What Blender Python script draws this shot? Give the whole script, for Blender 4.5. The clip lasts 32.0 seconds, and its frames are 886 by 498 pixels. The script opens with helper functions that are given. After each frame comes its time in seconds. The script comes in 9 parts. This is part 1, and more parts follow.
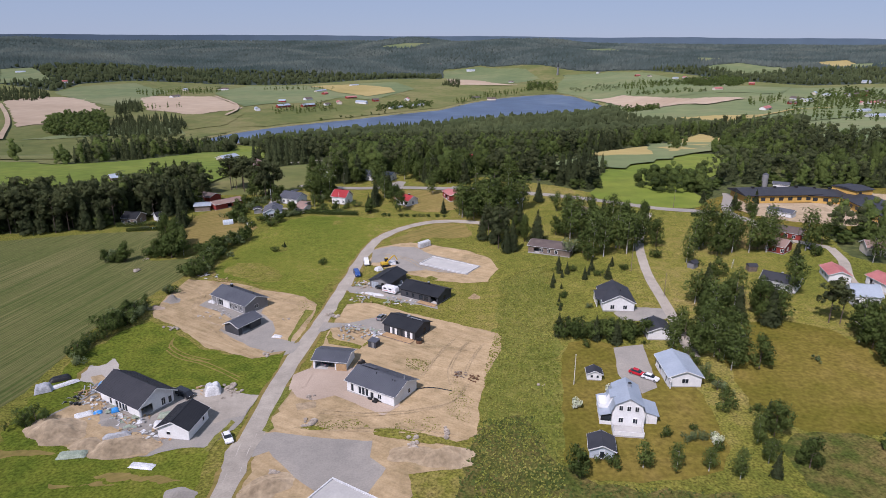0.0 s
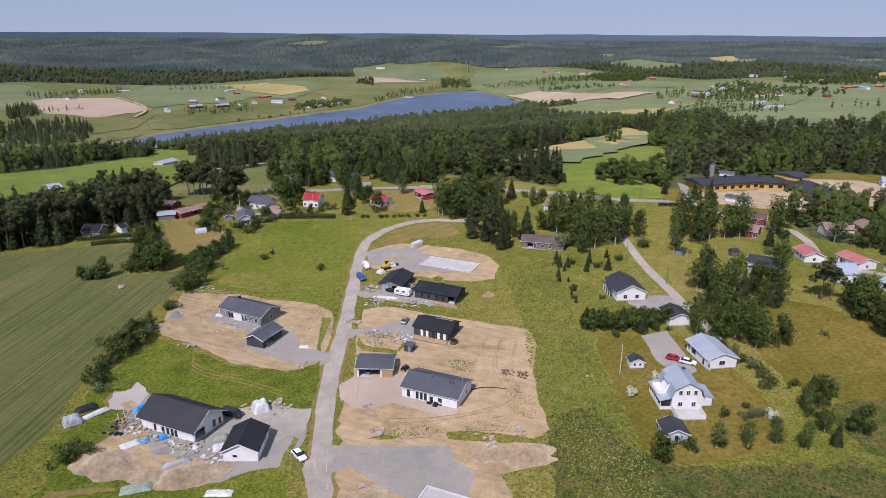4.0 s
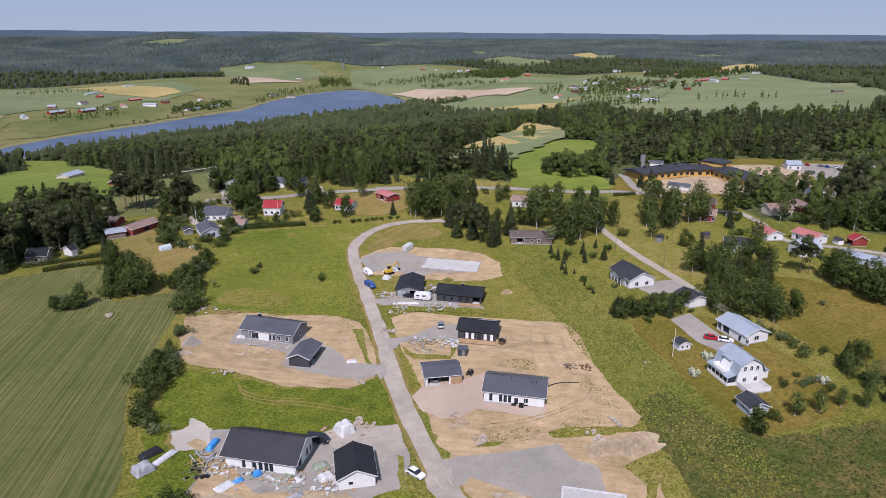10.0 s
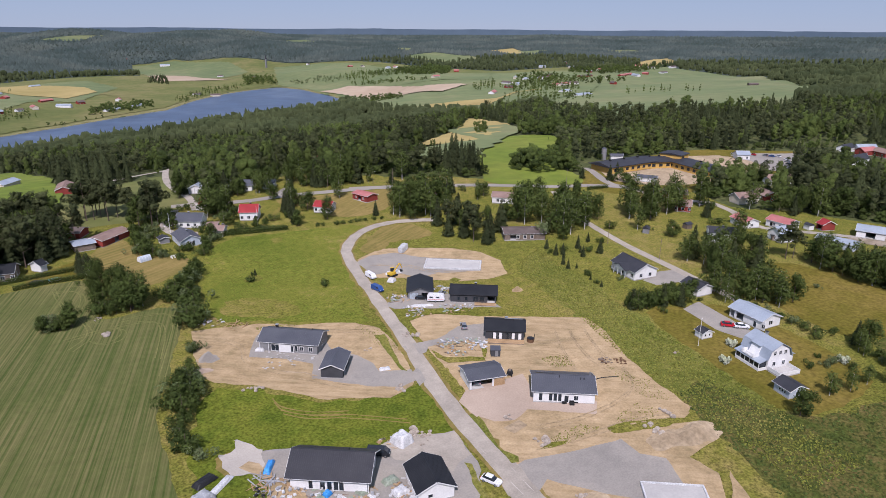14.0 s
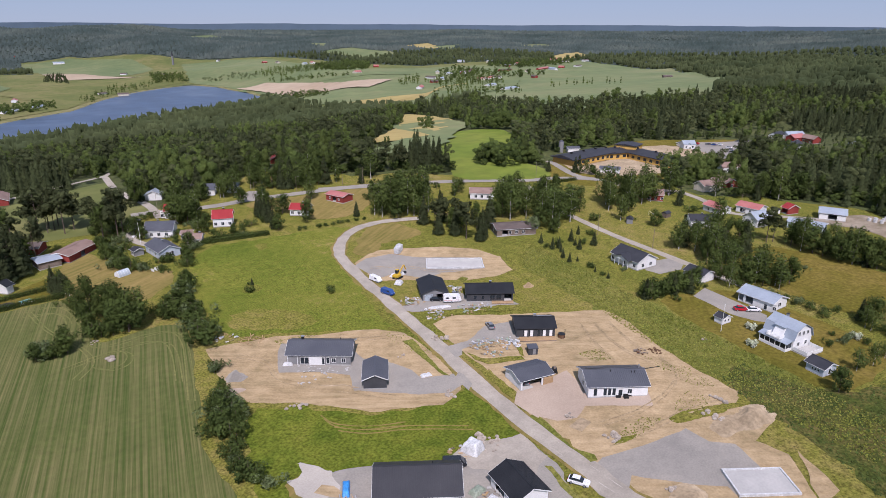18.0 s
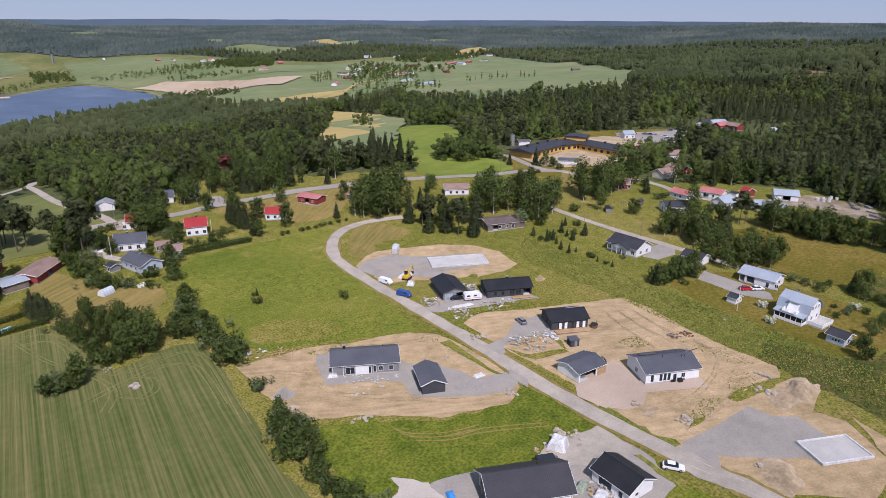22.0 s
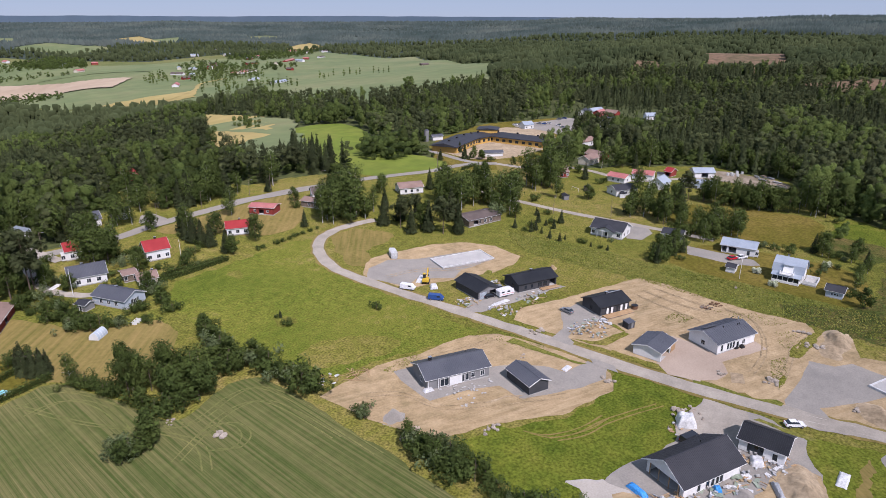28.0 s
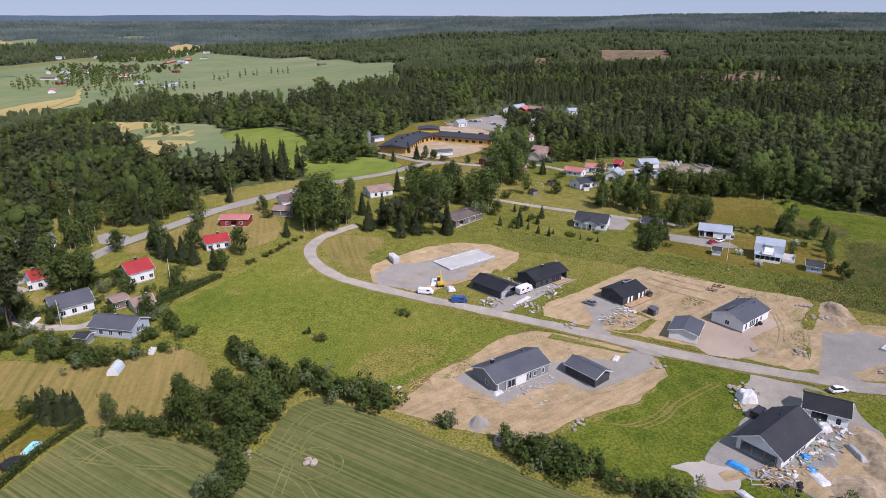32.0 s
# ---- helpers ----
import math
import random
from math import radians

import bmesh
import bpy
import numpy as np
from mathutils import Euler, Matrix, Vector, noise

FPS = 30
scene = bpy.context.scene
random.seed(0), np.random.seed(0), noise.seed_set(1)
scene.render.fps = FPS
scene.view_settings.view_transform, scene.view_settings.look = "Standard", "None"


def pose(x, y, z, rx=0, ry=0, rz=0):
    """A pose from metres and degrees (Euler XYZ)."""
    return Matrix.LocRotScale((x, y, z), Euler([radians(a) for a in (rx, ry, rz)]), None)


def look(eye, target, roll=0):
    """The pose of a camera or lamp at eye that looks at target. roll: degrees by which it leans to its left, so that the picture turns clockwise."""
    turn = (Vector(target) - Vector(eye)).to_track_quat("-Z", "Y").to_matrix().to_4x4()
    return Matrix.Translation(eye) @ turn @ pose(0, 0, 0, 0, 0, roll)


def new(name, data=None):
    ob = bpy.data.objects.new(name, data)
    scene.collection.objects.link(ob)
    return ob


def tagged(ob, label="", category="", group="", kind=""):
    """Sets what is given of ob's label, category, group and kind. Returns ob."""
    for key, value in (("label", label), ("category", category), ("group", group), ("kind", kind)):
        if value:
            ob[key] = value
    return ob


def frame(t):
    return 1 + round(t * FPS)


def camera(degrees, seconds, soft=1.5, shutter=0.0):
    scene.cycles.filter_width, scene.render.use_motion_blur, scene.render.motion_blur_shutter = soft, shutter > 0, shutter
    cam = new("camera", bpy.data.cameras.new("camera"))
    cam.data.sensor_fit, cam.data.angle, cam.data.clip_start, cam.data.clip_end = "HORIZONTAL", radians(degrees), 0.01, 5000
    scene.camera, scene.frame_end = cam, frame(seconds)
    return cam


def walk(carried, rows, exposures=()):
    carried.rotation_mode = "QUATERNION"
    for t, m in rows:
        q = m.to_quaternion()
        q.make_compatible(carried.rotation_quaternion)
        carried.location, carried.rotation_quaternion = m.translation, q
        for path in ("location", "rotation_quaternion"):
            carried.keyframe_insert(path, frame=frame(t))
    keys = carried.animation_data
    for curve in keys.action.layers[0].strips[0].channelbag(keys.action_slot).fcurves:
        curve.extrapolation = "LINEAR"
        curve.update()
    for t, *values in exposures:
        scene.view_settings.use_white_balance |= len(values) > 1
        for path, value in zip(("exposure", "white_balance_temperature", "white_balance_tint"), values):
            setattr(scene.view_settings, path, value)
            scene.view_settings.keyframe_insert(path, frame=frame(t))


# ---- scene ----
cam = camera(69.0, 32.0, soft=0.6)
ROWS = [
    (0.0, 0.00, 0.00, 85.50, -0.000, -18.287, 0.306),
    (0.5, -4.24, 0.11, 85.56, -1.040, -18.339, 0.304),
    (1.0, -8.52, 0.25, 85.60, -2.060, -18.362, 0.302),
    (1.5, -12.81, 0.45, 85.65, -3.089, -18.375, 0.300),
    (2.0, -17.16, 0.72, 85.76, -4.152, -18.399, 0.308),
    (2.5, -21.51, 1.13, 85.82, -5.212, -18.393, 0.306),
    (3.0, -25.91, 1.72, 85.86, -6.258, -18.416, 0.294),
    (3.5, -30.31, 2.39, 85.89, -7.318, -18.451, 0.291),
    (5.5, -48.15, 5.79, 86.23, -11.702, -18.509, 0.336),
    (6.0, -52.37, 6.90, 86.22, -12.748, -18.536, 0.323),
    (6.5, -56.42, 8.05, 86.31, -13.744, -18.563, 0.309),
    (7.0, -60.35, 9.24, 86.30, -14.750, -18.552, 0.295),
    (7.5, -64.06, 10.51, 86.25, -15.696, -18.561, 0.280),
    (8.0, -67.66, 11.80, 86.18, -16.628, -18.558, 0.285),
    (8.5, -71.21, 13.10, 86.14, -17.539, -18.576, 0.290),
    (9.0, -74.62, 14.48, 86.18, -18.404, -18.581, 0.305),
    (9.5, -77.96, 15.90, 86.09, -19.262, -18.581, 0.299),
    (10.0, -81.26, 17.38, 86.09, -20.134, -18.579, 0.303),
    (10.5, -84.49, 18.93, 86.12, -21.002, -18.629, 0.297),
    (11.0, -87.67, 20.62, 86.10, -21.864, -18.647, 0.302),
    (11.5, -90.79, 22.34, 86.06, -22.709, -18.690, 0.286),
    (12.0, -93.69, 24.05, 86.01, -23.527, -18.704, 0.309),
    (12.5, -96.79, 25.90, 86.03, -24.406, -18.765, 0.304),
    (13.0, -99.90, 27.84, 86.02, -25.297, -18.793, 0.309),
    (13.5, -103.01, 29.90, 86.03, -26.190, -18.831, 0.284),
    (14.0, -106.18, 32.04, 86.02, -27.098, -18.854, 0.309),
    (14.5, -109.34, 34.22, 86.10, -28.021, -18.903, 0.285),
    (16.5, -121.77, 44.42, 85.96, -31.903, -19.083, 0.255),
    (17.0, -124.82, 46.99, 85.95, -32.893, -19.137, 0.253),
    (17.5, -128.01, 49.54, 85.91, -33.893, -19.192, 0.252),
    (18.0, -131.13, 52.26, 85.81, -34.906, -19.232, 0.260),
    (18.5, -134.36, 55.02, 85.76, -35.943, -19.282, 0.250),
    (19.0, -137.60, 57.90, 85.70, -36.999, -19.297, 0.269),
    (19.5, -140.88, 60.87, 85.68, -38.067, -19.347, 0.260),
    (20.0, -144.21, 64.01, 85.63, -39.198, -19.393, 0.263),
    (20.5, -147.48, 67.30, 85.59, -40.325, -19.436, 0.221),
    (21.0, -150.78, 70.76, 85.50, -41.497, -19.492, 0.225),
    (21.5, -154.05, 74.30, 85.38, -42.675, -19.505, 0.221),
    (22.0, -157.31, 77.90, 85.35, -43.870, -19.570, 0.201),
    (22.5, -160.53, 81.66, 85.27, -45.117, -19.600, 0.191),
    (23.0, -163.72, 85.45, 85.19, -46.329, -19.633, 0.166),
    (23.5, -166.84, 89.44, 85.18, -47.567, -19.695, 0.159),
    (24.0, -169.86, 93.43, 85.15, -48.811, -19.711, 0.137),
    (24.5, -172.82, 97.51, 85.13, -50.102, -19.765, 0.110),
    (25.0, -175.80, 101.76, 85.16, -51.405, -19.793, 0.116),
    (25.5, -178.75, 106.07, 85.18, -52.700, -19.803, 0.100),
    (27.5, -189.72, 124.42, 84.96, -58.091, -19.855, 0.097),
    (28.0, -192.29, 129.24, 84.96, -59.434, -19.874, 0.106),
    (28.5, -194.76, 134.12, 84.95, -60.820, -19.875, 0.091),
    (29.0, -197.18, 139.13, 85.03, -62.216, -19.907, 0.111),
    (29.5, -199.51, 144.22, 85.06, -63.634, -19.940, 0.103),
    (30.0, -201.61, 149.19, 85.09, -64.981, -19.953, 0.091),
    (30.5, -203.54, 153.99, 85.13, -66.262, -19.951, 0.091),
    (31.0, -205.25, 158.56, 85.23, -67.513, -19.951, 0.062),
    (31.5, -206.80, 162.94, 85.28, -68.707, -19.954, 0.040),
    (32.0, -208.22, 167.22, 85.37, -69.867, -19.963, 0.037),
]
walk(cam, [(t, pose(x, y, z, 90 + pitch, 0, yaw) @ pose(0, 0, 0, 0, 0, roll)) for t, x, y, z, yaw, pitch, roll in ROWS],
     exposures=[(0.0, 0.0, 6100, 27), (22.0, 0.03, 6100, 27), (32.0, 0.16, 6100, 27)])


# ---- daylight: high summer sun from behind the first view, clear hazy sky ----
SUN_AZIMUTH, SUN_HEIGHT = 211.0, 49.0
world = bpy.data.worlds.new("sky")
scene.world = world
world.use_nodes = True
nodes, links = world.node_tree.nodes, world.node_tree.links
sky = nodes.new("ShaderNodeTexSky")
sky.sky_type, sky.sun_disc = "NISHITA", False
sky.sun_elevation, sky.sun_rotation = radians(SUN_HEIGHT), radians(SUN_AZIMUTH)
sky.air_density, sky.dust_density, sky.ozone_density = 0.8, 0.0, 4.0
dim = nodes.new("ShaderNodeVectorMath")
dim.operation = "SCALE"
dim.inputs["Scale"].default_value = 0.065
links.new(sky.outputs["Color"], dim.inputs[0])
haze = nodes.new("ShaderNodeMix")  # summer haze pales the whole sky evenly
haze.data_type = "RGBA"
haze.inputs["Factor"].default_value = 0.8
haze.inputs["B"].default_value = (0.34, 0.45, 0.575, 1)
links.new(dim.outputs["Vector"], haze.inputs["A"])
links.new(haze.outputs["Result"], nodes["Background"].inputs["Color"])
nodes["Background"].inputs["Strength"].default_value = 1.0
sun = new("sun", bpy.data.lights.new("sun", "SUN"))
sun.data.energy, sun.data.angle, sun.data.color = 3.9, radians(0.53), (1.0, 0.96, 0.9)
az, el = radians(SUN_AZIMUTH), radians(SUN_HEIGHT)
sun.matrix_basis = look((0, 0, 300), (-math.sin(az) * math.cos(el) * 100, -math.cos(az) * math.cos(el) * 100, 300 - math.sin(el) * 100))

# ---- materials ----
def surface(name, colours, scales=(0.05, 0.8), rough=0.9, bump=0.0, bump_scale=8.0, metal=0.0, vary=0.0, tint="", spec=0.3, detail=6.0, leafy=0.0, grain=0.28, mid=0.0, mid_scale=0.25, lace=0.0):
    """A procedural surface: colours mixed by a broad noise, broken up by a fine one; vary: shift of brightness from piece to piece."""
    m = bpy.data.materials.new(name)
    m.use_nodes = True
    n, ln = m.node_tree.nodes, m.node_tree.links
    bsdf = n["Principled BSDF"]
    bsdf.inputs["Roughness"].default_value = rough
    bsdf.inputs["Metallic"].default_value = metal
    if rough >= 0.9:
        bsdf.inputs["Diffuse Roughness"].default_value = 1.0
    bsdf.inputs["Specular IOR Level"].default_value = spec
    geo = n.new("ShaderNodeNewGeometry")

    def noise_at(scale, d=detail):
        t = n.new("ShaderNodeTexNoise")
        t.inputs["Scale"].default_value, t.inputs["Detail"].default_value = scale, d
        ln.new(geo.outputs["Position"], t.inputs["Vector"])
        return t.outputs["Fac"]

    broad = n.new("ShaderNodeValToRGB")
    if mid:
        blend = n.new("ShaderNodeMix")
        blend.inputs["Factor"].default_value = mid
        ln.new(noise_at(scales[0]), blend.inputs["A"])
        ln.new(noise_at(mid_scale, 8.0), blend.inputs["B"])
        ln.new(blend.outputs["Result"], broad.inputs["Fac"])
    else:
        ln.new(noise_at(scales[0]), broad.inputs["Fac"])
    stops = broad.color_ramp.elements
    span = [0.5 + (k / max(1, len(colours) - 1) - 0.5) * 0.42 for k in range(len(colours))]
    while len(stops) < len(colours):
        stops.new(0.5)
    for s, at_, c in zip(stops, span, colours):
        s.position, s.color = at_, (*c, 1)
    value = n.new("ShaderNodeMapRange")
    value.inputs["From Min"].default_value, value.inputs["From Max"].default_value = 0.25, 0.75
    value.inputs["To Min"].default_value, value.inputs["To Max"].default_value = 1 - grain, 1 + grain
    ln.new(noise_at(scales[1], 8.0), value.inputs["Value"])
    factor = value.outputs["Result"]
    if vary or tint:
        rnd = n.new("ShaderNodeMapRange")
        rnd.inputs["To Min"].default_value, rnd.inputs["To Max"].default_value = 1 - vary, 1 + vary
        if tint == "tree":
            at_node = n.new("ShaderNodeAttribute")
            at_node.attribute_name = "tint"
            ln.new(at_node.outputs["Fac"], rnd.inputs["Value"])
        elif tint == "island":
            ln.new(geo.outputs["Random Per Island"], rnd.inputs["Value"])
        else:
            info = n.new("ShaderNodeObjectInfo")
            ln.new(info.outputs["Random"], rnd.inputs["Value"])
        both = n.new("ShaderNodeMath")
        both.operation = "MULTIPLY"
        ln.new(factor, both.inputs[0])
        ln.new(rnd.outputs["Result"], both.inputs[1])
        factor = both.outputs["Value"]
    mixed = n.new("ShaderNodeVectorMath")
    mixed.operation = "SCALE"
    ln.new(broad.outputs["Color"], mixed.inputs[0])
    ln.new(factor, mixed.inputs["Scale"])
    ln.new(mixed.outputs["Vector"], bsdf.inputs["Base Color"])
    if bump:
        b = n.new("ShaderNodeBump")
        b.inputs["Strength"].default_value, b.inputs["Distance"].default_value = bump, 0.3
        ln.new(noise_at(bump_scale, 4.0), b.inputs["Height"])
        ln.new(b.outputs["Normal"], bsdf.inputs["Normal"])
    if leafy:
        thin, mix_ = n.new("ShaderNodeBsdfTranslucent"), n.new("ShaderNodeMixShader")
        ln.new(mixed.outputs["Vector"], thin.inputs["Color"])
        mix_.inputs["Fac"].default_value = leafy
        ln.new(bsdf.outputs["BSDF"], mix_.inputs[1])
        ln.new(thin.outputs["BSDF"], mix_.inputs[2])
        ln.new(mix_.outputs["Shader"], n["Material Output"].inputs["Surface"])
        if lace:
            gap_, cut, holes = n.new("ShaderNodeBsdfTransparent"), n.new("ShaderNodeMath"), n.new("ShaderNodeMixShader")
            cut.operation = "GREATER_THAN"
            cut.inputs[1].default_value = 0.47
            ln.new(noise_at(lace, 2.0), cut.inputs[0])
            ln.new(cut.outputs["Value"], holes.inputs["Fac"])
            ln.new(gap_.outputs["BSDF"], holes.inputs[1])
            ln.new(mix_.outputs["Shader"], holes.inputs[2])
            ln.new(holes.outputs["Shader"], n["Material Output"].inputs["Surface"])
    return m


MAT = {}
MAT["woodland"] = surface("woodland_floor", [(0.035, 0.046, 0.016), (0.06, 0.074, 0.022), (0.1, 0.1, 0.034)], (0.03, 0.5), 1, 0.8, 0.5, grain=0.45, mid=0.5, mid_scale=0.2)
# floor colour with the same blue-grey haze mixed in as the far trees
MAT["farfloor"] = surface("haze_tinted_woodland_floor", [(0.042, 0.059, 0.05), (0.062, 0.08, 0.066)], (0.004, 0.03), 1, spec=0.05)
MAT["meadow"] = surface("meadow_grass", [(0.074, 0.086, 0.017), (0.11, 0.12, 0.021), (0.152, 0.147, 0.029), (0.202, 0.171, 0.05), (0.262, 0.196, 0.088)], (0.016, 1.8), 1, 0.6, 2.2, grain=0.68, mid=0.4, mid_scale=0.3, spec=0.08)
MAT["lawn"] = surface("mown_lawn", [(0.074, 0.078, 0.011), (0.118, 0.104, 0.017), (0.158, 0.125, 0.027), (0.192, 0.143, 0.041)], (0.03, 0.9), 1, 0.5, 1.5, grain=0.36, mid=0.4, mid_scale=0.13, spec=0.08)
MAT["fresh"] = surface("fresh_meadow_grass", [(0.07, 0.1, 0.012), (0.106, 0.132, 0.018), (0.15, 0.157, 0.026), (0.222, 0.184, 0.06)], (0.024, 2.2), 1, 0.6, 2.4, grain=0.66, mid=0.42, mid_scale=0.35, spec=0.08)
MAT["rough"] = surface("rough_weedy_grass", [(0.036, 0.055, 0.012), (0.064, 0.08, 0.017), (0.112, 0.098, 0.03), (0.17, 0.126, 0.05)], (0.06, 1.6), 1, 0.9, 1.2, grain=0.6, mid=0.5, mid_scale=0.3, spec=0.08)
MAT["lush"] = surface("lush_green_grass", [(0.046, 0.074, 0.009), (0.084, 0.113, 0.013), (0.126, 0.144, 0.019), (0.188, 0.165, 0.038)], (0.03, 1.6), 1, 0.9, 1.2, grain=0.55, mid=0.5, mid_scale=0.2, spec=0.08)
MAT["dry"] = surface("dry_grass", [(0.123, 0.12, 0.027), (0.2, 0.158, 0.05), (0.27, 0.198, 0.075)], (0.03, 0.8), 1, 0.4, 1.2, grain=0.3, mid=0.3, mid_scale=0.1, spec=0.08)
MAT["weeds"] = surface("tall_weeds", [(0.068, 0.088, 0.016), (0.115, 0.13, 0.025), (0.165, 0.162, 0.038), (0.205, 0.185, 0.055)], (0.03, 1.6), 1, 1.0, 0.8, grain=0.5, mid=0.6, mid_scale=0.35, spec=0.08)
MAT["sand"] = surface("building_sand", [(0.16, 0.13, 0.055), (0.3, 0.222, 0.118), (0.405, 0.3, 0.168), (0.485, 0.37, 0.225)], (0.05, 2.0), 0.95, 0.8, 1.0, grain=0.24, mid=0.55, mid_scale=0.3)
MAT["earth"] = surface("heaped_sandy_earth", [(0.23, 0.175, 0.11), (0.34, 0.265, 0.17), (0.45, 0.36, 0.245)], (0.12, 1.2), 0.95, 0.8, 0.9, grain=0.25, mid=0.5, mid_scale=0.5)
MAT["gravel"] = surface("crushed_stone", [(0.212, 0.2, 0.178), (0.27, 0.252, 0.222), (0.335, 0.305, 0.258)], (0.06, 2.5), 0.95, 0.2, 4, grain=0.13, mid=0.4, mid_scale=0.3)
MAT["road"] = surface("gravel_road", [(0.25, 0.226, 0.188), (0.325, 0.293, 0.245), (0.41, 0.37, 0.308)], (0.08, 2.5), 0.95, 0.2, 4, grain=0.13, mid=0.45, mid_scale=0.35)
MAT["rough_yard"] = surface("trodden_earth_yard", [(0.1, 0.098, 0.04), (0.2, 0.162, 0.108), (0.285, 0.235, 0.175), (0.33, 0.285, 0.225)], (0.09, 1.8), 0.95, 0.4, 2, grain=0.2, mid=0.6, mid_scale=0.18)
MAT["asphalt"] = surface("worn_asphalt", [(0.225, 0.208, 0.184), (0.288, 0.266, 0.232)], (0.06, 1.5), 0.9, 0.1, 6, grain=0.12)
MAT["pinkgravel"] = surface("reddish_gravel_yard", [(0.33, 0.26, 0.2), (0.42, 0.338, 0.265)], (0.09, 2.5), 0.95, 0.2, 4, grain=0.12)
MAT["plaincrop"] = surface("young_crop", [(0.05, 0.077, 0.018), (0.074, 0.098, 0.025), (0.118, 0.122, 0.042)], (0.02, 0.5), 1, 0.4, 1.5, spec=0.08)
MAT["farcrop"] = surface("barley_field", [(0.098, 0.136, 0.056), (0.135, 0.166, 0.07), (0.19, 0.192, 0.092)], (0.006, 0.05), 1, grain=0.12, mid=0.3, mid_scale=0.03)
MAT["fargreen"] = surface("pasture", [(0.084, 0.108, 0.027), (0.124, 0.134, 0.039), (0.185, 0.166, 0.066)], (0.01, 0.1), 1, grain=0.15, mid=0.3, mid_scale=0.04)
MAT["hayfield"] = surface("fresh_green_hay", [(0.088, 0.132, 0.014), (0.122, 0.164, 0.02), (0.176, 0.19, 0.034)], (0.012, 0.12), 1, grain=0.2, mid=0.35, mid_scale=0.05)
MAT["fartan"] = surface("ploughed_field", [(0.334, 0.255, 0.176), (0.405, 0.321, 0.229)], (0.008, 0.05), 1, grain=0.1)
MAT["farhay"] = surface("cut_hay_field", [(0.272, 0.221, 0.076), (0.357, 0.281, 0.111)], (0.008, 0.06), 1, grain=0.12)
MAT["clearcut"] = surface("clear_felled_ground", [(0.085, 0.082, 0.035), (0.17, 0.112, 0.066), (0.245, 0.152, 0.1)], (0.02, 0.12), 1, grain=0.3, mid=0.5, mid_scale=0.06)
# reflected sky blue and pale wind streaks are put into the water's colour
MAT["water"] = surface("lake_water", [(0.028, 0.05, 0.095), (0.055, 0.09, 0.155), (0.12, 0.155, 0.21)], (0.009, 0.04), 0.3, 0.3, 0.35, spec=0.4, mid=0.5, mid_scale=0.03)
MAT["roof_dark"] = surface("dark_tile_roof", [(0.035, 0.036, 0.042), (0.05, 0.05, 0.056)], (0.3, 3), 0.55, 0.04, 5, grain=0.07)
MAT["roof_grey"] = surface("grey_sheet_roof", [(0.08, 0.085, 0.1), (0.105, 0.11, 0.125)], (0.2, 3), 0.45, 0.04, 5, grain=0.07)
MAT["roof_black"] = surface("black_tile_roof", [(0.016, 0.017, 0.02), (0.026, 0.027, 0.03)], (0.3, 3), 0.5, 0.04, 5, grain=0.07)
MAT["roof_zinc"] = surface("pale_sheet_metal_roof", [(0.34, 0.39, 0.45), (0.44, 0.49, 0.54)], (0.2, 2), 0.4, 0.04, 3, metal=0.2, grain=0.07)
MAT["roof_red"] = surface("red_sheet_roof", [(0.3, 0.028, 0.03), (0.4, 0.045, 0.045)], (0.2, 2), 0.5, 0.04, 4, grain=0.07)
MAT["roof_faded"] = surface("faded_red_roof", [(0.4, 0.13, 0.12), (0.52, 0.2, 0.18)], (0.2, 2), 0.6, 0.04, 4, grain=0.07)
MAT["roof_tan"] = surface("brown_tile_roof", [(0.24, 0.16, 0.13), (0.32, 0.22, 0.18)], (0.3, 3), 0.8, 0.04, 4, grain=0.07)
MAT["roof_brown"] = surface("old_brown_felt_roof", [(0.11, 0.085, 0.075), (0.16, 0.125, 0.11)], (0.3, 3), 0.85, 0.04, 4, grain=0.07)
MAT["white"] = surface("white_painted_boards", [(0.72, 0.72, 0.7), (0.82, 0.82, 0.8)], (0.5, 3), 0.6, 0.04, 8, grain=0.07)
MAT["grey_board"] = surface("grey_painted_boards", [(0.2, 0.2, 0.2), (0.26, 0.26, 0.26)], (0.4, 3), 0.7, 0.04, 8, grain=0.07)
MAT["dark_board"] = surface("charcoal_painted_boards", [(0.05, 0.052, 0.056), (0.07, 0.072, 0.078)], (0.4, 3), 0.7, 0.04, 8, grain=0.07)
MAT["paleboard"] = surface("pale_blue_grey_boards", [(0.42, 0.48, 0.54), (0.5, 0.56, 0.6)], (0.4, 3), 0.7, 0.04, 8, grain=0.07)
MAT["red_board"] = surface("red_ochre_boards", [(0.24, 0.04, 0.03), (0.32, 0.06, 0.045)], (0.4, 3), 0.8, 0.04, 8, grain=0.07)
MAT["yellow_board"] = surface("yellow_rendered_wall", [(0.6, 0.36, 0.09), (0.7, 0.44, 0.13)], (0.3, 2), 0.8, 0.04, 8, grain=0.07)
MAT["cream"] = surface("cream_render", [(0.6, 0.54, 0.42), (0.7, 0.64, 0.52)], (0.4, 2), 0.8, 0.04, 8, grain=0.07)
MAT["wood"] = surface("fresh_sawn_timber", [(0.38, 0.24, 0.12), (0.5, 0.34, 0.19)], (0.8, 6), 0.75, 0.2, 10, vary=0.15)
MAT["oldwood"] = surface("weathered_timber", [(0.16, 0.12, 0.09), (0.25, 0.2, 0.16)], (0.8, 6), 0.85, 0.2, 10, vary=0.2)
MAT["concrete"] = surface("pale_concrete", [(0.35, 0.345, 0.33), (0.45, 0.44, 0.415)], (0.2, 2), 0.9, 0.04, 5, grain=0.07)
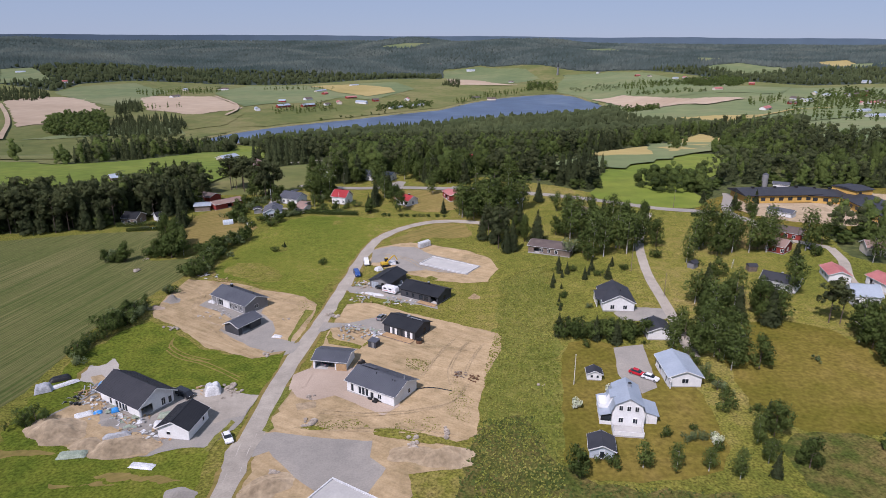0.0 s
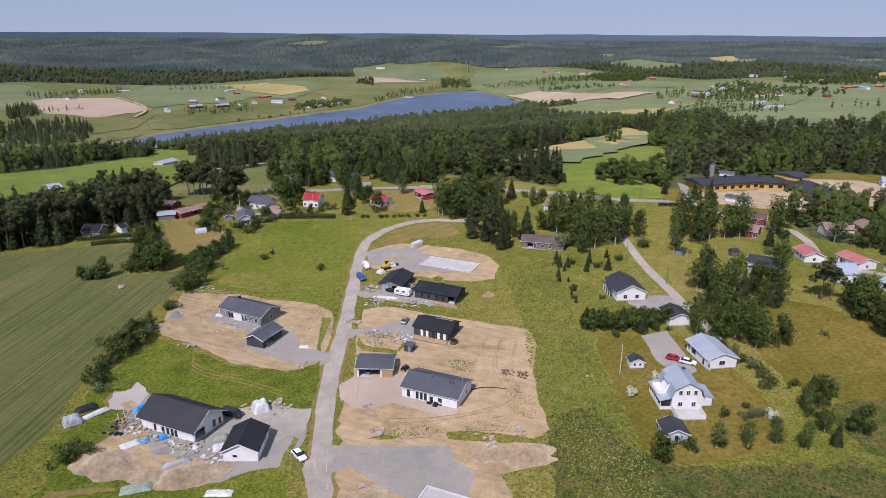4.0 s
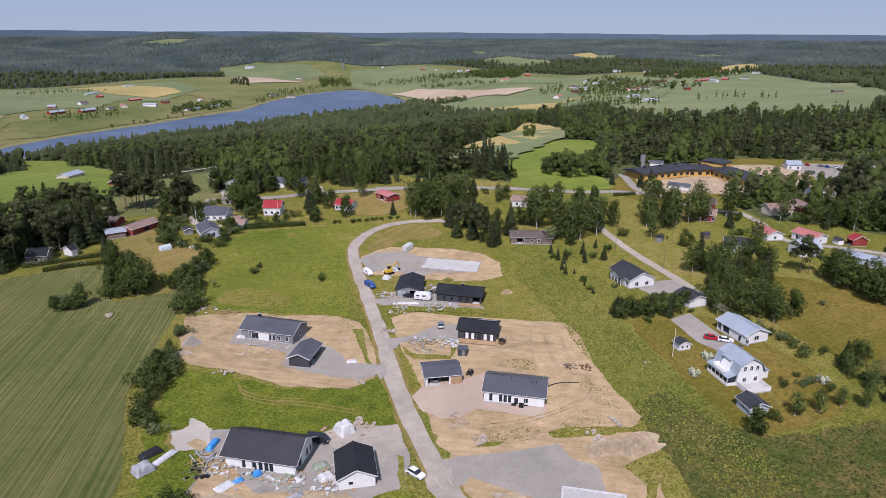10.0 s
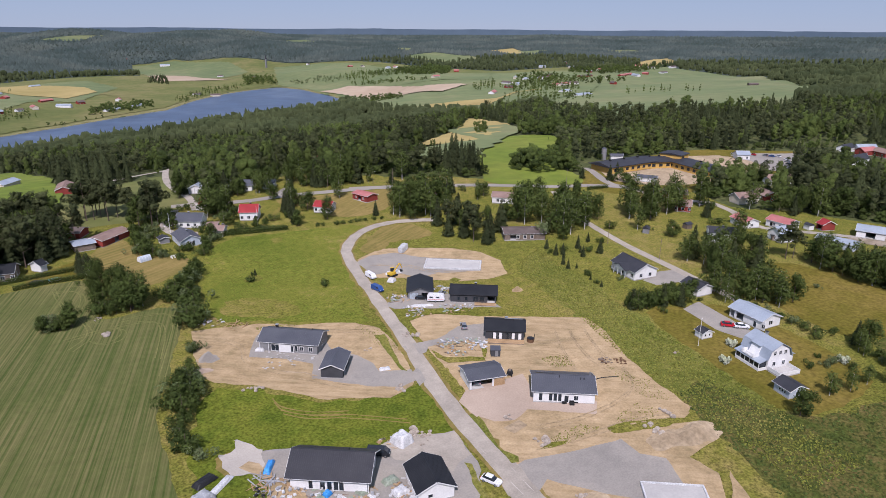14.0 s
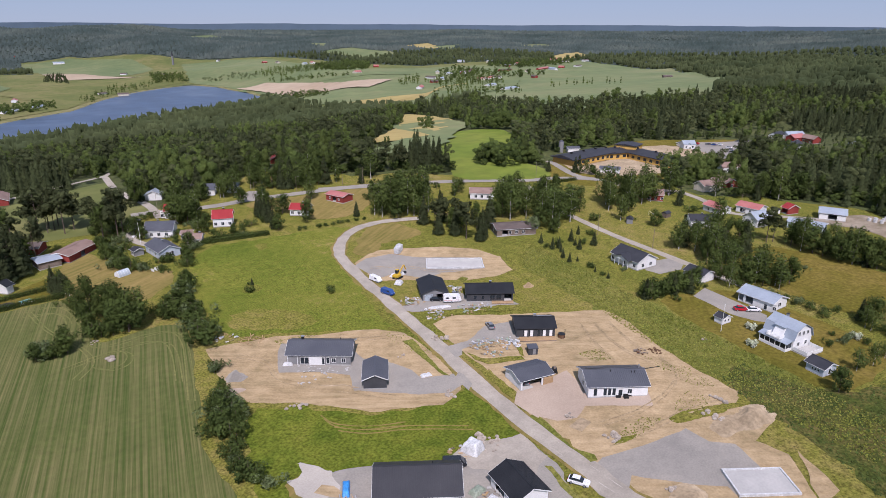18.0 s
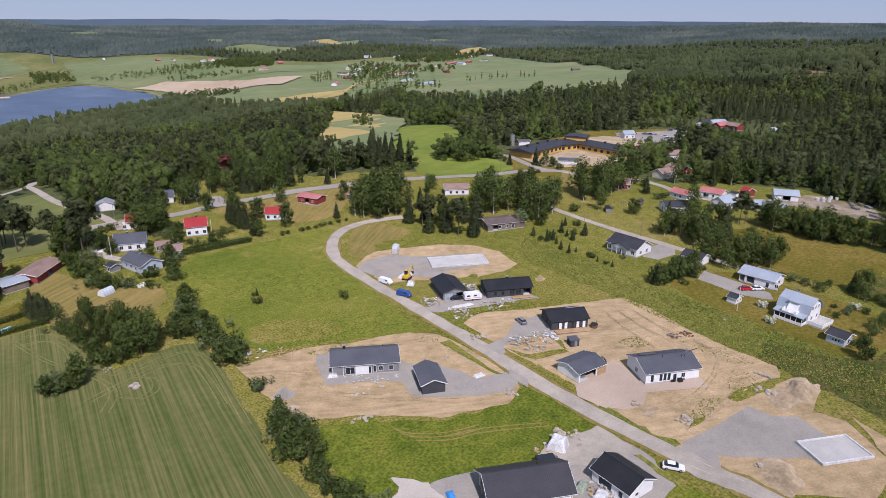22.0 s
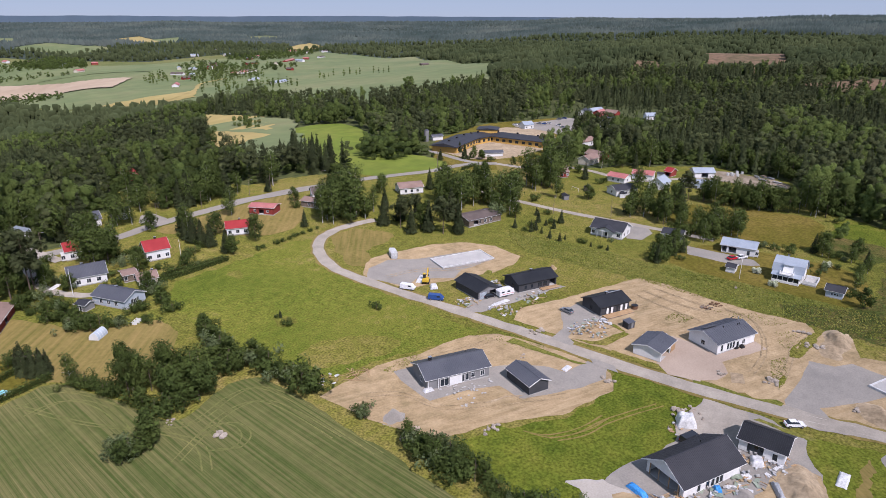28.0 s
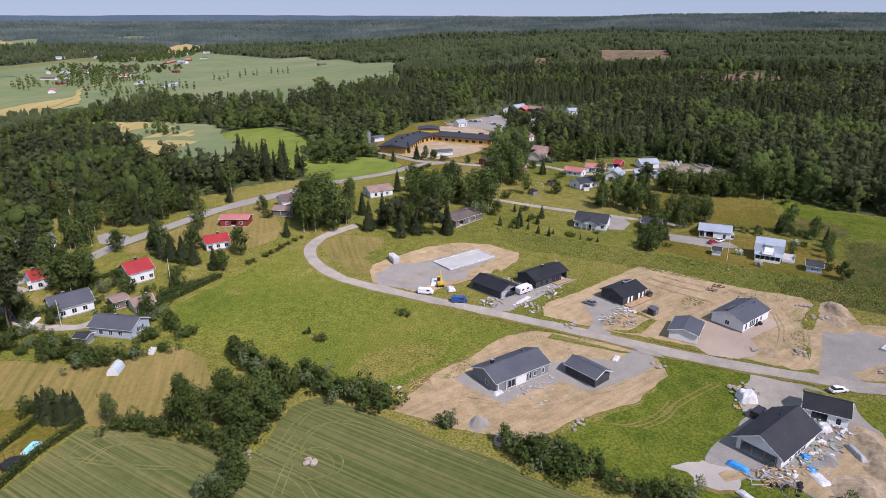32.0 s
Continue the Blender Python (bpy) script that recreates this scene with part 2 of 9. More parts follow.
MAT["glass"] = surface("window_glass", [(0.02, 0.025, 0.03), (0.03, 0.04, 0.05)], (0.5, 2), 0.06, spec=0.6)
MAT["dark"] = surface("dark_opening", [(0.012, 0.012, 0.012), (0.02, 0.02, 0.02)], (0.5, 2), 0.9)
MAT["metal"] = surface("galvanised_metal", [(0.45, 0.46, 0.48), (0.58, 0.59, 0.6)], (0.5, 4), 0.4, metal=0.7)
MAT["black_metal"] = surface("black_painted_metal", [(0.015, 0.015, 0.016), (0.03, 0.03, 0.03)], (0.5, 4), 0.45)
MAT["rock"] = surface("broken_granite", [(0.2, 0.175, 0.145), (0.29, 0.25, 0.205), (0.38, 0.335, 0.28)], (0.7, 4), 0.9, 0.4, 3, vary=0.2, tint="island")
MAT["tarp_blue"] = surface("blue_tarpaulin", [(0.03, 0.24, 0.62), (0.07, 0.34, 0.75)], (0.6, 3), 0.45, 0.4, 2)
MAT["tarp_white"] = surface("white_plastic_wrap", [(0.5, 0.5, 0.49), (0.7, 0.7, 0.69)], (0.6, 3), 0.4, 0.4, 2)
MAT["tarp_green"] = surface("grey_green_tarpaulin", [(0.22, 0.27, 0.2), (0.32, 0.36, 0.28)], (0.6, 3), 0.6, 0.4, 2)
MAT["tarp_grey"] = surface("grey_tarpaulin", [(0.3, 0.31, 0.32), (0.42, 0.43, 0.44)], (0.6, 3), 0.5, 0.5, 2)
MAT["bark"] = surface("rough_bark", [(0.1, 0.075, 0.055), (0.17, 0.13, 0.1)], (2, 10), 0.95, 0.4, 12)
MAT["birchbark"] = surface("birch_bark", [(0.25, 0.23, 0.2), (0.62, 0.6, 0.56)], (3, 8), 0.9, 0.2, 12)
MAT["birch"] = surface("birch_leaves", [(0.07, 0.1, 0.024), (0.112, 0.147, 0.036)], (0.1, 0.9), 0.8, vary=0.45, tint="tree", spec=0.15, leafy=0.22, lace=3.6)
MAT["broad"] = surface("broadleaf_leaves", [(0.056, 0.084, 0.02), (0.095, 0.128, 0.03)], (0.1, 0.9), 0.8, vary=0.45, tint="tree", spec=0.15, leafy=0.22, lace=3.2)
MAT["willow"] = surface("willow_leaves", [(0.12, 0.16, 0.064), (0.192, 0.232, 0.104)], (0.1, 0.9), 0.8, vary=0.3, tint="tree", spec=0.15, leafy=0.3, lace=3.2)
MAT["spruce"] = surface("spruce_needles", [(0.038, 0.05, 0.021), (0.064, 0.078, 0.031)], (0.1, 0.9), 0.85, vary=0.45, tint="tree", spec=0.1, leafy=0.2, lace=3.4)
MAT["pine"] = surface("pine_needles", [(0.055, 0.068, 0.029), (0.086, 0.1, 0.039)], (0.1, 0.9), 0.85, vary=0.42, tint="tree", spec=0.1, leafy=0.2, lace=3.4)
MAT["valleywood"] = surface("valley_forest_leaves", [(0.06, 0.08, 0.036), (0.1, 0.12, 0.052)], (0.008, 0.05), 0.95, vary=0.25, tint="tree", spec=0.05, grain=0.2, leafy=0.3)
# blue-grey aerial haze is put into the colour of the far trees
MAT["farwood"] = surface("haze_tinted_forest", [(0.05, 0.076, 0.07), (0.084, 0.11, 0.1), (0.128, 0.15, 0.128)], (0.0035, 0.03), 0.95, vary=0.22, tint="tree", spec=0.05, grain=0.15, leafy=0.3)


def streaked(material, angle, colours, along=0.012, across=0.42, strength=0.72):
    """Drill rows: streaks that run along the field at the given angle."""
    n, ln = material.node_tree.nodes, material.node_tree.links
    geo = n.new("ShaderNodeNewGeometry")
    turn = n.new("ShaderNodeMapping")
    turn.vector_type = "TEXTURE"
    turn.inputs["Rotation"].default_value = (0, 0, radians(angle))
    turn.inputs["Scale"].default_value = (1 / along, 1 / across, 1)
    ln.new(geo.outputs["Position"], turn.inputs["Vector"])
    t = n.new("ShaderNodeTexNoise")
    t.inputs["Scale"].default_value, t.inputs["Detail"].default_value, t.inputs["Roughness"].default_value = 1.0, 5.0, 0.65
    ln.new(turn.outputs["Vector"], t.inputs["Vector"])
    r = n.new("ShaderNodeValToRGB")
    r.color_ramp.elements[0].position, r.color_ramp.elements[1].position = 0.36, 0.68
    r.color_ramp.elements[0].color, r.color_ramp.elements[1].color = (*colours[0], 1), (*colours[1], 1)
    ln.new(t.outputs["Fac"], r.inputs["Fac"])
    bsdf = n["Principled BSDF"]
    old = bsdf.inputs["Base Color"].links[0].from_socket
    mx = n.new("ShaderNodeMix")
    mx.data_type = "RGBA"
    patchy = n.new("ShaderNodeTexNoise")
    patchy.inputs["Scale"].default_value, patchy.inputs["Detail"].default_value = 0.022, 3.0
    ln.new(geo.outputs["Position"], patchy.inputs["Vector"])
    level = n.new("ShaderNodeMapRange")
    level.inputs["From Min"].default_value, level.inputs["From Max"].default_value = 0.35, 0.65
    level.inputs["To Min"].default_value, level.inputs["To Max"].default_value = strength * 0.45, min(1.0, strength * 1.3)
    ln.new(patchy.outputs["Fac"], level.inputs["Value"])
    ln.new(level.outputs["Result"], mx.inputs["Factor"])
    ln.new(old, mx.inputs["A"])
    ln.new(r.outputs["Color"], mx.inputs["B"])
    ln.new(mx.outputs["Result"], bsdf.inputs["Base Color"])
    return material


MAT["crop"] = streaked(MAT["plaincrop"], -101, ((0.048, 0.074, 0.017), (0.25, 0.205, 0.095)), 0.014, 1.5, 0.66)
MAT["dry"] = streaked(MAT["dry"], 35, ((0.13, 0.118, 0.03), (0.3, 0.212, 0.085)), 0.03, 0.7, 0.5)
MAT["sand"] = streaked(MAT["sand"], -32, ((0.25, 0.18, 0.095), (0.5, 0.385, 0.24)), 0.1, 0.7, 0.4)

# ---- the lie of the land: a plateau, a lake valley, wooded ridges out to the horizon ----
LAKE_LEVEL = -64.0
LAKE = [(-446, 794), (-407, 865), (-370, 929), (-344, 1025), (-300, 1093), (-245, 1153), (-175, 1221), (-96, 1307), (-6, 1395), (59, 1544), (135, 1663), (216, 1749), (308, 1807), (346, 1723), (362, 1534), (365, 1413), (291, 1325), (191, 1264), (100, 1216), (15, 1149), (-80, 1080), (-167, 1032), (-245, 982), (-309, 916), (-344, 858), (-392, 815)]


def ramp(v, a, b):
    s = np.clip((v - a) / (b - a), 0.0, 1.0)
    return s * s * (3 - 2 * s)


def inside(px, py, ring):
    """Which of the points lie inside the ring."""
    px, py = np.asarray(px, float), np.asarray(py, float)
    odd = np.zeros(px.shape, bool)
    for (x0, y0), (x1, y1) in zip(ring, [*ring[1:], ring[0]]):
        if y0 != y1:
            odd ^= ((y0 > py) != (y1 > py)) & (px < (x1 - x0) * (py - y0) / (y1 - y0) + x0)
    return odd


def reach(px, py, ring, closed=True):
    """Distance of the points from the line of the ring."""
    px, py = np.asarray(px, float), np.asarray(py, float)
    best = np.full(px.shape, 1e9)
    for (x0, y0), (x1, y1) in zip(ring, [*ring[1:], ring[0]] if closed else ring[1:]):
        dx, dy = x1 - x0, y1 - y0
        s = np.clip(((px - x0) * dx + (py - y0) * dy) / (dx * dx + dy * dy + 1e-9), 0, 1)
        best = np.minimum(best, np.hypot(px - x0 - s * dx, py - y0 - s * dy))
    return best


def height(px, py):
    px, py = np.asarray(px, float), np.asarray(py, float)
    q = py - 0.3 * np.maximum(px, 0)
    z = -(50.0 - 25.0 * ramp(px, 150, 450)) * ramp(q, 360, 900)
    z = z + 4.0 * np.exp(-((px - 30) ** 2 + (py - 430) ** 2) / 110 ** 2)
    z = z + 18.0 * ramp(px, 380, 950) * ramp(-py, -900, -300)
    z = z + 2.9 * ramp(px, -40, 150) * (1 - ramp(py, 380, 800))  # the village slopes gently up to the east
    z = z + 7.0 * np.sin((px + 0.4 * py) / 52) * ramp(px - 0.9 * py, 150, 420) * ramp(np.hypot(px, py), 520, 760)  # low wooded ridges to the east
    z = z - 1.35 * np.exp(-((px + 62) / 32) ** 2 - ((py - 155) / 60) ** 2)  # a shallow dip under the western plots
    d = reach(px, py, LAKE)
    wet = inside(px, py, LAKE)
    z = np.where(wet, np.minimum(z, LAKE_LEVEL - 0.6 - np.minimum(d, 40) * 0.08), z * ramp(d, 0, 260) + (LAKE_LEVEL + 0.3) * (1 - ramp(d, 0, 260)))
    r = np.hypot(px, py - 150)
    far = ramp(r, 1700, 4700)
    waves = 30 * np.sin(px / 410 + 1.3) * np.sin(py / 530 + 0.4) + 16 * np.sin(px / 190 + py / 260) + 9 * np.sin(px / 120 - py / 170 + 2)
    z = z + np.where(wet, 0, far * (88 - 30 * ramp(px, 100, 1300)) + ramp(r, 1300, 2600) * (1 - ramp(r, 4000, 4700)) * (1 - 0.55 * ramp(px, 300, 1500)) * waves)
    small = 0.25 * np.sin(px / 17 + 0.6) * np.sin(py / 23) + 0.5 * np.sin(px / 61) * np.sin(py / 47 + 1)
    return z + np.where(wet, 0, small * ramp(r, 20, 400))

# ---- building tools ----
from mathutils import geometry


def mesh_of(name, verts, faces, material=None, smooth=False):
    me = bpy.data.meshes.new(name)
    me.from_pydata(verts, [], faces)
    if material is not None:
        me.materials.append(material)
    if smooth:
        me.shade_smooth()
    return me


def quick_mesh(name, verts, tris, material, tint=None, normals=None):
    """A large triangle mesh from arrays; tint: one number for each vertex; normals: soft shading of leaf clumps."""
    me = bpy.data.meshes.new(name)
    me.vertices.add(len(verts))
    me.vertices.foreach_set("co", np.ascontiguousarray(verts, np.float32).ravel())
    me.loops.add(tris.size)
    me.loops.foreach_set("vertex_index", np.ascontiguousarray(tris, np.int32).ravel())
    me.polygons.add(len(tris))
    me.polygons.foreach_set("loop_start", np.arange(0, tris.size, 3, dtype=np.int32))
    if tint is not None:
        me.attributes.new("tint", "FLOAT", "POINT").data.foreach_set("value", np.ascontiguousarray(tint, np.float32))
    me.materials.append(material)
    me.update(calc_edges=True)
    if normals is not None:
        me.shade_smooth()
        me.normals_split_custom_set_from_vertices(normals.tolist())
    return me


def thing(name, x, y, angle=0.0, label="", category="", group="", lift=0.0):
    """An Empty on the ground at x, y, turned by angle degrees, that holds the parts of a thing."""
    ob = new(name)
    ob.empty_display_size = 0.5
    ob.matrix_basis = pose(x, y, float(height(x, y)) + lift, 0, 0, angle)
    return tagged(ob, label, category, group)


def part(name, me, parent, label=""):
    ob = new(name, me)
    ob.parent = parent
    return tagged(ob, label)


def box(name, size, at_, material, parent, label="", turn=(0, 0, 0), bevel=0.0, taper=1.0):
    """A box whose base centre is at_; taper narrows its top."""
    a, b, c = size[0] / 2, size[1] / 2, size[2]
    bm = bmesh.new()
    bmesh.ops.create_cube(bm, size=1)
    for v in bm.verts:
        k = taper if v.co.z > 0 else 1.0
        v.co = (v.co.x * 2 * a * k, v.co.y * 2 * b * k, (v.co.z + 0.5) * c)
    if bevel:
        bmesh.ops.bevel(bm, geom=bm.edges[:], offset=bevel, segments=2, affect="EDGES")
    me = bpy.data.meshes.new(name)
    bm.transform(pose(*at_, *turn))
    bm.to_mesh(me)
    bm.free()
    me.materials.append(material)
    return part(name, me, parent, label)


def tube(name, r0, r1, length, at_, material, parent, label="", turn=(0, 0, 0), sides=10):
    bm = bmesh.new()
    bmesh.ops.create_cone(bm, cap_ends=True, segments=sides, radius1=r0, radius2=r1, depth=length)
    bm.transform(pose(*at_, *turn) @ Matrix.Translation((0, 0, length / 2)))
    me = bpy.data.meshes.new(name)
    bm.to_mesh(me)
    bm.free()
    me.materials.append(material)
    return part(name, me, parent, label)


def spread(ring, step, rough, closed=True):
    """The ring with points every step metres, its line made uneven by rough metres."""
    out = []
    for (x0, y0), (x1, y1) in zip(ring, [*ring[1:], ring[0]] if closed else ring[1:]):
        k = max(1, int(math.hypot(x1 - x0, y1 - y0) / step))
        for i in range(k):
            x, y = x0 + (x1 - x0) * i / k, y0 + (y1 - y0) * i / k
            dx = noise.noise((x * 0.21, y * 0.21, 1.7)) + 0.6 * noise.noise((x * 0.6, y * 0.6, 4.1))
            dy = noise.noise((x * 0.21, y * 0.21, 7.3)) + 0.6 * noise.noise((x * 0.6, y * 0.6, 9.9))
            out.append((x + rough * dx, y + rough * dy))
    if not closed:
        out.append(ring[-1])
    return out


def rounded(ring, times=2, closed=True):
    """Corner cutting: a softer outline."""
    for _ in range(times):
        pairs = list(zip(ring, [*ring[1:], ring[0]] if closed else ring[1:]))
        cut = [p for (a, b) in pairs for p in (((a[0] * 3 + b[0]) / 4, (a[1] * 3 + b[1]) / 4), ((a[0] + b[0] * 3) / 4, (a[1] + b[1] * 3) / 4))]
        ring = cut if closed else [ring[0], *cut[1:-1], ring[-1]]
    return ring


def sheet(ring, cell, lift):
    """Vertices and triangles that fill the ring and follow the land."""
    xs, ys = [p[0] for p in ring], [p[1] for p in ring]
    gx, gy = np.meshgrid(np.arange(math.floor(min(xs) / cell), max(xs) / cell) * cell, np.arange(math.floor(min(ys) / cell), max(ys) / cell) * cell)
    gx, gy = gx.ravel(), gy.ravel()
    keep = inside(gx, gy, ring)
    gx, gy = gx[keep], gy[keep]
    keep = reach(gx, gy, ring) > cell * 0.25
    pts = [Vector(p) for p in ring] + [Vector(p) for p in zip(gx[keep], gy[keep])]
    n = len(ring)
    co, _, faces, *_ = geometry.delaunay_2d_cdt(pts, [(i, (i + 1) % n) for i in range(n)], [], 1, 1e-4)
    a = np.array([tuple(c) for c in co])
    z = height(a[:, 0], a[:, 1]) + lift
    return [(p[0], p[1], q) for p, q in zip(a.tolist(), z.tolist())], [tuple(f) for f in faces]


def patch(name, ring, material, lift, label, cell=6.0, rough=0.8, soft=1, category="ground", step=2.0):
    """A piece of ground with an uneven outline, laid on the land."""
    ring = spread(rounded(ring, soft), step, rough)
    v, f = sheet(ring, cell, lift)
    ob = new(name, mesh_of(name, v, f, material, True))
    return tagged(ob, label, category, kind="structure")


def far_patch(name, ring, material, label, lift=1.0, rough=6.0):
    return patch(name, ring, material, lift, label, 30.0, rough, 0, "field", 12.0)


def ribbon(name, line, width, material, lift, label, category="road", rough=0.25, step=3.0, crown=0.06):
    """A road along a line of plan points."""
    LINES.append((line, width))
    line = spread(rounded(line, 2, False), step, 0.0, False)
    v, f = [], []
    for i, (x, y) in enumerate(line):
        (x0, y0), (x1, y1) = line[max(0, i - 1)], line[min(len(line) - 1, i + 1)]
        d = math.hypot(x1 - x0, y1 - y0) or 1
        nx, ny = -(y1 - y0) / d, (x1 - x0) / d
        for s in (-1, -0.45, 0, 0.45, 1):
            w = s * (width / 2 + rough * noise.noise((x * 0.3, y * 0.3, 5 * s)))
            v.append((x + nx * w, y + ny * w, crown * (1 - s * s)))
        if i:
            a = 5 * i
            f += [(a - 5 + k, a - 4 + k, a + 1 + k, a + k) for k in range(4)]
    a = np.array(v)
    z = height(a[:, 0], a[:, 1]) + lift + a[:, 2]
    f = [q[::-1] for q in f]
    ob = new(name, mesh_of(name, [(p[0], p[1], h) for p, h in zip(v, z.tolist())], f, material, True))
    return tagged(ob, label, category, kind="structure")

# ---- the ground: one sheet out to the horizon ----
def steps():
    near = list(range(-300, 541, 6))
    out, s, p = [], 8.0, near[-1]
    while p < 5000:
        p += s
        s = min(s * 1.06, 70)
        out.append(p)
    low, s, p = [], 8.0, near[0]
    while p > -5000:
        p -= s
        s = min(s * 1.06, 70)
        low.append(p)
    return np.array(low[::-1] + near + out, float)


gx, gy = np.meshgrid(steps(), steps())
gz = height(gx, gy)
rows_, cols_ = gx.shape
idx = np.arange(rows_ * cols_).reshape(rows_, cols_)
a_, b_, c_, d_ = idx[:-1, :-1].ravel(), idx[:-1, 1:].ravel(), idx[1:, 1:].ravel(), idx[1:, :-1].ravel()
mid = np.hypot((gx[:-1, :-1] + gx[1:, 1:]) / 2, (gy[:-1, :-1] + gy[1:, 1:]) / 2 - 150).ravel() < 4900
land = np.concatenate([np.stack([a_, b_, c_], 1)[mid], np.stack([a_, c_, d_], 1)[mid]])
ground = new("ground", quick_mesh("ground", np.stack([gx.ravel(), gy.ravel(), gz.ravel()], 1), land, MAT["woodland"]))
# far ground takes the floor colour that has the haze in it
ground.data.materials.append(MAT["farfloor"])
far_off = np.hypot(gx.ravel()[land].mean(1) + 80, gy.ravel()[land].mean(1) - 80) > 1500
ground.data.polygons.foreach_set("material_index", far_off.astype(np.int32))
ground.data.shade_smooth()
tagged(ground, "dark green wooded land rolling away to the horizon", "ground", kind="structure")
lake_ring = rounded(LAKE, 2)
lake = new("lake_water", mesh_of("lake_water", [(x, y, LAKE_LEVEL) for x, y in spread(lake_ring, 30, 4)], [tuple(range(len(spread(lake_ring, 30, 4))))], MAT["water"]))
tagged(lake, "blue rippled lake among farm fields", "lake", kind="structure")

LINES = []  # roads
SCHOOL_YARD = [(164.6, 352.0), (205.7, 366.1), (231.9, 364.9), (274.0, 370.3), (311.2, 349.6), (350.6, 320.9), (306.1, 296.5), (239.7, 284.6), (203.1, 278.9), (156.4, 271.6), (129.1, 283.2), (122.6, 304.5), (132.4, 326.6)]
# the village clearing
VILLAGE = [(-22, 408), (-10, 432), (2, 425), (0, 400), (-12, 381), (8, 374), (24, 391), (36, 372), (58, 368), (84, 343), (122, 313), (172, 285), (166, 258), (161, 241), (184, 224), (190, 206), (200, 192), (204, 180), (194, 168), (189, 142), (170, 135), (146, 131), (132, 126), (127, 112), (114, 97), (110, 80), (108, 50), (104, 20), (90, -10), (51.7, -30.8), (-39.2, -16.7), (89.2, 67.4), (-108.2, 86.6), (-269.1, 270.0), (-198.9, 276.5), (-155.6, 286.2), (-137.4, 334.9), (-128.9, 374.5), (-101.5, 359.5), (-78, 378), (-62, 374), (-60, 392), (-32, 400)]
patch("village_meadow", VILLAGE, MAT["meadow"], 0.05, "lush summer meadow grass around the building plots", 8, 2.0)
patch("south_meadow", [(-420, -260), (220, -260), (220, 90), (60, 70), (-260, 160), (-420, 160)], MAT["meadow"], 0.03, "open meadow grass on the plateau", 12, 3.0)
patch("crop_field", [(-143.7, 280.7), (-131.6, 282.1), (-122.8, 282.4), (-121.2, 276.1), (-119.3, 262.3), (-119.9, 250.1), (-118.7, 242.5), (-114.7, 241.2), (-102.9, 244.9), (-95.6, 241.9), (-94.4, 235.2), (-97.0, 219.6), (-101.2, 204.7), (-101.9, 195.9), (-105.4, 185.7), (-107.1, 175.6), (-103.6, 131.0), (-125.3, 117.6), (-229.8, 171.3), (-255.0, 254.5), (-192.0, 265.9), (-161.2, 277.1)], MAT["crop"], 0.1, "striped green field of young grain", 6, 0.6)
patch("dry_paddock", [(-110.9, 332.5), (-105.8, 318.6), (-103.3, 303.9), (-93.7, 294.6), (-85.0, 287.2), (-91.7, 272.6), (-110.9, 260.3), (-118.5, 263.0), (-120.4, 276.9), (-122.0, 283.3), (-130.2, 283.7), (-123.4, 307.7)], MAT["dry"], 0.1, "mown paddock of dry tan grass", 6, 1.2)
patch("paddock", [(110.1, 180.8), (118.7, 173.3), (120.4, 145.8), (128.6, 195.5), (123.8, 170.6), (96.4, 125.5), (81.4, 124.6), (73.7, 140.2), (78.0, 164.2), (83.1, 180.9), (104.0, 182.4)], MAT["lawn"], 0.1, "dry yellowish mown paddock", 6, 1.2)
WEEDS = [(20.4, 218.5), (30.2, 229.8), (41.4, 235.6), (32.9, 172.4), (29.4, 141.1), (24.0, 103.9), (24.8, 92.2), (5.4, 92.2), (7.7, 122.4), (12.2, 158.9), (16.9, 180.5)]
patch("weed_strip", WEEDS, MAT["weeds"], 0.09, "overgrown strip of tall green weeds", 6, 3.5)
patch("villa_garden", [(34.1, 168.7), (44.4, 172.1), (49.5, 166.5), (63.7, 162.8), (64.4, 140.4), (61.4, 112.0), (45.1, 106.9), (25.0, 108.9), (28.3, 131.1)], MAT["lawn"], 0.12, "mown garden lawn around the white villa", 5, 0.8)
patch("site_grass", [(-93.4, 185.2), (-86.3, 183.2), (-70.2, 168.7), (-61.2, 164.4), (-46.6, 163.7), (-45.0, 166.2), (-44.0, 151.2), (-48.4, 135.8), (-49.6, 122.6), (-48.9, 107.4), (-48.3, 95.7), (-108.4, 99.4), (-98.2, 115.6), (-100.8, 131.4), (-103.3, 153.8), (-98.7, 172.4)], MAT["lush"], 0.08, "lush green grass round the building site", 6, 2.0)
# building plots
patch("west_plot_sand", [(-93.6, 221.3), (-86.3, 220.4), (-74.8, 218.5), (-63.6, 212.9), (-55.5, 210.2), (-47.4, 206.5), (-42.3, 199.8), (-41.7, 186.6), (-42.7, 176.2), (-46.4, 165.1), (-50.5, 163.5), (-53.9, 162.3), (-62.8, 167.0), (-68.1, 168.7), (-77.5, 177.5), (-83.7, 183.0), (-91.5, 187.7), (-94.5, 193.7), (-94.9, 206.0)], MAT["sand"], 0.13, "bare tan sand of a building plot", soft=0)
patch("west_plot_gravel", [(-81.3, 198.3), (-78.2, 207.5), (-74.8, 213.4), (-59.2, 202.6), (-59.2, 193.1), (-53.6, 186.5), (-51.5, 180.6), (-51.5, 175.6), (-43.4, 172.5), (-44.3, 167.1), (-49.5, 166.0), (-55.9, 169.7), (-65.7, 177.8), (-68.8, 180.1), (-66.3, 187.3), (-72.9, 193.5)], MAT["gravel"], 0.17, "grey crushed-stone yard", rough=0.4, soft=0)
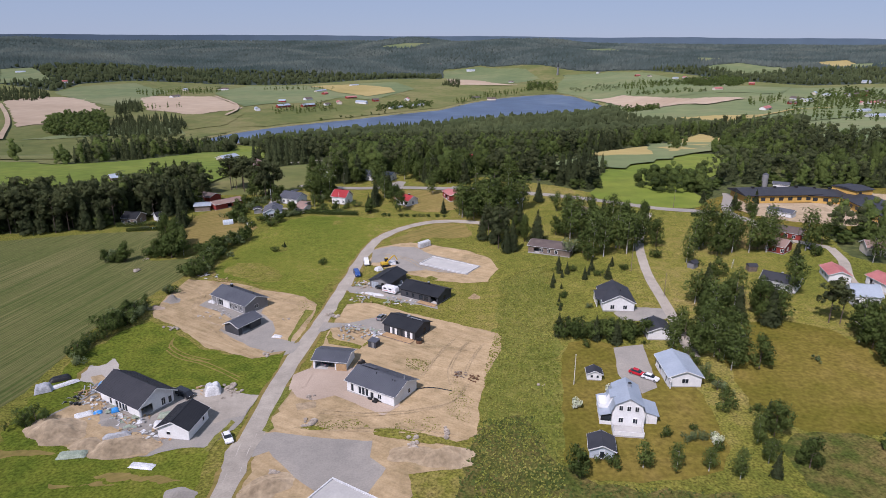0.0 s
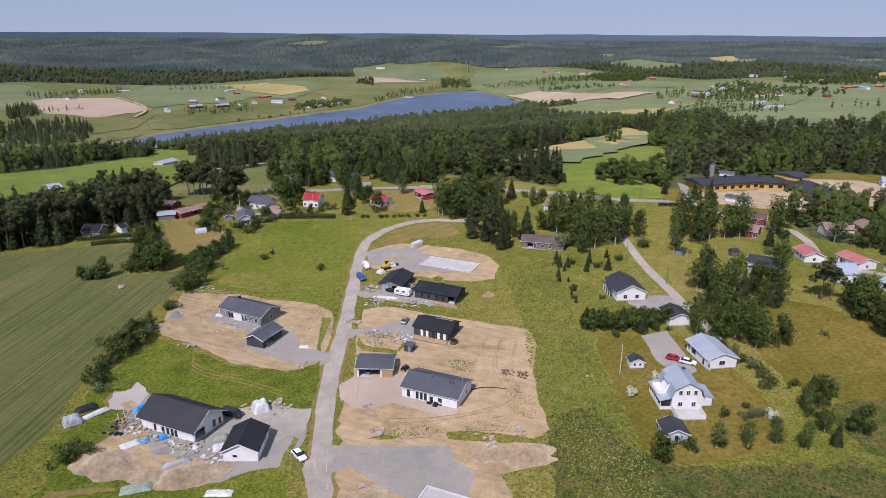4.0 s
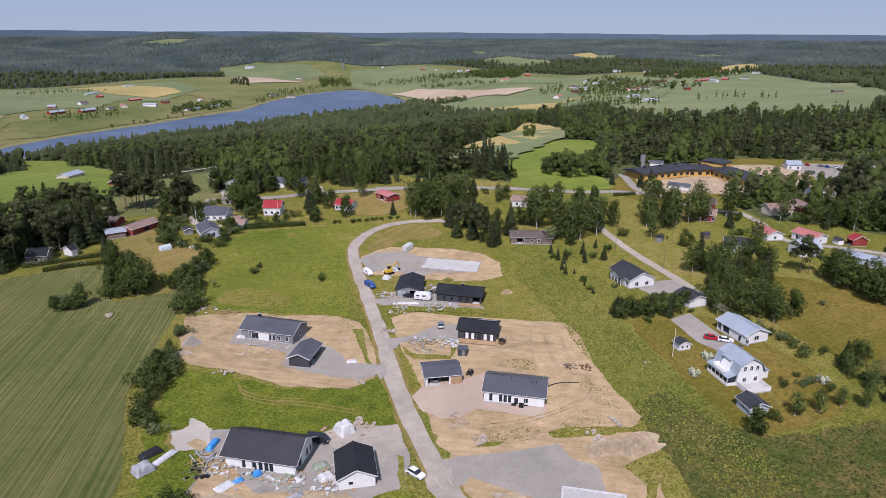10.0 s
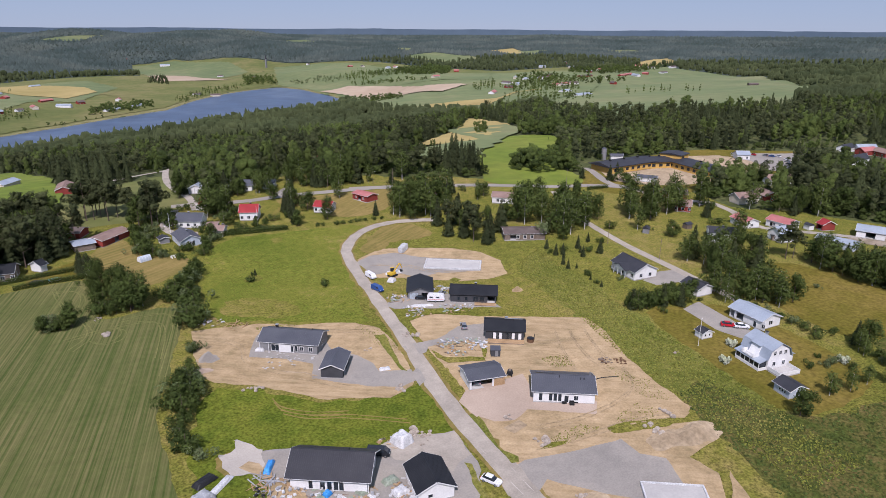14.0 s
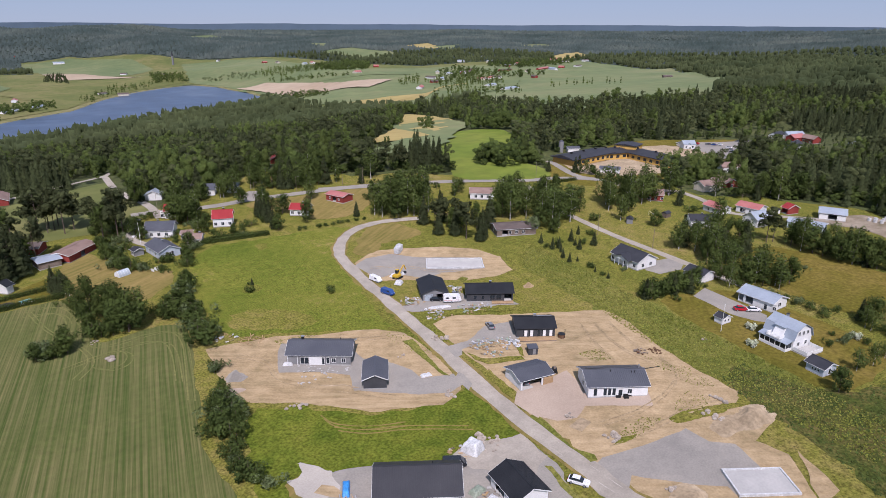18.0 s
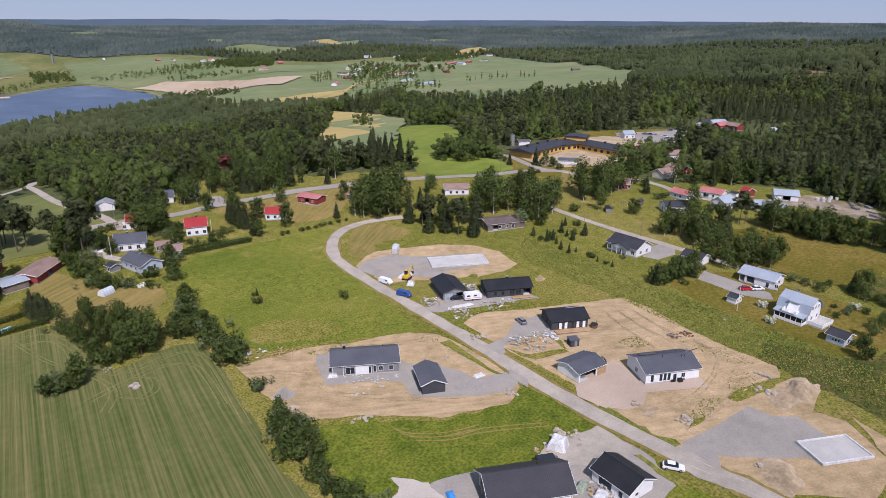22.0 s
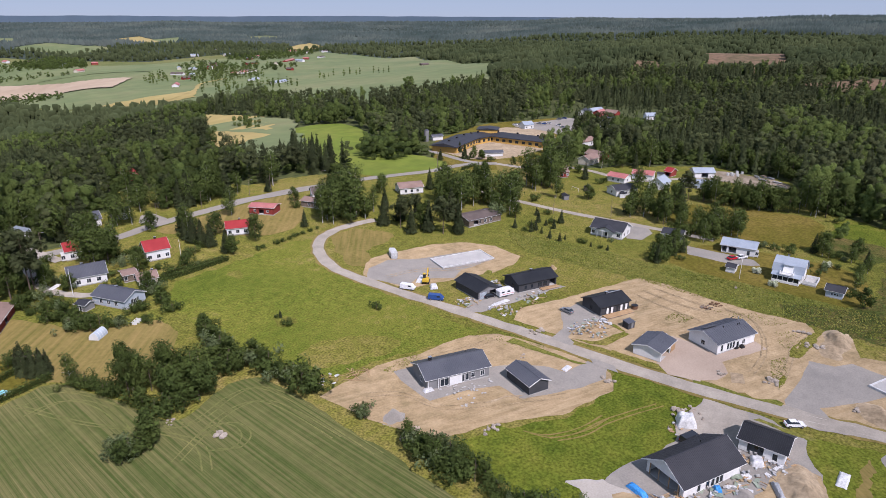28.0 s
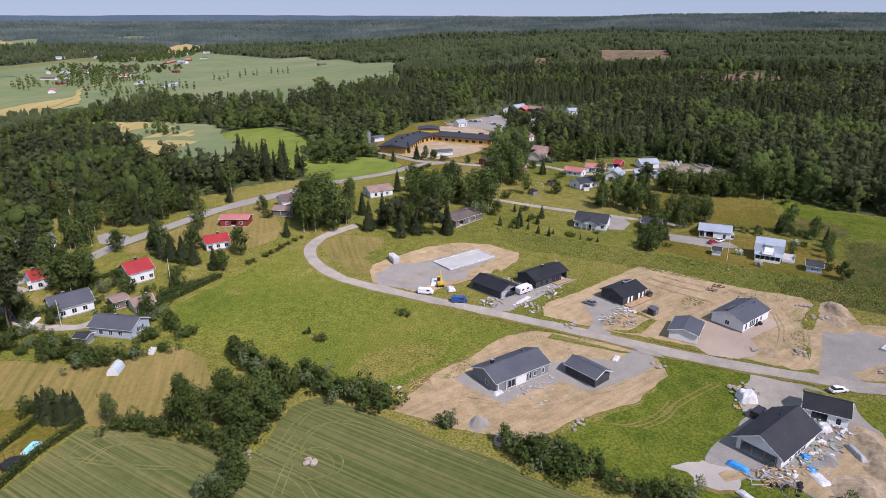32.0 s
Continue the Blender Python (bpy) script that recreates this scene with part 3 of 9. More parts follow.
patch("east_plot_sand", [(-31.6, 202.4), (-23.2, 200.0), (-9.5, 191.2), (13.1, 177.7), (17.8, 175.3), (16.5, 165.1), (11.3, 148.7), (8.8, 136.9), (8.0, 124.4), (5.7, 123.0), (-10.4, 124.6), (-23.7, 125.4), (-33.0, 126.8), (-40.7, 128.1), (-42.7, 130.7), (-40.5, 142.4), (-37.9, 154.7), (-35.4, 168.9), (-34.4, 182.8)], MAT["sand"], 0.13, "bare tan sand of the building plots", soft=0)
patch("north_plot_sand", [(-29.4, 256.6), (-22.9, 262.2), (-14.4, 265.7), (-5.4, 262.9), (10.8, 253.5), (18.9, 244.0), (21.1, 232.0), (16.1, 219.1), (7.0, 217.5), (-4.7, 221.5), (-11.4, 226.7), (-21.8, 233.6), (-28.9, 238.0)], MAT["sand"], 0.13, "bare tan sand of a building plot", soft=0)
patch("south_plot_sand", [(-41.2, 130.5), (-32.6, 129.7), (-19.4, 128.7), (-12.2, 124.5), (2.6, 120.3), (4.4, 113.0), (0.6, 111.8), (-7.1, 111.0), (-5.3, 104.6), (-11.0, 97.5), (-17.6, 90.5), (-2.7, 103.8), (-8.4, 92.3), (-30.1, 92.4), (-40.0, 106.0)], MAT["sand"], 0.13, "bare tan sand of a building plot", soft=0)
patch("south_plot_gravel", [(-43.0, 125.4), (-38.2, 126.4), (-27.8, 123.9), (-15.3, 122.3), (-15.3, 116.6), (-11.5, 112.8), (-15.5, 102.6), (-26.2, 102.6), (-25.2, 105.9), (-29.9, 110.2), (-37.7, 118.9), (-40.8, 117.0)], MAT["gravel"], 0.17, "grey crushed-stone yard", rough=0.4, soft=0)
patch("southwest_plot_sand", [(-94.1, 151.4), (-88.2, 154.8), (-79.1, 152.3), (-68.6, 145.4), (-61.3, 145.6), (-47.0, 142.7), (-46.8, 134.8), (-47.5, 130.0), (-50.5, 121.2), (-59.9, 120.1), (-64.8, 117.0), (-76.8, 118.8), (-90.9, 123.6), (-94.2, 128.9), (-92.3, 135.1), (-86.9, 141.8)], MAT["gravel"], 0.13, "trampled grey building-site ground")
# pale reeds along the lake shore
MAT["reeds"] = surface("shore_reeds", [(0.12, 0.125, 0.045), (0.2, 0.18, 0.08), (0.16, 0.165, 0.06)], (0.02, 0.15), 1, grain=0.25, mid=0.4, mid_scale=0.06)
ribbon("shore_reeds", [*LAKE, LAKE[0]], 20.0, MAT["reeds"], 0.5, "pale reeds along the lake shore", "reeds", 9.0, 14.0, 0.3)
# roads
MAIN = [(-43.4, 96.6), (-42.9, 110.4), (-43.4, 123.1), (-43.2, 133.5), (-42.3, 156.9), (-40.0, 174.8), (-37.7, 192.5), (-35.8, 214.0), (-33.5, 237.3), (-31.4, 257.5), (-28.6, 271.0), (-20.7, 285.0), (-8.9, 295.1), (3.0, 297.4), (13.4, 295.0), (22.4, 290.6)]
ribbon("road_shoulder", MAIN, 6.2, MAT["dry"], 0.155, "dusty worn grass along the gravel road", "verge", 1.6, 2.0, 0.0)
ribbon("gravel_road", MAIN, 4.5, MAT["road"], 0.2, "pale dusty gravel road through the plots", rough=0.9)
MAT["packed"] = surface("packed_pale_gravel", [(0.35, 0.325, 0.285), (0.45, 0.415, 0.36)], (0.1, 2.5), 0.95, 0.1, 4, grain=0.1)
for side_ in (-0.95, 0.95):
    ribbon("wheel_rut", [(a + side_ * 0.8, b + side_ * 0.5) for a, b in MAIN], 0.8, MAT["packed"], 0.24, "pale packed wheel rut of the gravel road", "track", 0.5, 2.0, 0.0)
ribbon("village_road", [(-85.3, 372.9), (-74.9, 371.7), (-64.4, 366.8), (-45.9, 363.9), (-33.9, 365.5), (-7.6, 361.4), (23.3, 355.5), (38.7, 350.4), (62.0, 339.0), (-4.0, 364.8), (19.2, 356.4), (66.4, 339.1), (90.9, 325.3), (108.8, 313.1), (131.9, 308.0), (145.9, 291.8)], 6.0, MAT["asphalt"], 0.2, "worn grey asphalt village road")
ribbon("villa_lane", [(100.8, 306.1), (83.8, 265.5), (77.9, 237.3), (74.8, 216.6), (73.2, 194.0), (71.1, 175.2), (69.3, 159.3)], 3.6, MAT["road"], 0.2, "narrow gravel lane past the villas")
ribbon("school_road", [(143.7, 296.8), (138.8, 307.4), (152.5, 336.3), (156.3, 347.3)], 5.0, MAT["asphalt"], 0.22, "grey asphalt road past the school")
ribbon("farm_lane", [(159.9, 253.6), (156.6, 237.7), (148.8, 223.2), (144.0, 210.0), (158.6, 198.1), (172.0, 182.3)], 4.0, MAT["road"], 0.2, "dusty farm lane")
ribbon("school_lane", [(144.6, 292.2), (143.4, 267.6), (159.9, 253.6)], 4.5, MAT["road"], 0.21, "pale lane beside the school")
ribbon("back_road", [(-156.4, 434.3), (-142.5, 448.9), (-112.7, 471.1), (-76, 514), (-68, 549)], 5.0, MAT["road"], 0.3, "pale back road along the wood")
ribbon("field_lane", [(-77, 514), (-82.1, 447.2), (-80.2, 413.8), (-74.4, 386.3), (-75.1, 359.4)], 4.0, MAT["road"], 0.3, "gravel lane down to the village")
patch("roadside_parking", [(-27.1, 380.6), (-22.2, 378.4), (-23.5, 367.3), (-28.5, 363.6), (-32.8, 367.7), (-33.5, 372.7)], MAT["asphalt"], 0.17, "grey asphalt pad beside the village road", 4, 0.3, 0)
ribbon("garden_drive", [(-84.4, 364.1), (-90.3, 346.7), (-92.0, 337.8), (-90.2, 329.0), (-86.8, 322.0), (-78.9, 321.7)], 3.6, MAT["road"], 0.2, "gravel drive to the village houses")
ribbon("glade_road", [(160, 548), (187, 538), (214, 528), (236, 539)], 5.0, MAT["asphalt"], 0.6, "grey road through the glades")
ribbon("far_track", [(321, 913), (377, 894), (472, 949), (551, 1046), (641, 1077)], 6.0, MAT["farhay"], 3.0, "tan farm track through the fields")
ribbon("far_track", [(-888, 1314), (-760, 1137), (-665, 993), (-602, 876)], 7.0, MAT["fartan"], 3.0, "pale farm track between fields")
ribbon("far_track", [(-525, 1512), (-395, 1291), (-398, 1195)], 6.0, MAT["fartan"], 3.0, "pale farm track between fields")
patch("villa_yard", [(48.8, 165.5), (57.5, 167.4), (56.2, 157.9), (54.3, 143.3), (49.7, 140.7), (47.7, 143.4), (46.1, 150.5)], MAT["gravel"], 0.17, "pale gravel yard of the villa", rough=0.3, soft=0)
patch("villa_drive", [(54.4, 189.6), (61.7, 193.9), (71.1, 192.7), (71.2, 185.3), (65.2, 182.5), (55.7, 184.4)], MAT["gravel"], 0.17, "pale gravel yard before the garage", rough=0.4, soft=0)
patch("north_plot_gravel", [(-29.2, 255.9), (-22.3, 260.4), (-11.9, 259.2), (-4.7, 249.8), (14.7, 235.3), (9.1, 225.9), (-7.0, 231.3), (-14.3, 229.9), (-21.2, 240.9), (-28.2, 240.2)], MAT["gravel"], 0.17, "grey crushed-stone yard", rough=0.4, soft=0)
patch("black_house_yard", [(-35.3, 215.2), (-30.7, 215.5), (-23.6, 218.2), (-11.3, 212.3), (-12.7, 205.1), (-2.0, 197.3), (-1.6, 194.5), (-24.6, 205.9), (-32.9, 210.0)], MAT["gravel"], 0.18, "grey crushed-stone yard", rough=0.4, soft=0)
patch("middle_yard", [(-36.5, 185.5), (-30.1, 184.5), (-20.6, 188.8), (-11.8, 186.9), (-16.8, 177.6), (-19.2, 176.6), (-27.7, 181.8), (-34.0, 181.8)], MAT["gravel"], 0.18, "grey crushed-stone yard", rough=0.4, soft=0)
patch("carport_yard", [(-38.5, 153.5), (-36.1, 156.7), (-32.4, 157.7), (-23.4, 156.2), (-18.9, 156.4), (-21.0, 148.7), (-10.2, 137.0), (-13.8, 132.6), (-26.8, 141.8), (-31.8, 139.9), (-36.3, 141.5), (-38.7, 145.4)], MAT["pinkgravel"], 0.17, "reddish gravel house yard", rough=0.4, soft=0)
patch("site_sand", [(-93.7, 150.5), (-89.4, 152.5), (-87.5, 144.5), (-91.7, 133.9), (-93.9, 128.5), (-89.9, 123.0), (-76.8, 118.8), (-64.6, 116.6), (-62.6, 122.2), (-67.7, 126.5), (-76.0, 127.4), (-82.2, 133.1), (-82.6, 140.7)], MAT["sand"], 0.16, "churned tan sand of the building site", rough=0.6)
patch("site_drive", [(-64.3, 145.5), (-57.5, 147.0), (-47.0, 142.7), (-46.8, 133.6), (-50.2, 132.5), (-53.3, 130.1), (-57.9, 133.7), (-62.0, 139.6)], MAT["road"], 0.18, "pale gravel drive", rough=0.9, soft=0)
patch("farm_yard", [(160, 187), (170, 185), (184.8, 182), (196, 176), (190, 160), (184, 142), (168, 138), (164, 152), (170, 168), (164, 177)], MAT["rough_yard"], 0.15, "dusty grey farm yard", rough=0.8)
patch("school_grass", SCHOOL_YARD, MAT["lawn"], 0.1, "dry lawn round the school", 6, 1.5)
patch("school_yard", [(162.7, 347.1), (209.9, 354.9), (247.2, 353.2), (280.8, 343.7), (272.0, 305.7), (222.9, 284.6), (172.0, 287.3), (145.4, 306.8), (154.4, 329.4)], MAT["earth"], 0.15, "sandy paved school yard", rough=0.6)
patch("orchard_dry_grass", [(155.7, 300.0), (158.5, 279.3), (143.4, 267.6), (152.2, 253.2), (117.8, 250.7), (117.9, 276.1)], MAT["dry"], 0.14, "dry mown grass by the school")
patch("road_side_dry", [(-37.4, 362.0), (-12.4, 357.3), (19.2, 352.5), (32.6, 346.5), (27.2, 334.0), (-0.3, 311.3), (-19.0, 317.1), (-24.7, 338.7), (-34.8, 348.4)], MAT["dry"], 0.12, "dry mown grass beside the village road")
patch("west_lawn", [(-127.1, 308.1), (-121.2, 301.5), (-120.6, 290.0), (-122.0, 283.3), (-134.1, 283.7), (-145.9, 282.3)], MAT["lawn"], 0.14, "mown yellowish lawn")
patch("school_parking", [(277.3, 344.8), (298.1, 344.9), (321.8, 327.8), (350.6, 320.9), (314.2, 298.6), (251.4, 287.8), (275.1, 313.5)]
      , MAT["asphalt"], 0.16, "grey asphalt school car park", rough=0.5)
patch("site_sand", [(-38.8, 136.7), (-26.9, 136.7), (-15.5, 134.7), (-2.0, 130.7), (6.3, 124.4), (5.5, 121.8), (-9.1, 120.5), (-23.3, 121.9), (-34.6, 124.3), (-43.0, 126.5)], MAT["sand"], 0.12, "bare tan sand between the plots", 5, 0.8)
patch("green_meadow", [(-72, 309), (-44, 306), (-6, 302), (-20, 284), (-32, 262), (-37, 240), (-41, 216), (-44, 203), (-56, 211), (-74, 221), (-88, 226), (-87, 250), (-83, 281)], MAT["fresh"], 0.075, "fresh green meadow grass with small flowers", 6, 2.0)
for ring_ in ([(-80.6, 241.9), (-68.8, 238.7), (-58.7, 226.8), (-62.5, 217.7), (-79.6, 224.4), (-83.4, 232.5)], [(-50.1, 301.3), (-45.6, 297.8), (-50.9, 291.0), (-53.7, 296.0)], [(-70, 262), (-64, 258), (-67, 252), (-73, 256)]):
    patch("parched_grass", ring_, MAT["meadow"], 0.09, "parched tan grass in the meadow", 4, 2.4, 2, step=1.0)
patch("rough_meadow", [(6, 122), (10, 131), (22, 131), (26, 108), (46, 105), (66, 102), (72, 94), (62, 80), (10, 78), (-6, 84), (2, 100)], MAT["rough"], 0.1, "rough meadow of dark weeds and brown grass", 5, 3.0)
patch("rough_meadow", [(72, 124), (98, 123), (92, 98), (72, 98)], MAT["rough"], 0.12, "rough meadow of dark weeds and brown grass", 5, 2.0)
for ring_ in ([(-75, 187), (-69.5, 184), (-66.8, 180.6), (-72, 182.5)], [(-36, 138.5), (-31, 139.5), (-30.5, 136.5), (-35, 135.5)]):
    patch("dug_earth", ring_, MAT["earth"], 0.19, "shallow dug bed of darker earth", 3, 0.4, 0, step=0.8)
patch("pale_sand", [(-91.9, 161.1), (-88.6, 156.8), (-88.2, 150.4), (-92.1, 148.0), (-96.1, 154.5), (-95.5, 157.1)], MAT["packed"], 0.15, "pale spilled sand in the grass", 4, 2.8, 2, step=0.9)
V_ = "grassy verge between road and plot"
patch("verge", [(-36.6, 169.0), (-34.7, 168.6), (-36.9, 152.7), (-38.7, 151.6), (-38.5, 158.0)], MAT["meadow"], 0.2, V_, 4, 0.5, 0, step=1.0)
patch("verge", [(-40.6, 146.4), (-38.2, 147.0), (-39.4, 139.4), (-41.0, 132.1), (-38.7, 127.9), (-39.8, 126.3), (-43.3, 128.2), (-43.9, 132.4)], MAT["weeds"], 0.2, V_, 4, 0.5, 0, step=1.0)
patch("verge", [(-35.0, 209.6), (-30.4, 208.8), (-1.6, 194.5), (-0.7, 188.8), (-16.2, 197.9), (-25.6, 201.2), (-32.3, 199.1), (-34.8, 187.0), (-36.5, 188.6), (-35.8, 200.0)], MAT["meadow"], 0.2, V_, 4, 0.7, 0, step=1.0)
patch("verge", [(-34.1, 179.6), (-32.8, 174.6), (-22.6, 168.5), (-20.0, 172.3), (-20.8, 174.3), (-23.9, 167.1), (-33.6, 170.8), (-34.7, 174.9)], MAT["meadow"], 0.2, V_, 4, 0.5, 0, step=1.0)
patch("verge", [(-45.5, 195.5), (-42.5, 194.9), (-44.9, 177.3), (-45.0, 172.3), (-45.9, 173.8), (-45.7, 184.1)], MAT["weeds"], 0.2, V_, 4, 0.6, 0, step=1.0)
patch("verge", [(-15.2, 126.6), (-13.2, 127.2), (5.1, 121.5), (9.2, 121.2), (-3.5, 121.2), (-15.4, 124.3)], MAT["meadow"], 0.2, V_, 4, 1.0, 0, step=1.0)
patch("verge", [(-33.1, 127.9), (-30.1, 129.3), (-26.1, 127.3), (-28.2, 126.5)], MAT["meadow"], 0.2, V_, 4, 0.6, 0, step=1.0)
patch("verge", [(-49.6, 131.9), (-48.7, 130.9), (-50.7, 119.3), (-52.2, 120.1)], MAT["weeds"], 0.2, V_, 4, 0.5, 0, step=1.0)
patch("driveway", [(-40.5, 185.2), (-36.5, 185.5), (-34.0, 181.8), (-36.0, 179.1), (-39.2, 178.7)], MAT["gravel"], 0.24, "grey gravel driveway mouth", 4, 0.3, 0)
patch("driveway", [(-39.7, 152.8), (-36.4, 156.2), (-34.6, 152.9), (-35.2, 146.3), (-39.2, 144.9)], MAT["pinkgravel"], 0.24, "pale gravel driveway mouth", 4, 0.3, 0)
patch("driveway", [(-44.8, 170.6), (-41.9, 172.4), (-41.2, 167.0), (-45.3, 163.9)], MAT["gravel"], 0.24, "grey gravel driveway mouth", 4, 0.3, 0)

# the last ridges at the rim of the land: a backdrop, blue haze in its colour
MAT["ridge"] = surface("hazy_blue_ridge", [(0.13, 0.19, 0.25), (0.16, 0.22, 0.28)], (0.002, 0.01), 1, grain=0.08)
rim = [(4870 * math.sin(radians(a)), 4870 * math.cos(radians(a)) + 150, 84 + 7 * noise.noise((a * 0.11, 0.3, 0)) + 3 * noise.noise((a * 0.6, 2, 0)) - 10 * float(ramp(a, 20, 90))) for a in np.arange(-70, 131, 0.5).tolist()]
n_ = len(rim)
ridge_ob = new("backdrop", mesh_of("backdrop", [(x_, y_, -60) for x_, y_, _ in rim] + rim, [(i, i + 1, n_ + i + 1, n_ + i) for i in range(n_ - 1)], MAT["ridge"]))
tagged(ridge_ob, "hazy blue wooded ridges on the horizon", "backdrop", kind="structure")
patch("site_sand", [(-43.7, 127.6), (-32.6, 127.5), (-22.9, 126.6), (-14.0, 125.0), (-17.3, 119.9), (-33.8, 123.4), (-41.3, 124.6)], MAT["sand"], 0.125, "bare tan sand between the plots", 5, 1.0, 0)
patch("east_paddock", [(116.3, 174.5), (120.8, 147.2), (121.0, 123.6), (84.5, 121.5), (73.3, 131.7), (77.7, 145.6), (83.4, 172.0)], MAT["lawn"], 0.11, "olive dry paddock behind the villas", 6, 1.2)
patch("east_meadow", [(126, 118), (120, 104), (110, 92), (108, 74), (80, 78), (73, 101), (80, 121)], MAT["lush"], 0.11, "deep green rough meadow", 6, 1.5)
for k_, ring_ in enumerate(([(-98.0, 116.9), (-88.3, 119.3), (-82.2, 118.6), (-87.9, 116.6), (-96.7, 115.0)], [(-79.1, 108.0), (-66.1, 109.4), (-66.5, 108.1), (-77.3, 106.9)], [(-71.7, 111.5), (-61.1, 111.3), (-51.5, 110.3), (-59.0, 109.1), (-69.7, 109.8)], [(-93.4, 157.6), (-90.2, 150.9), (-92.2, 147.7), (-95.9, 151.0), (-96.4, 156.0)], [(-94.0, 154.9), (-89.3, 155.1), (-86.7, 148.8), (-89.4, 146.7), (-92.9, 149.8)])):
    patch("bare_soil", ring_, MAT["dry"], 0.11, "bare tan soil showing through rough grass", 4, 1.6, 1, step=1.0)
patch("drive_apron", [(-47.4, 121.1), (-43.0, 125.4), (-43.9, 133.5), (-40.9, 132.3), (-40.7, 116.5), (-42.9, 110.2), (-45.5, 111.3)], MAT["road"], 0.19, "worn gravel at the road junction", 4, 0.8, 1)

patch("loop_dry_grass", [(0.1, 293.6), (10.7, 291.4), (11.8, 281.7), (12.8, 272.1), (2.8, 270.2), (-6.1, 273.3), (-14.4, 267.0), (-17.3, 256.8), (-22.7, 265.2), (-18.1, 276.6), (-11.1, 286.2)], MAT["dry"], 0.12, "worn dry grass inside the road's bend", 4, 2.2)

# ---- houses ----
CLEARED = []  # rings and round plots where no wild tree grows


def wall_mesh(name, length, high, openings, material, gable=0.0, thick=0.2):
    """A wall along x from -length/2, its outer face at y = 0, with openings (u0, u1, v0, v1) right through it."""
    boxes, cuts = [], sorted(openings)
    edges = sorted({-length / 2, length / 2, *[u for o in cuts for u in o[:2]]})
    for u0, u1 in zip(edges, edges[1:]):
        v = 0.0
        for o in sorted((o for o in cuts if o[0] <= u0 + 1e-6 and o[1] >= u1 - 1e-6), key=lambda o: o[2]):
            if o[2] > v + 1e-6:
                boxes.append((u0, u1, v, o[2]))
            v = o[3]
        if v < high - 1e-6:
            boxes.append((u0, u1, v, high))
    verts, faces = [], []
    for u0, u1, v0, v1 in boxes:
        k = len(verts)
        verts += [(u0, 0, v0), (u1, 0, v0), (u1, 0, v1), (u0, 0, v1), (u0, thick, v0), (u1, thick, v0), (u1, thick, v1), (u0, thick, v1)]
        faces += [tuple(k + i for i in f) for f in ((0, 1, 2, 3), (5, 4, 7, 6), (0, 4, 5, 1), (3, 2, 6, 7), (0, 3, 7, 4), (1, 5, 6, 2))]
    if gable:
        k = len(verts)
        a = length / 2
        verts += [(-a, 0, high), (a, 0, high), (0, 0, high + gable), (-a, thick, high), (a, thick, high), (0, thick, high + gable)]
        faces += [tuple(k + i for i in f) for f in ((0, 1, 2), (4, 3, 5), (0, 2, 5, 3), (1, 4, 5, 2))]
    return mesh_of(name, verts, faces, material)


def roof_slope(name, length, run, rise, eave, thick, material, side, parent, ribs=0):
    """One slope of a gable roof, from the ridge down to the eaves, with raised seams."""
    s = -1 if side == "front" else 1
    n = Vector((0, s * rise, run)).normalized()
    xs = [(-length / 2, 0.0), (length / 2, 0.0)]
    if ribs:
        mids = [-length / 2 + length * (i + 0.5) / ribs for i in range(ribs)]
        xs = [xs[0]] + [(c + dx, up) for c in mids for dx, up in ((-0.05, 0), (-0.03, 0.04), (0.03, 0.04), (0.05, 0))] + [xs[1]]
    verts, faces = [], []
    for x, up in xs:
        for f in (0, 1):
            base = Vector((x, s * run * f, eave + rise * (1 - f)))
            verts += [tuple(base + n * (thick + up)), tuple(base)]
    for i in range(len(xs) - 1):
        k = 4 * i
        faces += [(k, k + 4, k + 6, k + 2), (k + 1, k + 3, k + 7, k + 5), (k, k + 1, k + 5, k + 4), (k + 2, k + 6, k + 7, k + 3)]
    k = 4 * (len(xs) - 1)
    faces += [(0, 2, 3, 1), (k, k + 1, k + 3, k + 2)]
    if s > 0:
        faces = [f[::-1] for f in faces]
    return part(name, mesh_of(name, verts, faces, material), parent)


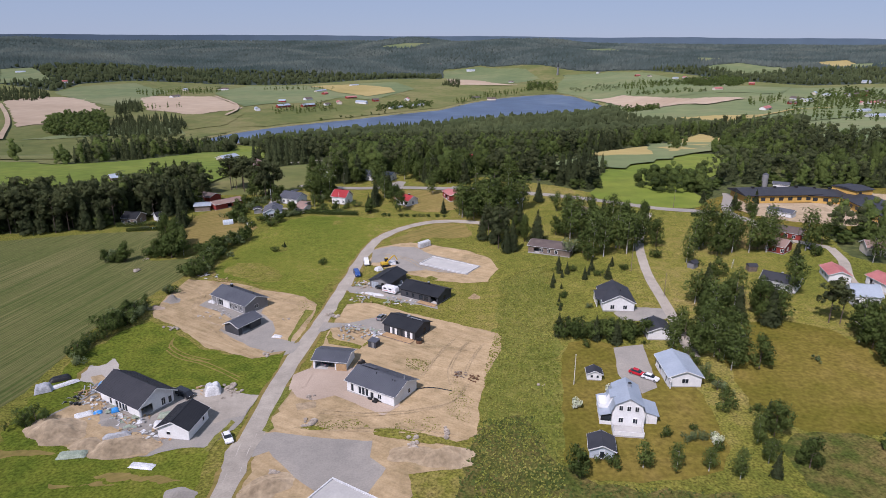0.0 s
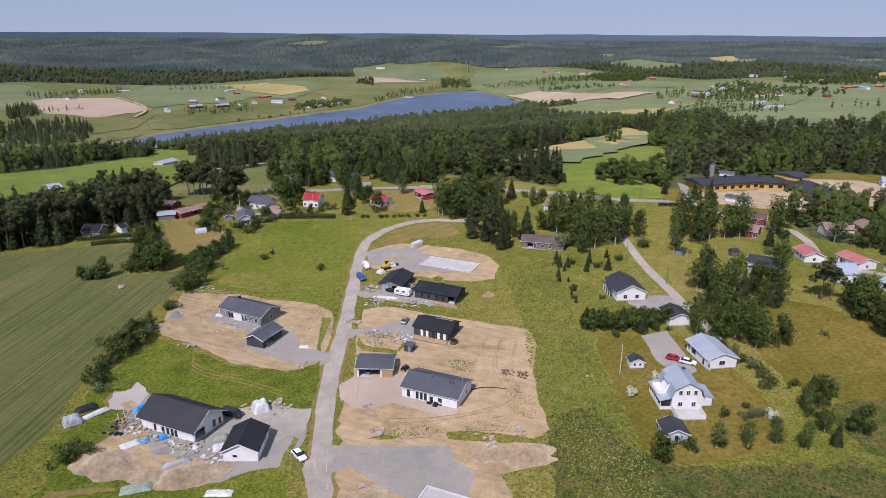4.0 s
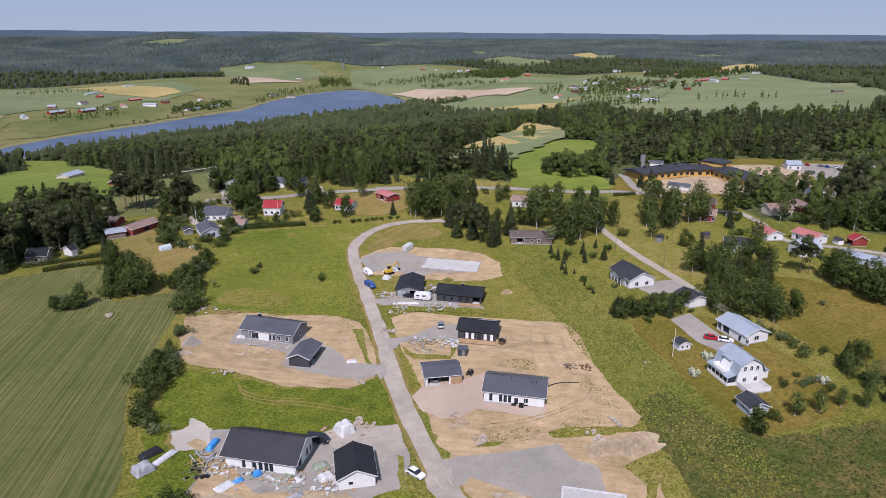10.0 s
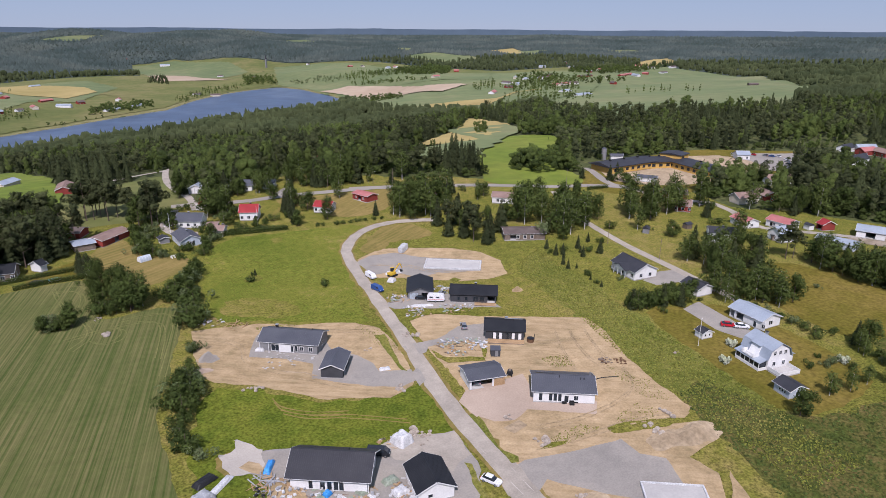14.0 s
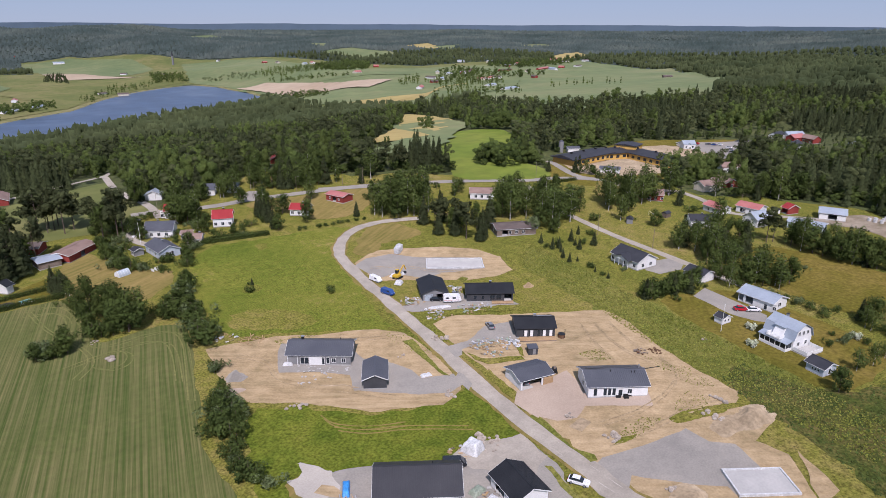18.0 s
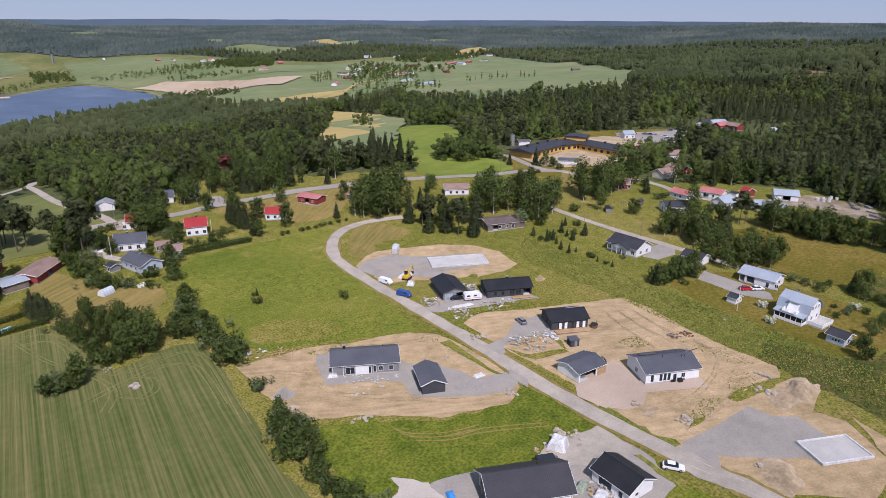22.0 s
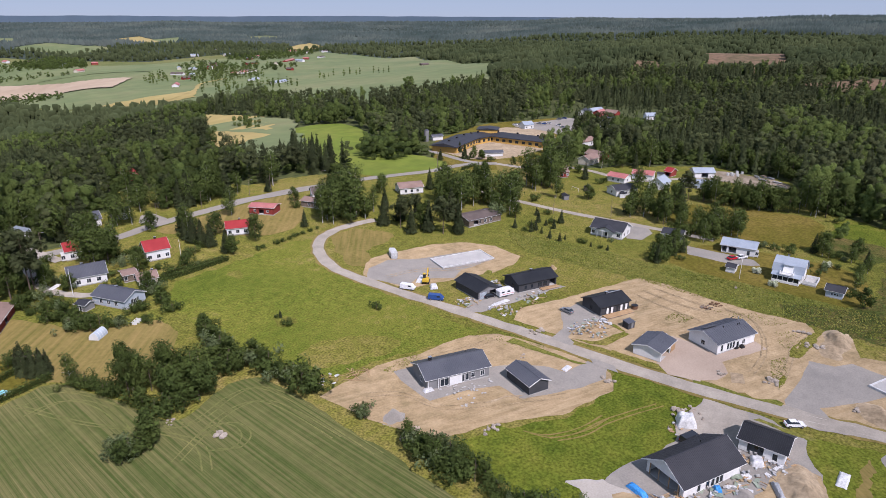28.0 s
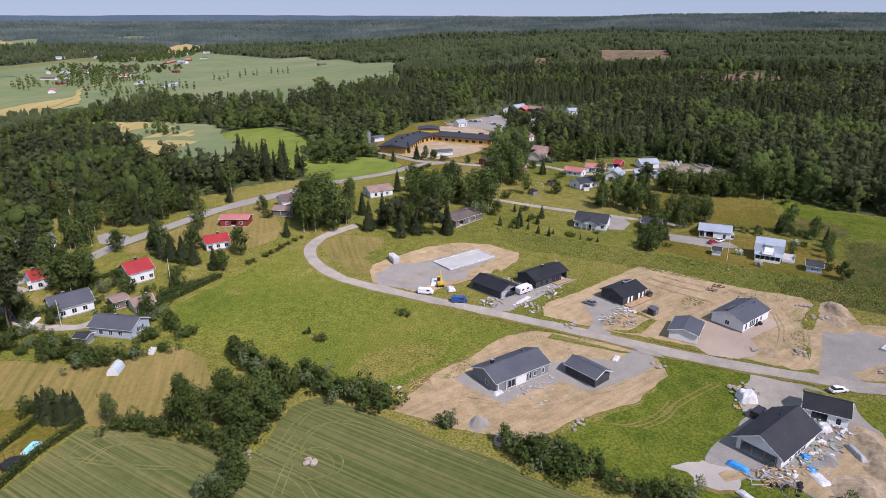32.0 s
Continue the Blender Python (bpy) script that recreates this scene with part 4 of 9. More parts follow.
def window(parent, side, u, w, h, sill, half_l, half_w, frame_mat, panes=2, door=False):
    """A framed window, or a glazed door, in the wall of a house."""
    turn = {"F": 0, "B": 180, "L": -90, "R": 90}[side]
    off = {"F": half_w, "B": half_w, "L": half_l, "R": half_l}[side]
    m = pose(0, 0, 0, 0, 0, turn)
    verts, faces = [], []

    def bar(u0, u1, v0, v1, y0, y1):
        k = len(verts)
        verts.extend([tuple(m @ Vector((a, b - off, c))) for c in (v0, v1) for b in (y0, y1) for a in (u0, u1)])
        faces.extend([tuple(k + i for i in f) for f in ((0, 1, 5, 4), (3, 2, 6, 7), (2, 0, 4, 6), (1, 3, 7, 5), (4, 5, 7, 6), (2, 3, 1, 0))])

    t = 0.09
    u0, u1, v0, v1 = u - w / 2, u + w / 2, sill, sill + h
    bar(u0 - t, u0, v0 - t, v1 + t, -0.04, 0.1)
    bar(u1, u1 + t, v0 - t, v1 + t, -0.04, 0.1)
    bar(u0, u1, v1, v1 + t, -0.04, 0.1)
    bar(u0, u1, v0 - t, v0, -0.06, 0.1)
    for i in range(1, panes):
        x = u0 + w * i / panes
        bar(x - 0.03, x + 0.03, v0, v1, 0.0, 0.08)
    fr = part("door" if door else "window", mesh_of("window_frame", verts, faces, frame_mat), parent)
    for i in range(panes):
        verts, faces = [], []
        bar(u0 + w * i / panes + 0.03, u0 + w * (i + 1) / panes - 0.03, v0, v1, 0.05, 0.07)
        part("pane", mesh_of("pane", verts, faces, MAT["glass"]), fr)
    return fr


def house(name, x, y, angle, length, width, eave, ridge, walls, roof, label, wins=(), doors=(), gaps=(), over=0.5, trim=None, gable_mat=None,
          chimney=None, category="house", ribs=0, group="", plinth=0.35, pipes=(), full=True):
    """A gable-roofed house. wins, doors: (side, place along the wall, width, height, sill); gaps: openings without a pane."""
    trim = trim or MAT["white"]
    h = thing(name, x, y, angle, label, category, group)
    CLEARED.append((x, y, max(length, width) * 0.6 + 3))
    a, b = length / 2 - over, width / 2 - over * 0.8
    rise = ridge - eave
    wall_top = eave + rise * (over * 0.8) / (width / 2) - 0.02
    cut = {k: [] for k in "FBLR"}
    for s, u, w, hh, sill in (*wins, *doors, *gaps):
        cut[s].append((u - w / 2, u + w / 2, max(sill, plinth) - plinth, min(sill + hh, wall_top - 0.05) - plinth))
    inner = rise * b / (width / 2)
    for s, ln, turn, off, g in (("F", 2 * a, 0, b, 0), ("B", 2 * a, 180, b, 0), ("L", 2 * b - 0.4, -90, a, inner), ("R", 2 * b - 0.4, 90, a, inner)):
        me = wall_mesh("wall", ln, wall_top - plinth, cut[s], (gable_mat or walls) if g else walls, g * 0.97)
        me.transform(pose(0, 0, 0, 0, 0, turn) @ Matrix.Translation((0, -off, plinth)))
        part("wall", me, h)
    box("plinth", (2 * a - 0.06, 2 * b - 0.06, plinth + 0.4), (0, 0, -0.4), MAT["concrete"], h)
    for side in ("front", "back"):
        roof_slope("roof_slope", length, width / 2, rise, eave, 0.16, roof, side, h, ribs)
    if full:
        box("ridge_cap", (length + 0.02, 0.3, 0.07), (0, 0, ridge + 0.15), roof, h)
        pitch = math.degrees(math.atan2(rise, width / 2))
        slope = math.hypot(rise, width / 2)
        for sx in (-1, 1):
            for sy in (-1, 1):
                box("fascia", (0.05, slope, 0.22), (sx * (length / 2 + 0.03), sy * width / 4, eave + rise / 2 - 0.08), trim, h, turn=(-sy * pitch, 0, 0))
        for sy in (-1, 1):
            box("gutter", (length, 0.12, 0.1), (0, sy * (width / 2 + 0.05), eave + 0.02), trim if sy else roof, h, bevel=0.03)
    for s, u, w, hh, sill in wins:
        window(h, s, u, w, min(hh, wall_top - 0.05 - sill), max(sill, plinth + 0.02), a, b, trim, 2 if w > 0.9 else 1)
    for s, u, w, hh, sill in doors:
        window(h, s, u, w, min(hh, wall_top - 0.05 - plinth), plinth + 0.02, a, b, trim, 1, True)
    if chimney:
        u, v, top = chimney
        c = box("chimney", (0.7, 0.7, top), (u, v, ridge - 0.9), MAT["black_metal"], h, bevel=0.02)
        box("cap", (0.85, 0.85, 0.08), (u, v, ridge - 0.9 + top), MAT["metal"], c)
    for u, v in pipes:
        z = ridge - rise * abs(v) / (width / 2)
        tube("vent_pipe", 0.1, 0.1, 0.7, (u, v, z), MAT["black_metal"], h)
    return h


def deck(h, size, at_, material=None):
    """A raised timber terrace of separate boards beside a house."""
    w, d = size
    d_ob = box("terrace", (w, d, 0.28), at_, MAT["oldwood"], h)
    k = max(3, int(d / 0.3))
    for i in range(k):
        box("board", (w, d / k - 0.03, 0.04), (at_[0], at_[1] - d / 2 + d * (i + 0.5) / k, at_[2] + 0.284), material or MAT["wood"], d_ob)


W_, D_, G_ = MAT["white"], MAT["dark_board"], MAT["grey_board"]
# southwest plot: a white house under construction and its garage
ha = house("house", -75.6, 140.2, -31.6, 17.3, 10.8, 3.0, 6.2, W_, MAT["roof_dark"], "unfinished white house with a dark tile roof",
           wins=(("F", -3.6, 0.8, 2.0, 0.5), ("F", 0.2, 0.9, 2.1, 0.4), ("F", 1.5, 0.9, 2.1, 0.4), ("F", 2.6, 0.9, 2.1, 0.4), ("R", 1.8, 1.0, 1.9, 0.6), ("B", -3, 1.4, 1.3, 1.1), ("B", 2, 1.4, 1.3, 1.1)),
           doors=(("F", -1.2, 0.95, 2.1, 0), ("R", 3.6, 0.9, 2.1, 0)), gaps=(("L", 0, 7.6, 2.5, 0.3), ("R", -2.6, 3.0, 2.3, 0.3)), over=0.9, pipes=((3, 1.5),), ribs=42)
for k in (-3.6, -1.3, 1.3, 3.6):
    box("post", (0.14, 0.14, 2.9), (-8.0, k, 0.1), MAT["wood"], ha)
box("post", (0.14, 0.14, 2.9), (8.0, -4.6, 0.1), W_, ha)
hb = house("garage", -59.6, 128.5, -98, 9.9, 8.2, 2.8, 4.8, W_, MAT["roof_black"], "white garage with a black tile roof beside the site road", category="garage",
           wins=(("R", -1.2, 0.9, 0.7, 1.3), ("B", 2.2, 0.8, 1.0, 1.2)), doors=(("F", 2.6, 0.95, 2.1, 0),), gaps=(("F", -1.2, 3.2, 2.3, 0.2),), ribs=26)
# west plot
hw = house("house", -68.2, 200.2, -35, 18.0, 10.0, 3.0, 5.1, MAT["grey_board"], MAT["roof_grey"], "new grey-boarded house with a dark grey sheet roof", gable_mat=G_, trim=W_,
           wins=(("F", -3.8, 2.2, 1.9, 0.5), ("F", 2.4, 0.7, 1.8, 0.6), ("F", 4.0, 1.0, 1.2, 1.0), ("F", 6.6, 1.0, 1.3, 0.9), ("R", 0, 1.2, 1.2, 1.0), ("B", -4, 1.4, 1.2, 1.0), ("B", 3, 1.4, 1.2, 1.0), ("L", 1, 1.2, 1.2, 1.0)),
           doors=(("F", 1.0, 1.0, 2.1, 0),), chimney=(-5.2, 1.2, 1.6), ribs=36, pipes=((5, 2),))
box("white_bay", (3.4, 0.25, 2.3), (-0.8, -4.72, 0.3), W_, hw, "white rendered wall panel")
for k in (-8.2, -5.6):
    box("post", (0.14, 0.14, 2.8), (k, -4.9, 0.1), W_, hw)
hg = house("garage", -61.7, 182.0, 60, 10.2, 6.6, 2.8, 4.2, D_, MAT["roof_grey"], "charcoal-boarded garage with a white gable board", category="garage", trim=W_,
           gaps=(("F", -1.5, 3.2, 2.3, 0.2),), ribs=22)
# middle plots, east of the road
hc = house("house", -15.3, 144.0, -31.6, 15.7, 10.4, 3.0, 5.0, W_, MAT["roof_grey"], "long white house with a dark grey sheet roof",
           wins=(("F", -5.6, 0.8, 1.9, 0.6), ("F", -3.2, 0.8, 1.9, 0.6), ("F", -2.1, 0.8, 1.9, 0.6), ("F", 2.9, 1.0, 1.2, 1.0), ("F", -1.0, 0.8, 1.9, 0.6), ("R", 1.5, 1.0, 1.2, 1.0), ("B", -3, 1.4, 1.2, 1.0), ("B", 3, 1.4, 1.2, 1.0), ("L", 0, 1.2, 1.2, 1.0)),
           doors=(("F", 0.6, 0.95, 2.1, 0),), ribs=32, pipes=((4.2, -1.2), (5.0, -1.2), (-1, -0.8)))
box("porch_roof", (4.4, 1.2, 0.16), (-4.4, 1.0, 5.15), MAT["roof_grey"], hc, turn=(-22, 0, 0))
tube("downpipe", 0.05, 0.05, 3.0, (7.2, -4.35, 0.3), MAT["metal"], hc)
tube("flue", 0.16, 0.16, 1.3, (6.6, 0.6, 4.6), MAT["metal"], hc)
hp = house("carport", -29.8, 158.9, -10, 10.2, 8.4, 2.7, 3.9, W_, MAT["roof_grey"], "white open carport with a dark grey roof and a timber store", category="carport", ribs=22,
           gaps=(("F", -1.3, 5.6, 2.2, 0.1),), doors=(("F", 3.2, 1.9, 2.0, 0),), plinth=0.12)
box("timber_front", (2.9, 0.12, 2.1), (3.4, -3.92, 0.15), MAT["wood"], hp, "fresh timber store front")
h1 = house("house", -10.7, 178.2, -31.9, 12.2, 9.2, 3.0, 4.7, D_, MAT["roof_black"], "small charcoal house with white boards and a black roof", trim=D_,
           wins=(("F", -3.0, 1.3, 1.9, 0.5), ("F", -1.3, 1.3, 1.9, 0.5), ("F", 0.9, 0.8, 1.9, 0.5), ("F", 2.4, 1.2, 1.9, 0.5), ("F", 4.4, 0.9, 1.9, 0.5), ("R", 1, 1.0, 1.4, 0.9), ("L", 0, 1.0, 1.2, 1.0), ("B", 0, 1.4, 1.2, 1.0)), chimney=(0.4, 0.5, 1.5), pipes=((2.5, -0.6),))
for u in (-3.0, -1.3, 2.4, 4.3):
    box("shutter_board", (0.85, 0.05, 1.9), (u + 0.1, -4.27, 0.5), W_, h1, "white covering board")
deck(h1, (10.5, 2.6), (0.4, -5.4, 0.05))
box("roof_ladder", (5.4, 0.35, 0.1), (2.6, 0.15, 4.95), MAT["metal"], h1)
h2 = house("house", -5.8, 205.4, -32, 16.0, 9.4, 3.0, 4.8, D_, MAT["roof_black"], "long charcoal house with a black roof and a small porch", trim=D_,
           wins=(("F", -4.8, 0.9, 1.2, 1.0), ("F", -2.3, 0.9, 1.2, 1.0), ("F", 0.8, 1.6, 1.5, 0.8), ("F", 2.9, 1.6, 1.5, 0.8), ("R", 0, 1.2, 1.2, 1.0), ("B", 3, 1.4, 1.2, 1.0), ("L", 1, 1.2, 1.2, 1.0)),
           gaps=(("F", 5.9, 2.4, 2.3, 0.3), ), chimney=(0.6, 0.8, 1.4))
deck(h2, (7.0, 2.2), (4.0, -5.4, 0.05))
h3 = house("garage", -19.7, 218.3, 65, 13.1, 9.0, 2.8, 4.4, D_, MAT["roof_black"], "charcoal double garage with one door open", category="garage", trim=D_,
           gaps=(("L", 2.0, 2.9, 2.2, 0.2),), gable_mat=G_)
box("garage_door", (0.1, 2.8, 2.2), (-6.0, 2.0, 0.2), MAT["paleboard"], h3)
# villas in the east
hv = house("house", 57.0, 197.3, -94, 14.0, 10.6, 3.1, 5.7, W_, MAT["roof_dark"], "white villa with a dark tile roof and a pillared porch",
           wins=(("F", -5.5, 1.3, 1.3, 0.9), ("F", 5, 1.3, 1.3, 0.9), ("R", 2, 1.2, 1.3, 0.9), ("R", -2, 1.2, 1.3, 0.9), ("L", 0, 1.2, 1.3, 0.9)), doors=(("F", 0, 1.0, 2.1, 0),), pipes=((2, 1),))
for u in (-3.2, -1.1, 1.1, 3.2):
    box("pillar", (0.2, 0.2, 2.8), (u, -6.4, 0.1), W_, hv)
me_ = wall_mesh("porch_gable", 7.4, 0.5, (), W_, 1.5)
me_.transform(Matrix.Translation((0, -6.6, 2.7)))
part("porch_gable", me_, hv)
for s in (-1, 1):
    box("porch_roof", (4.4, 4.2, 0.16), (s * 1.95, -5.0, 3.85), MAT["roof_dark"], hv, turn=(0, s * 22, 0))
house("garage", 63.3, 173.8, -92, 8.5, 7.6, 2.7, 4.2, W_, MAT["roof_dark"], "white garage with a dark roof behind the hedge", category="garage", doors=(("F", 0, 1.0, 2.1, 0),))
hl = house("outbuilding", 61.2, 149.3, -91, 12.5, 9.0, 3.0, 4.7, W_, MAT["roof_zinc"], "long white outbuilding with a pale sheet-metal roof", category="outbuilding", ribs=34,
           gaps=(("F", -5.2, 2.6, 2.4, 0.2), ("F", -1.9, 2.6, 2.4, 0.2)), doors=(("F", 3.6, 1.0, 2.1, 0),), wins=(("R", 0, 1.6, 1.2, 1.2), ("F", 6.5, 1.0, 1.1, 1.1)))


def prism(name, profile, length, material, parent, at_=(0, 0, 0), label=""):
    """A solid with the profile (y, z), drawn out along x."""
    n = len(profile)
    verts = [(sx * length / 2 + at_[0], y + at_[1], z + at_[2]) for sx in (-1, 1) for y, z in profile]
    faces = [tuple(range(n)), tuple(reversed(range(n, 2 * n)))] + [(i, i + n, (i + 1) % n + n, (i + 1) % n) for i in range(n)]
    return part(name, mesh_of(name, verts, [f[::-1] for f in faces], material), parent, label)


vil = thing("villa", 42.8, 131.2, -98, "white two-storey villa with a pale metal gambrel roof and veranda", "house")
vil.scale = (0.88, 0.88, 0.9)
CLEARED.append((42.8, 130.9, 14))
prism("wall", [(-4.1, 0), (4.1, 0), (4.1, 3.7), (3.4, 6.0), (0, 8.0), (-3.4, 6.0), (-4.1, 3.7)], 10.2, W_, vil)
for a_y, a_z, b_y, b_z in ((0, 8.2, 3.6, 6.2), (3.6, 6.2, 4.6, 3.5), (0, 8.2, -3.6, 6.2), (-3.6, 6.2, -4.6, 3.5)):
    prism("roof_slope", [(a_y, a_z), (a_y, a_z + 0.16), (b_y * 1.01, b_z + 0.16), (b_y * 1.01, b_z)] if b_y > 0 else [(b_y * 1.01, b_z), (b_y * 1.01, b_z + 0.16), (a_y, a_z + 0.16), (a_y, a_z)], 11.2, MAT["roof_zinc"], vil)
for u in (-2, 0, 2):
    window(vil, "R", u, 0.9, 1.3, 4.6, 5.2, 4.1, W_)
for u in (-1.8, 1.8):
    window(vil, "R", u, 1.1, 1.3, 1.2, 5.2, 4.1, W_)
prism("veranda_wall", [(-7.0, 0), (-4.1, 0), (-4.1, 1.0), (-7.0, 1.0)], 9.4, W_, vil)
prism("veranda_roof", [(-7.4, 2.7), (-7.4, 2.85), (-4.1, 3.7), (-4.1, 3.55)], 10.4, MAT["roof_zinc"], vil)
prism("veranda_glazing", [(-6.9, 1.0), (-4.2, 1.0), (-4.2, 2.6), (-6.9, 2.6)], 9.2, MAT["glass"], vil)
for u in (-4.6, -2.8, -1.0, 0.9, 2.7, 4.6):
    box("post", (0.18, 0.18, 2.7), (u, -6.95, 0), W_, vil)
prism("dormer", [(-5.4, 3.4), (-1.0, 3.4), (-1.0, 6.7), (-3.9, 6.3)], 3.4, W_, vil)
prism("dormer_roof", [(-4.6, 6.3), (-4.6, 6.45), (-0.2, 7.4), (-0.2, 7.2)], 4.0, MAT["roof_zinc"], vil)
bal = box("balcony", (4.6, 2.4, 0.16), (0, -6.1, 3.25), W_, vil)
for u in range(16):
    box("baluster", (0.1, 0.06, 0.9), (-2.25 + 0.3 * u, -7.25, 3.4), W_, bal)
box("rail", (4.7, 0.1, 0.08), (0, -7.25, 4.3), W_, bal)
for u in (-2.3, 2.3):
    box("rail", (0.1, 2.3, 0.9), (u, -6.1, 3.4), W_, bal)
prism("annex", [(4.1, 0), (7.6, 0), (7.6, 2.7), (4.1, 3.6)], 6.4, W_, vil)
prism("annex_roof", [(4.0, 3.7), (8.1, 2.6), (8.1, 2.75), (4.0, 3.86)], 7.0, MAT["roof_zinc"], vil)
tb = box("terrace", (4.6, 7.6, 0.5), (7.7, -0.3, 0), MAT["concrete"], vil)
for u in (-4.05, 3.45):
    box("fence_panel", (4.6, 0.1, 1.1), (7.7, u, 0.5), W_, tb)
box("fence_panel", (0.1, 7.5, 1.1), (9.95, -0.3, 0.5), W_, tb)
ch = box("chimney", (0.7, 0.7, 1.6), (-1.4, 0.6, 7.4), MAT["metal"], vil)
box("cap", (0.85, 0.85, 0.1), (-1.4, 0.6, 9.0), MAT["black_metal"], ch)
house("shed", 34.0, 117.4, -99, 5.8, 5.8, 2.3, 3.6, MAT["paleboard"], MAT["roof_dark"], "pale blue-grey garden shed with a dark roof", category="shed",
      wins=(("F", -0.6, 0.5, 0.6, 1.1), ("F", 0.2, 0.5, 0.6, 1.1), ("F", 1.0, 0.5, 0.6, 1.1)), doors=(("R", 0, 0.9, 1.9, 0),))
house("playhouse", 39.4, 149.0, -96, 3.6, 4.2, 1.9, 2.9, W_, MAT["roof_dark"], "small white garden cabin with a dark roof", category="cabin", wins=(("R", -0.7, 0.6, 0.7, 0.9), ("R", 0.8, 0.6, 0.7, 0.9)), over=0.3)

# village along the road
BW = (("F", -3, 1.2, 1.3, 0.9), ("F", 0, 1.2, 1.3, 0.9), ("F", 3, 1.2, 1.3, 0.9), ("L", 0, 1.2, 1.3, 0.9), ("R", 0, 1.2, 1.3, 0.9))
SW = (("F", -1.5, 1.0, 1.2, 0.9), ("F", 1.5, 1.0, 1.2, 0.9), ("R", 0, 1.0, 1.2, 0.9))
house("house", -53.8, 334.3, -22, 9.1, 8.6, 3.8, 6.8, W_, MAT["roof_red"], "white house with a bright red metal roof by the village road",
      wins=(*BW, ("L", 0, 1.0, 1.2, 3.6)), chimney=(0.5, 0.6, 1.7))
house("house", -19.0, 329.4, -40, 9.4, 8.4, 2.9, 5.0, W_, MAT["roof_red"], "low white house with a bright red roof beside tall hedges", wins=BW, chimney=(1, 0.6, 1.6))
house("barn", 5.0, 337.9, -70, 12.3, 8.0, 3.2, 4.2, MAT["red_board"], MAT["roof_faded"], "red ochre barn with a faded pink roof beside the road", category="barn", wins=(("F", -3, 1.0, 1.0, 1.2), ("F", 3, 1.0, 1.0, 1.2)), gaps=(("F", 0, 2.4, 2.2, 0.2),))
house("house", -79.9, 335.0, -26, 12.0, 9.6, 3.0, 5.9, W_, MAT["roof_grey"], "white house with a broad grey sheet roof in the village", wins=BW, ribs=28, chimney=(-1, 0.5, 1.4))
house("house", -84.8, 310.6, -80, 14.0, 9.0, 2.8, 4.9, MAT["paleboard"], MAT["roof_grey"], "pale blue-grey house with a grey sheet roof and a canopy", wins=BW, gaps=(("R", 0, 3.0, 2.2, 0.2),), ribs=28, chimney=(-1, 0.5, 1.2))
house("house", -71.1, 315.8, -26, 6.7, 7.0, 2.6, 4.2, MAT["cream"], MAT["roof_tan"], "cream cottage with a brown tile roof beside the clipped hedge", wins=SW, chimney=(2, 0.4, 1.4))
house("outbuilding", -72.0, 324.2, -22, 5.1, 6.6, 2.6, 3.3, MAT["oldwood"], MAT["roof_tan"], "weathered outbuilding with a flat tan roof", category="outbuilding", wins=SW)
house("house", -70.3, 360.6, -21, 5.0, 8.4, 3.4, 5.8, W_, MAT["roof_red"], "white house with a red roof among tall trees", wins=BW, chimney=(0, 0.5, 1.5))
house("house", -46.8, 389.6, -21, 12.3, 9.0, 3.0, 5.6, W_, MAT["roof_grey"], "long white house with a grey roof by the wood", wins=BW)
hs = house("house", -32.7, 386.2, -29, 6.0, 8.6, 3.0, 4.8, W_, MAT["roof_dark"], "white house with solar panels on its dark roof", wins=BW)
for u in range(6):
    for v in (0.3, 0.66):
        sp = box("solar_panel", (1.2, 1.5, 0.06), (-3.4 + 1.3 * u, -4.3 * v, 4.8 - 1.8 * v + 0.25), MAT["glass"], hs, "blue-black solar panel", turn=(22.7, 0, 0))
house("shed", -93.4, 314.6, -78, 4.4, 4.4, 2.2, 3.0, MAT["grey_board"], MAT["roof_dark"], "small grey shed with a dark roof in a garden", category="shed", doors=(("F", 0, 0.9, 1.9, 0),))
house("house", 35.6, 330.3, -40, 12.2, 9.0, 3.4, 5.8, W_, MAT["roof_brown"], "white house with a brown roof behind birch trees", wins=BW, chimney=(0, 0.5, 1.5))
house("outbuilding", 24.3, 325.0, -81, 12.2, 8.0, 2.8, 4.0, MAT["oldwood"], MAT["roof_tan"], "brown outbuilding with a tan roof", category="outbuilding", wins=SW)
house("house", 67.1, 302.0, -39, 12.8, 9.4, 3.0, 5.0, W_, MAT["roof_tan"], "white bungalow with a reddish tan tile roof", wins=BW)
house("house", 44.8, 251.8, -24, 18.2, 11.0, 2.9, 4.1, MAT["oldwood"], MAT["roof_brown"], "long brown-roofed bungalow under tall trees", wins=BW, chimney=(4, 0.6, 1.2), gaps=(("F", -5, 2.4, 2.1, 0.2),))
# farm and houses by the eastern wood
house("house", 141.8, 218.6, -103, 11.0, 8.0, 2.8, 4.4, W_, MAT["roof_faded"], "white house with a faded red roof", wins=SW)
house("house", 154.5, 209.0, -86, 11.5, 9.0, 3.0, 4.6, W_, MAT["roof_faded"], "white garage building with a faded red roof", wins=SW, gaps=(("F", -2, 2.6, 2.2, 0.2),))
house("house", 118.1, 210.5, -39, 12.4, 9.0, 2.9, 4.8, W_, MAT["roof_dark"], "white bungalow with a dark roof by the lane", wins=BW, chimney=(0, 0.5, 1.3))
house("barn", 168.5, 198.0, -107, 4.8, 7.0, 2.8, 4.6, MAT["red_board"], MAT["roof_red"], "small red barn with a red roof", category="barn", gaps=(("F", 0, 2.2, 2.0, 0.2),))
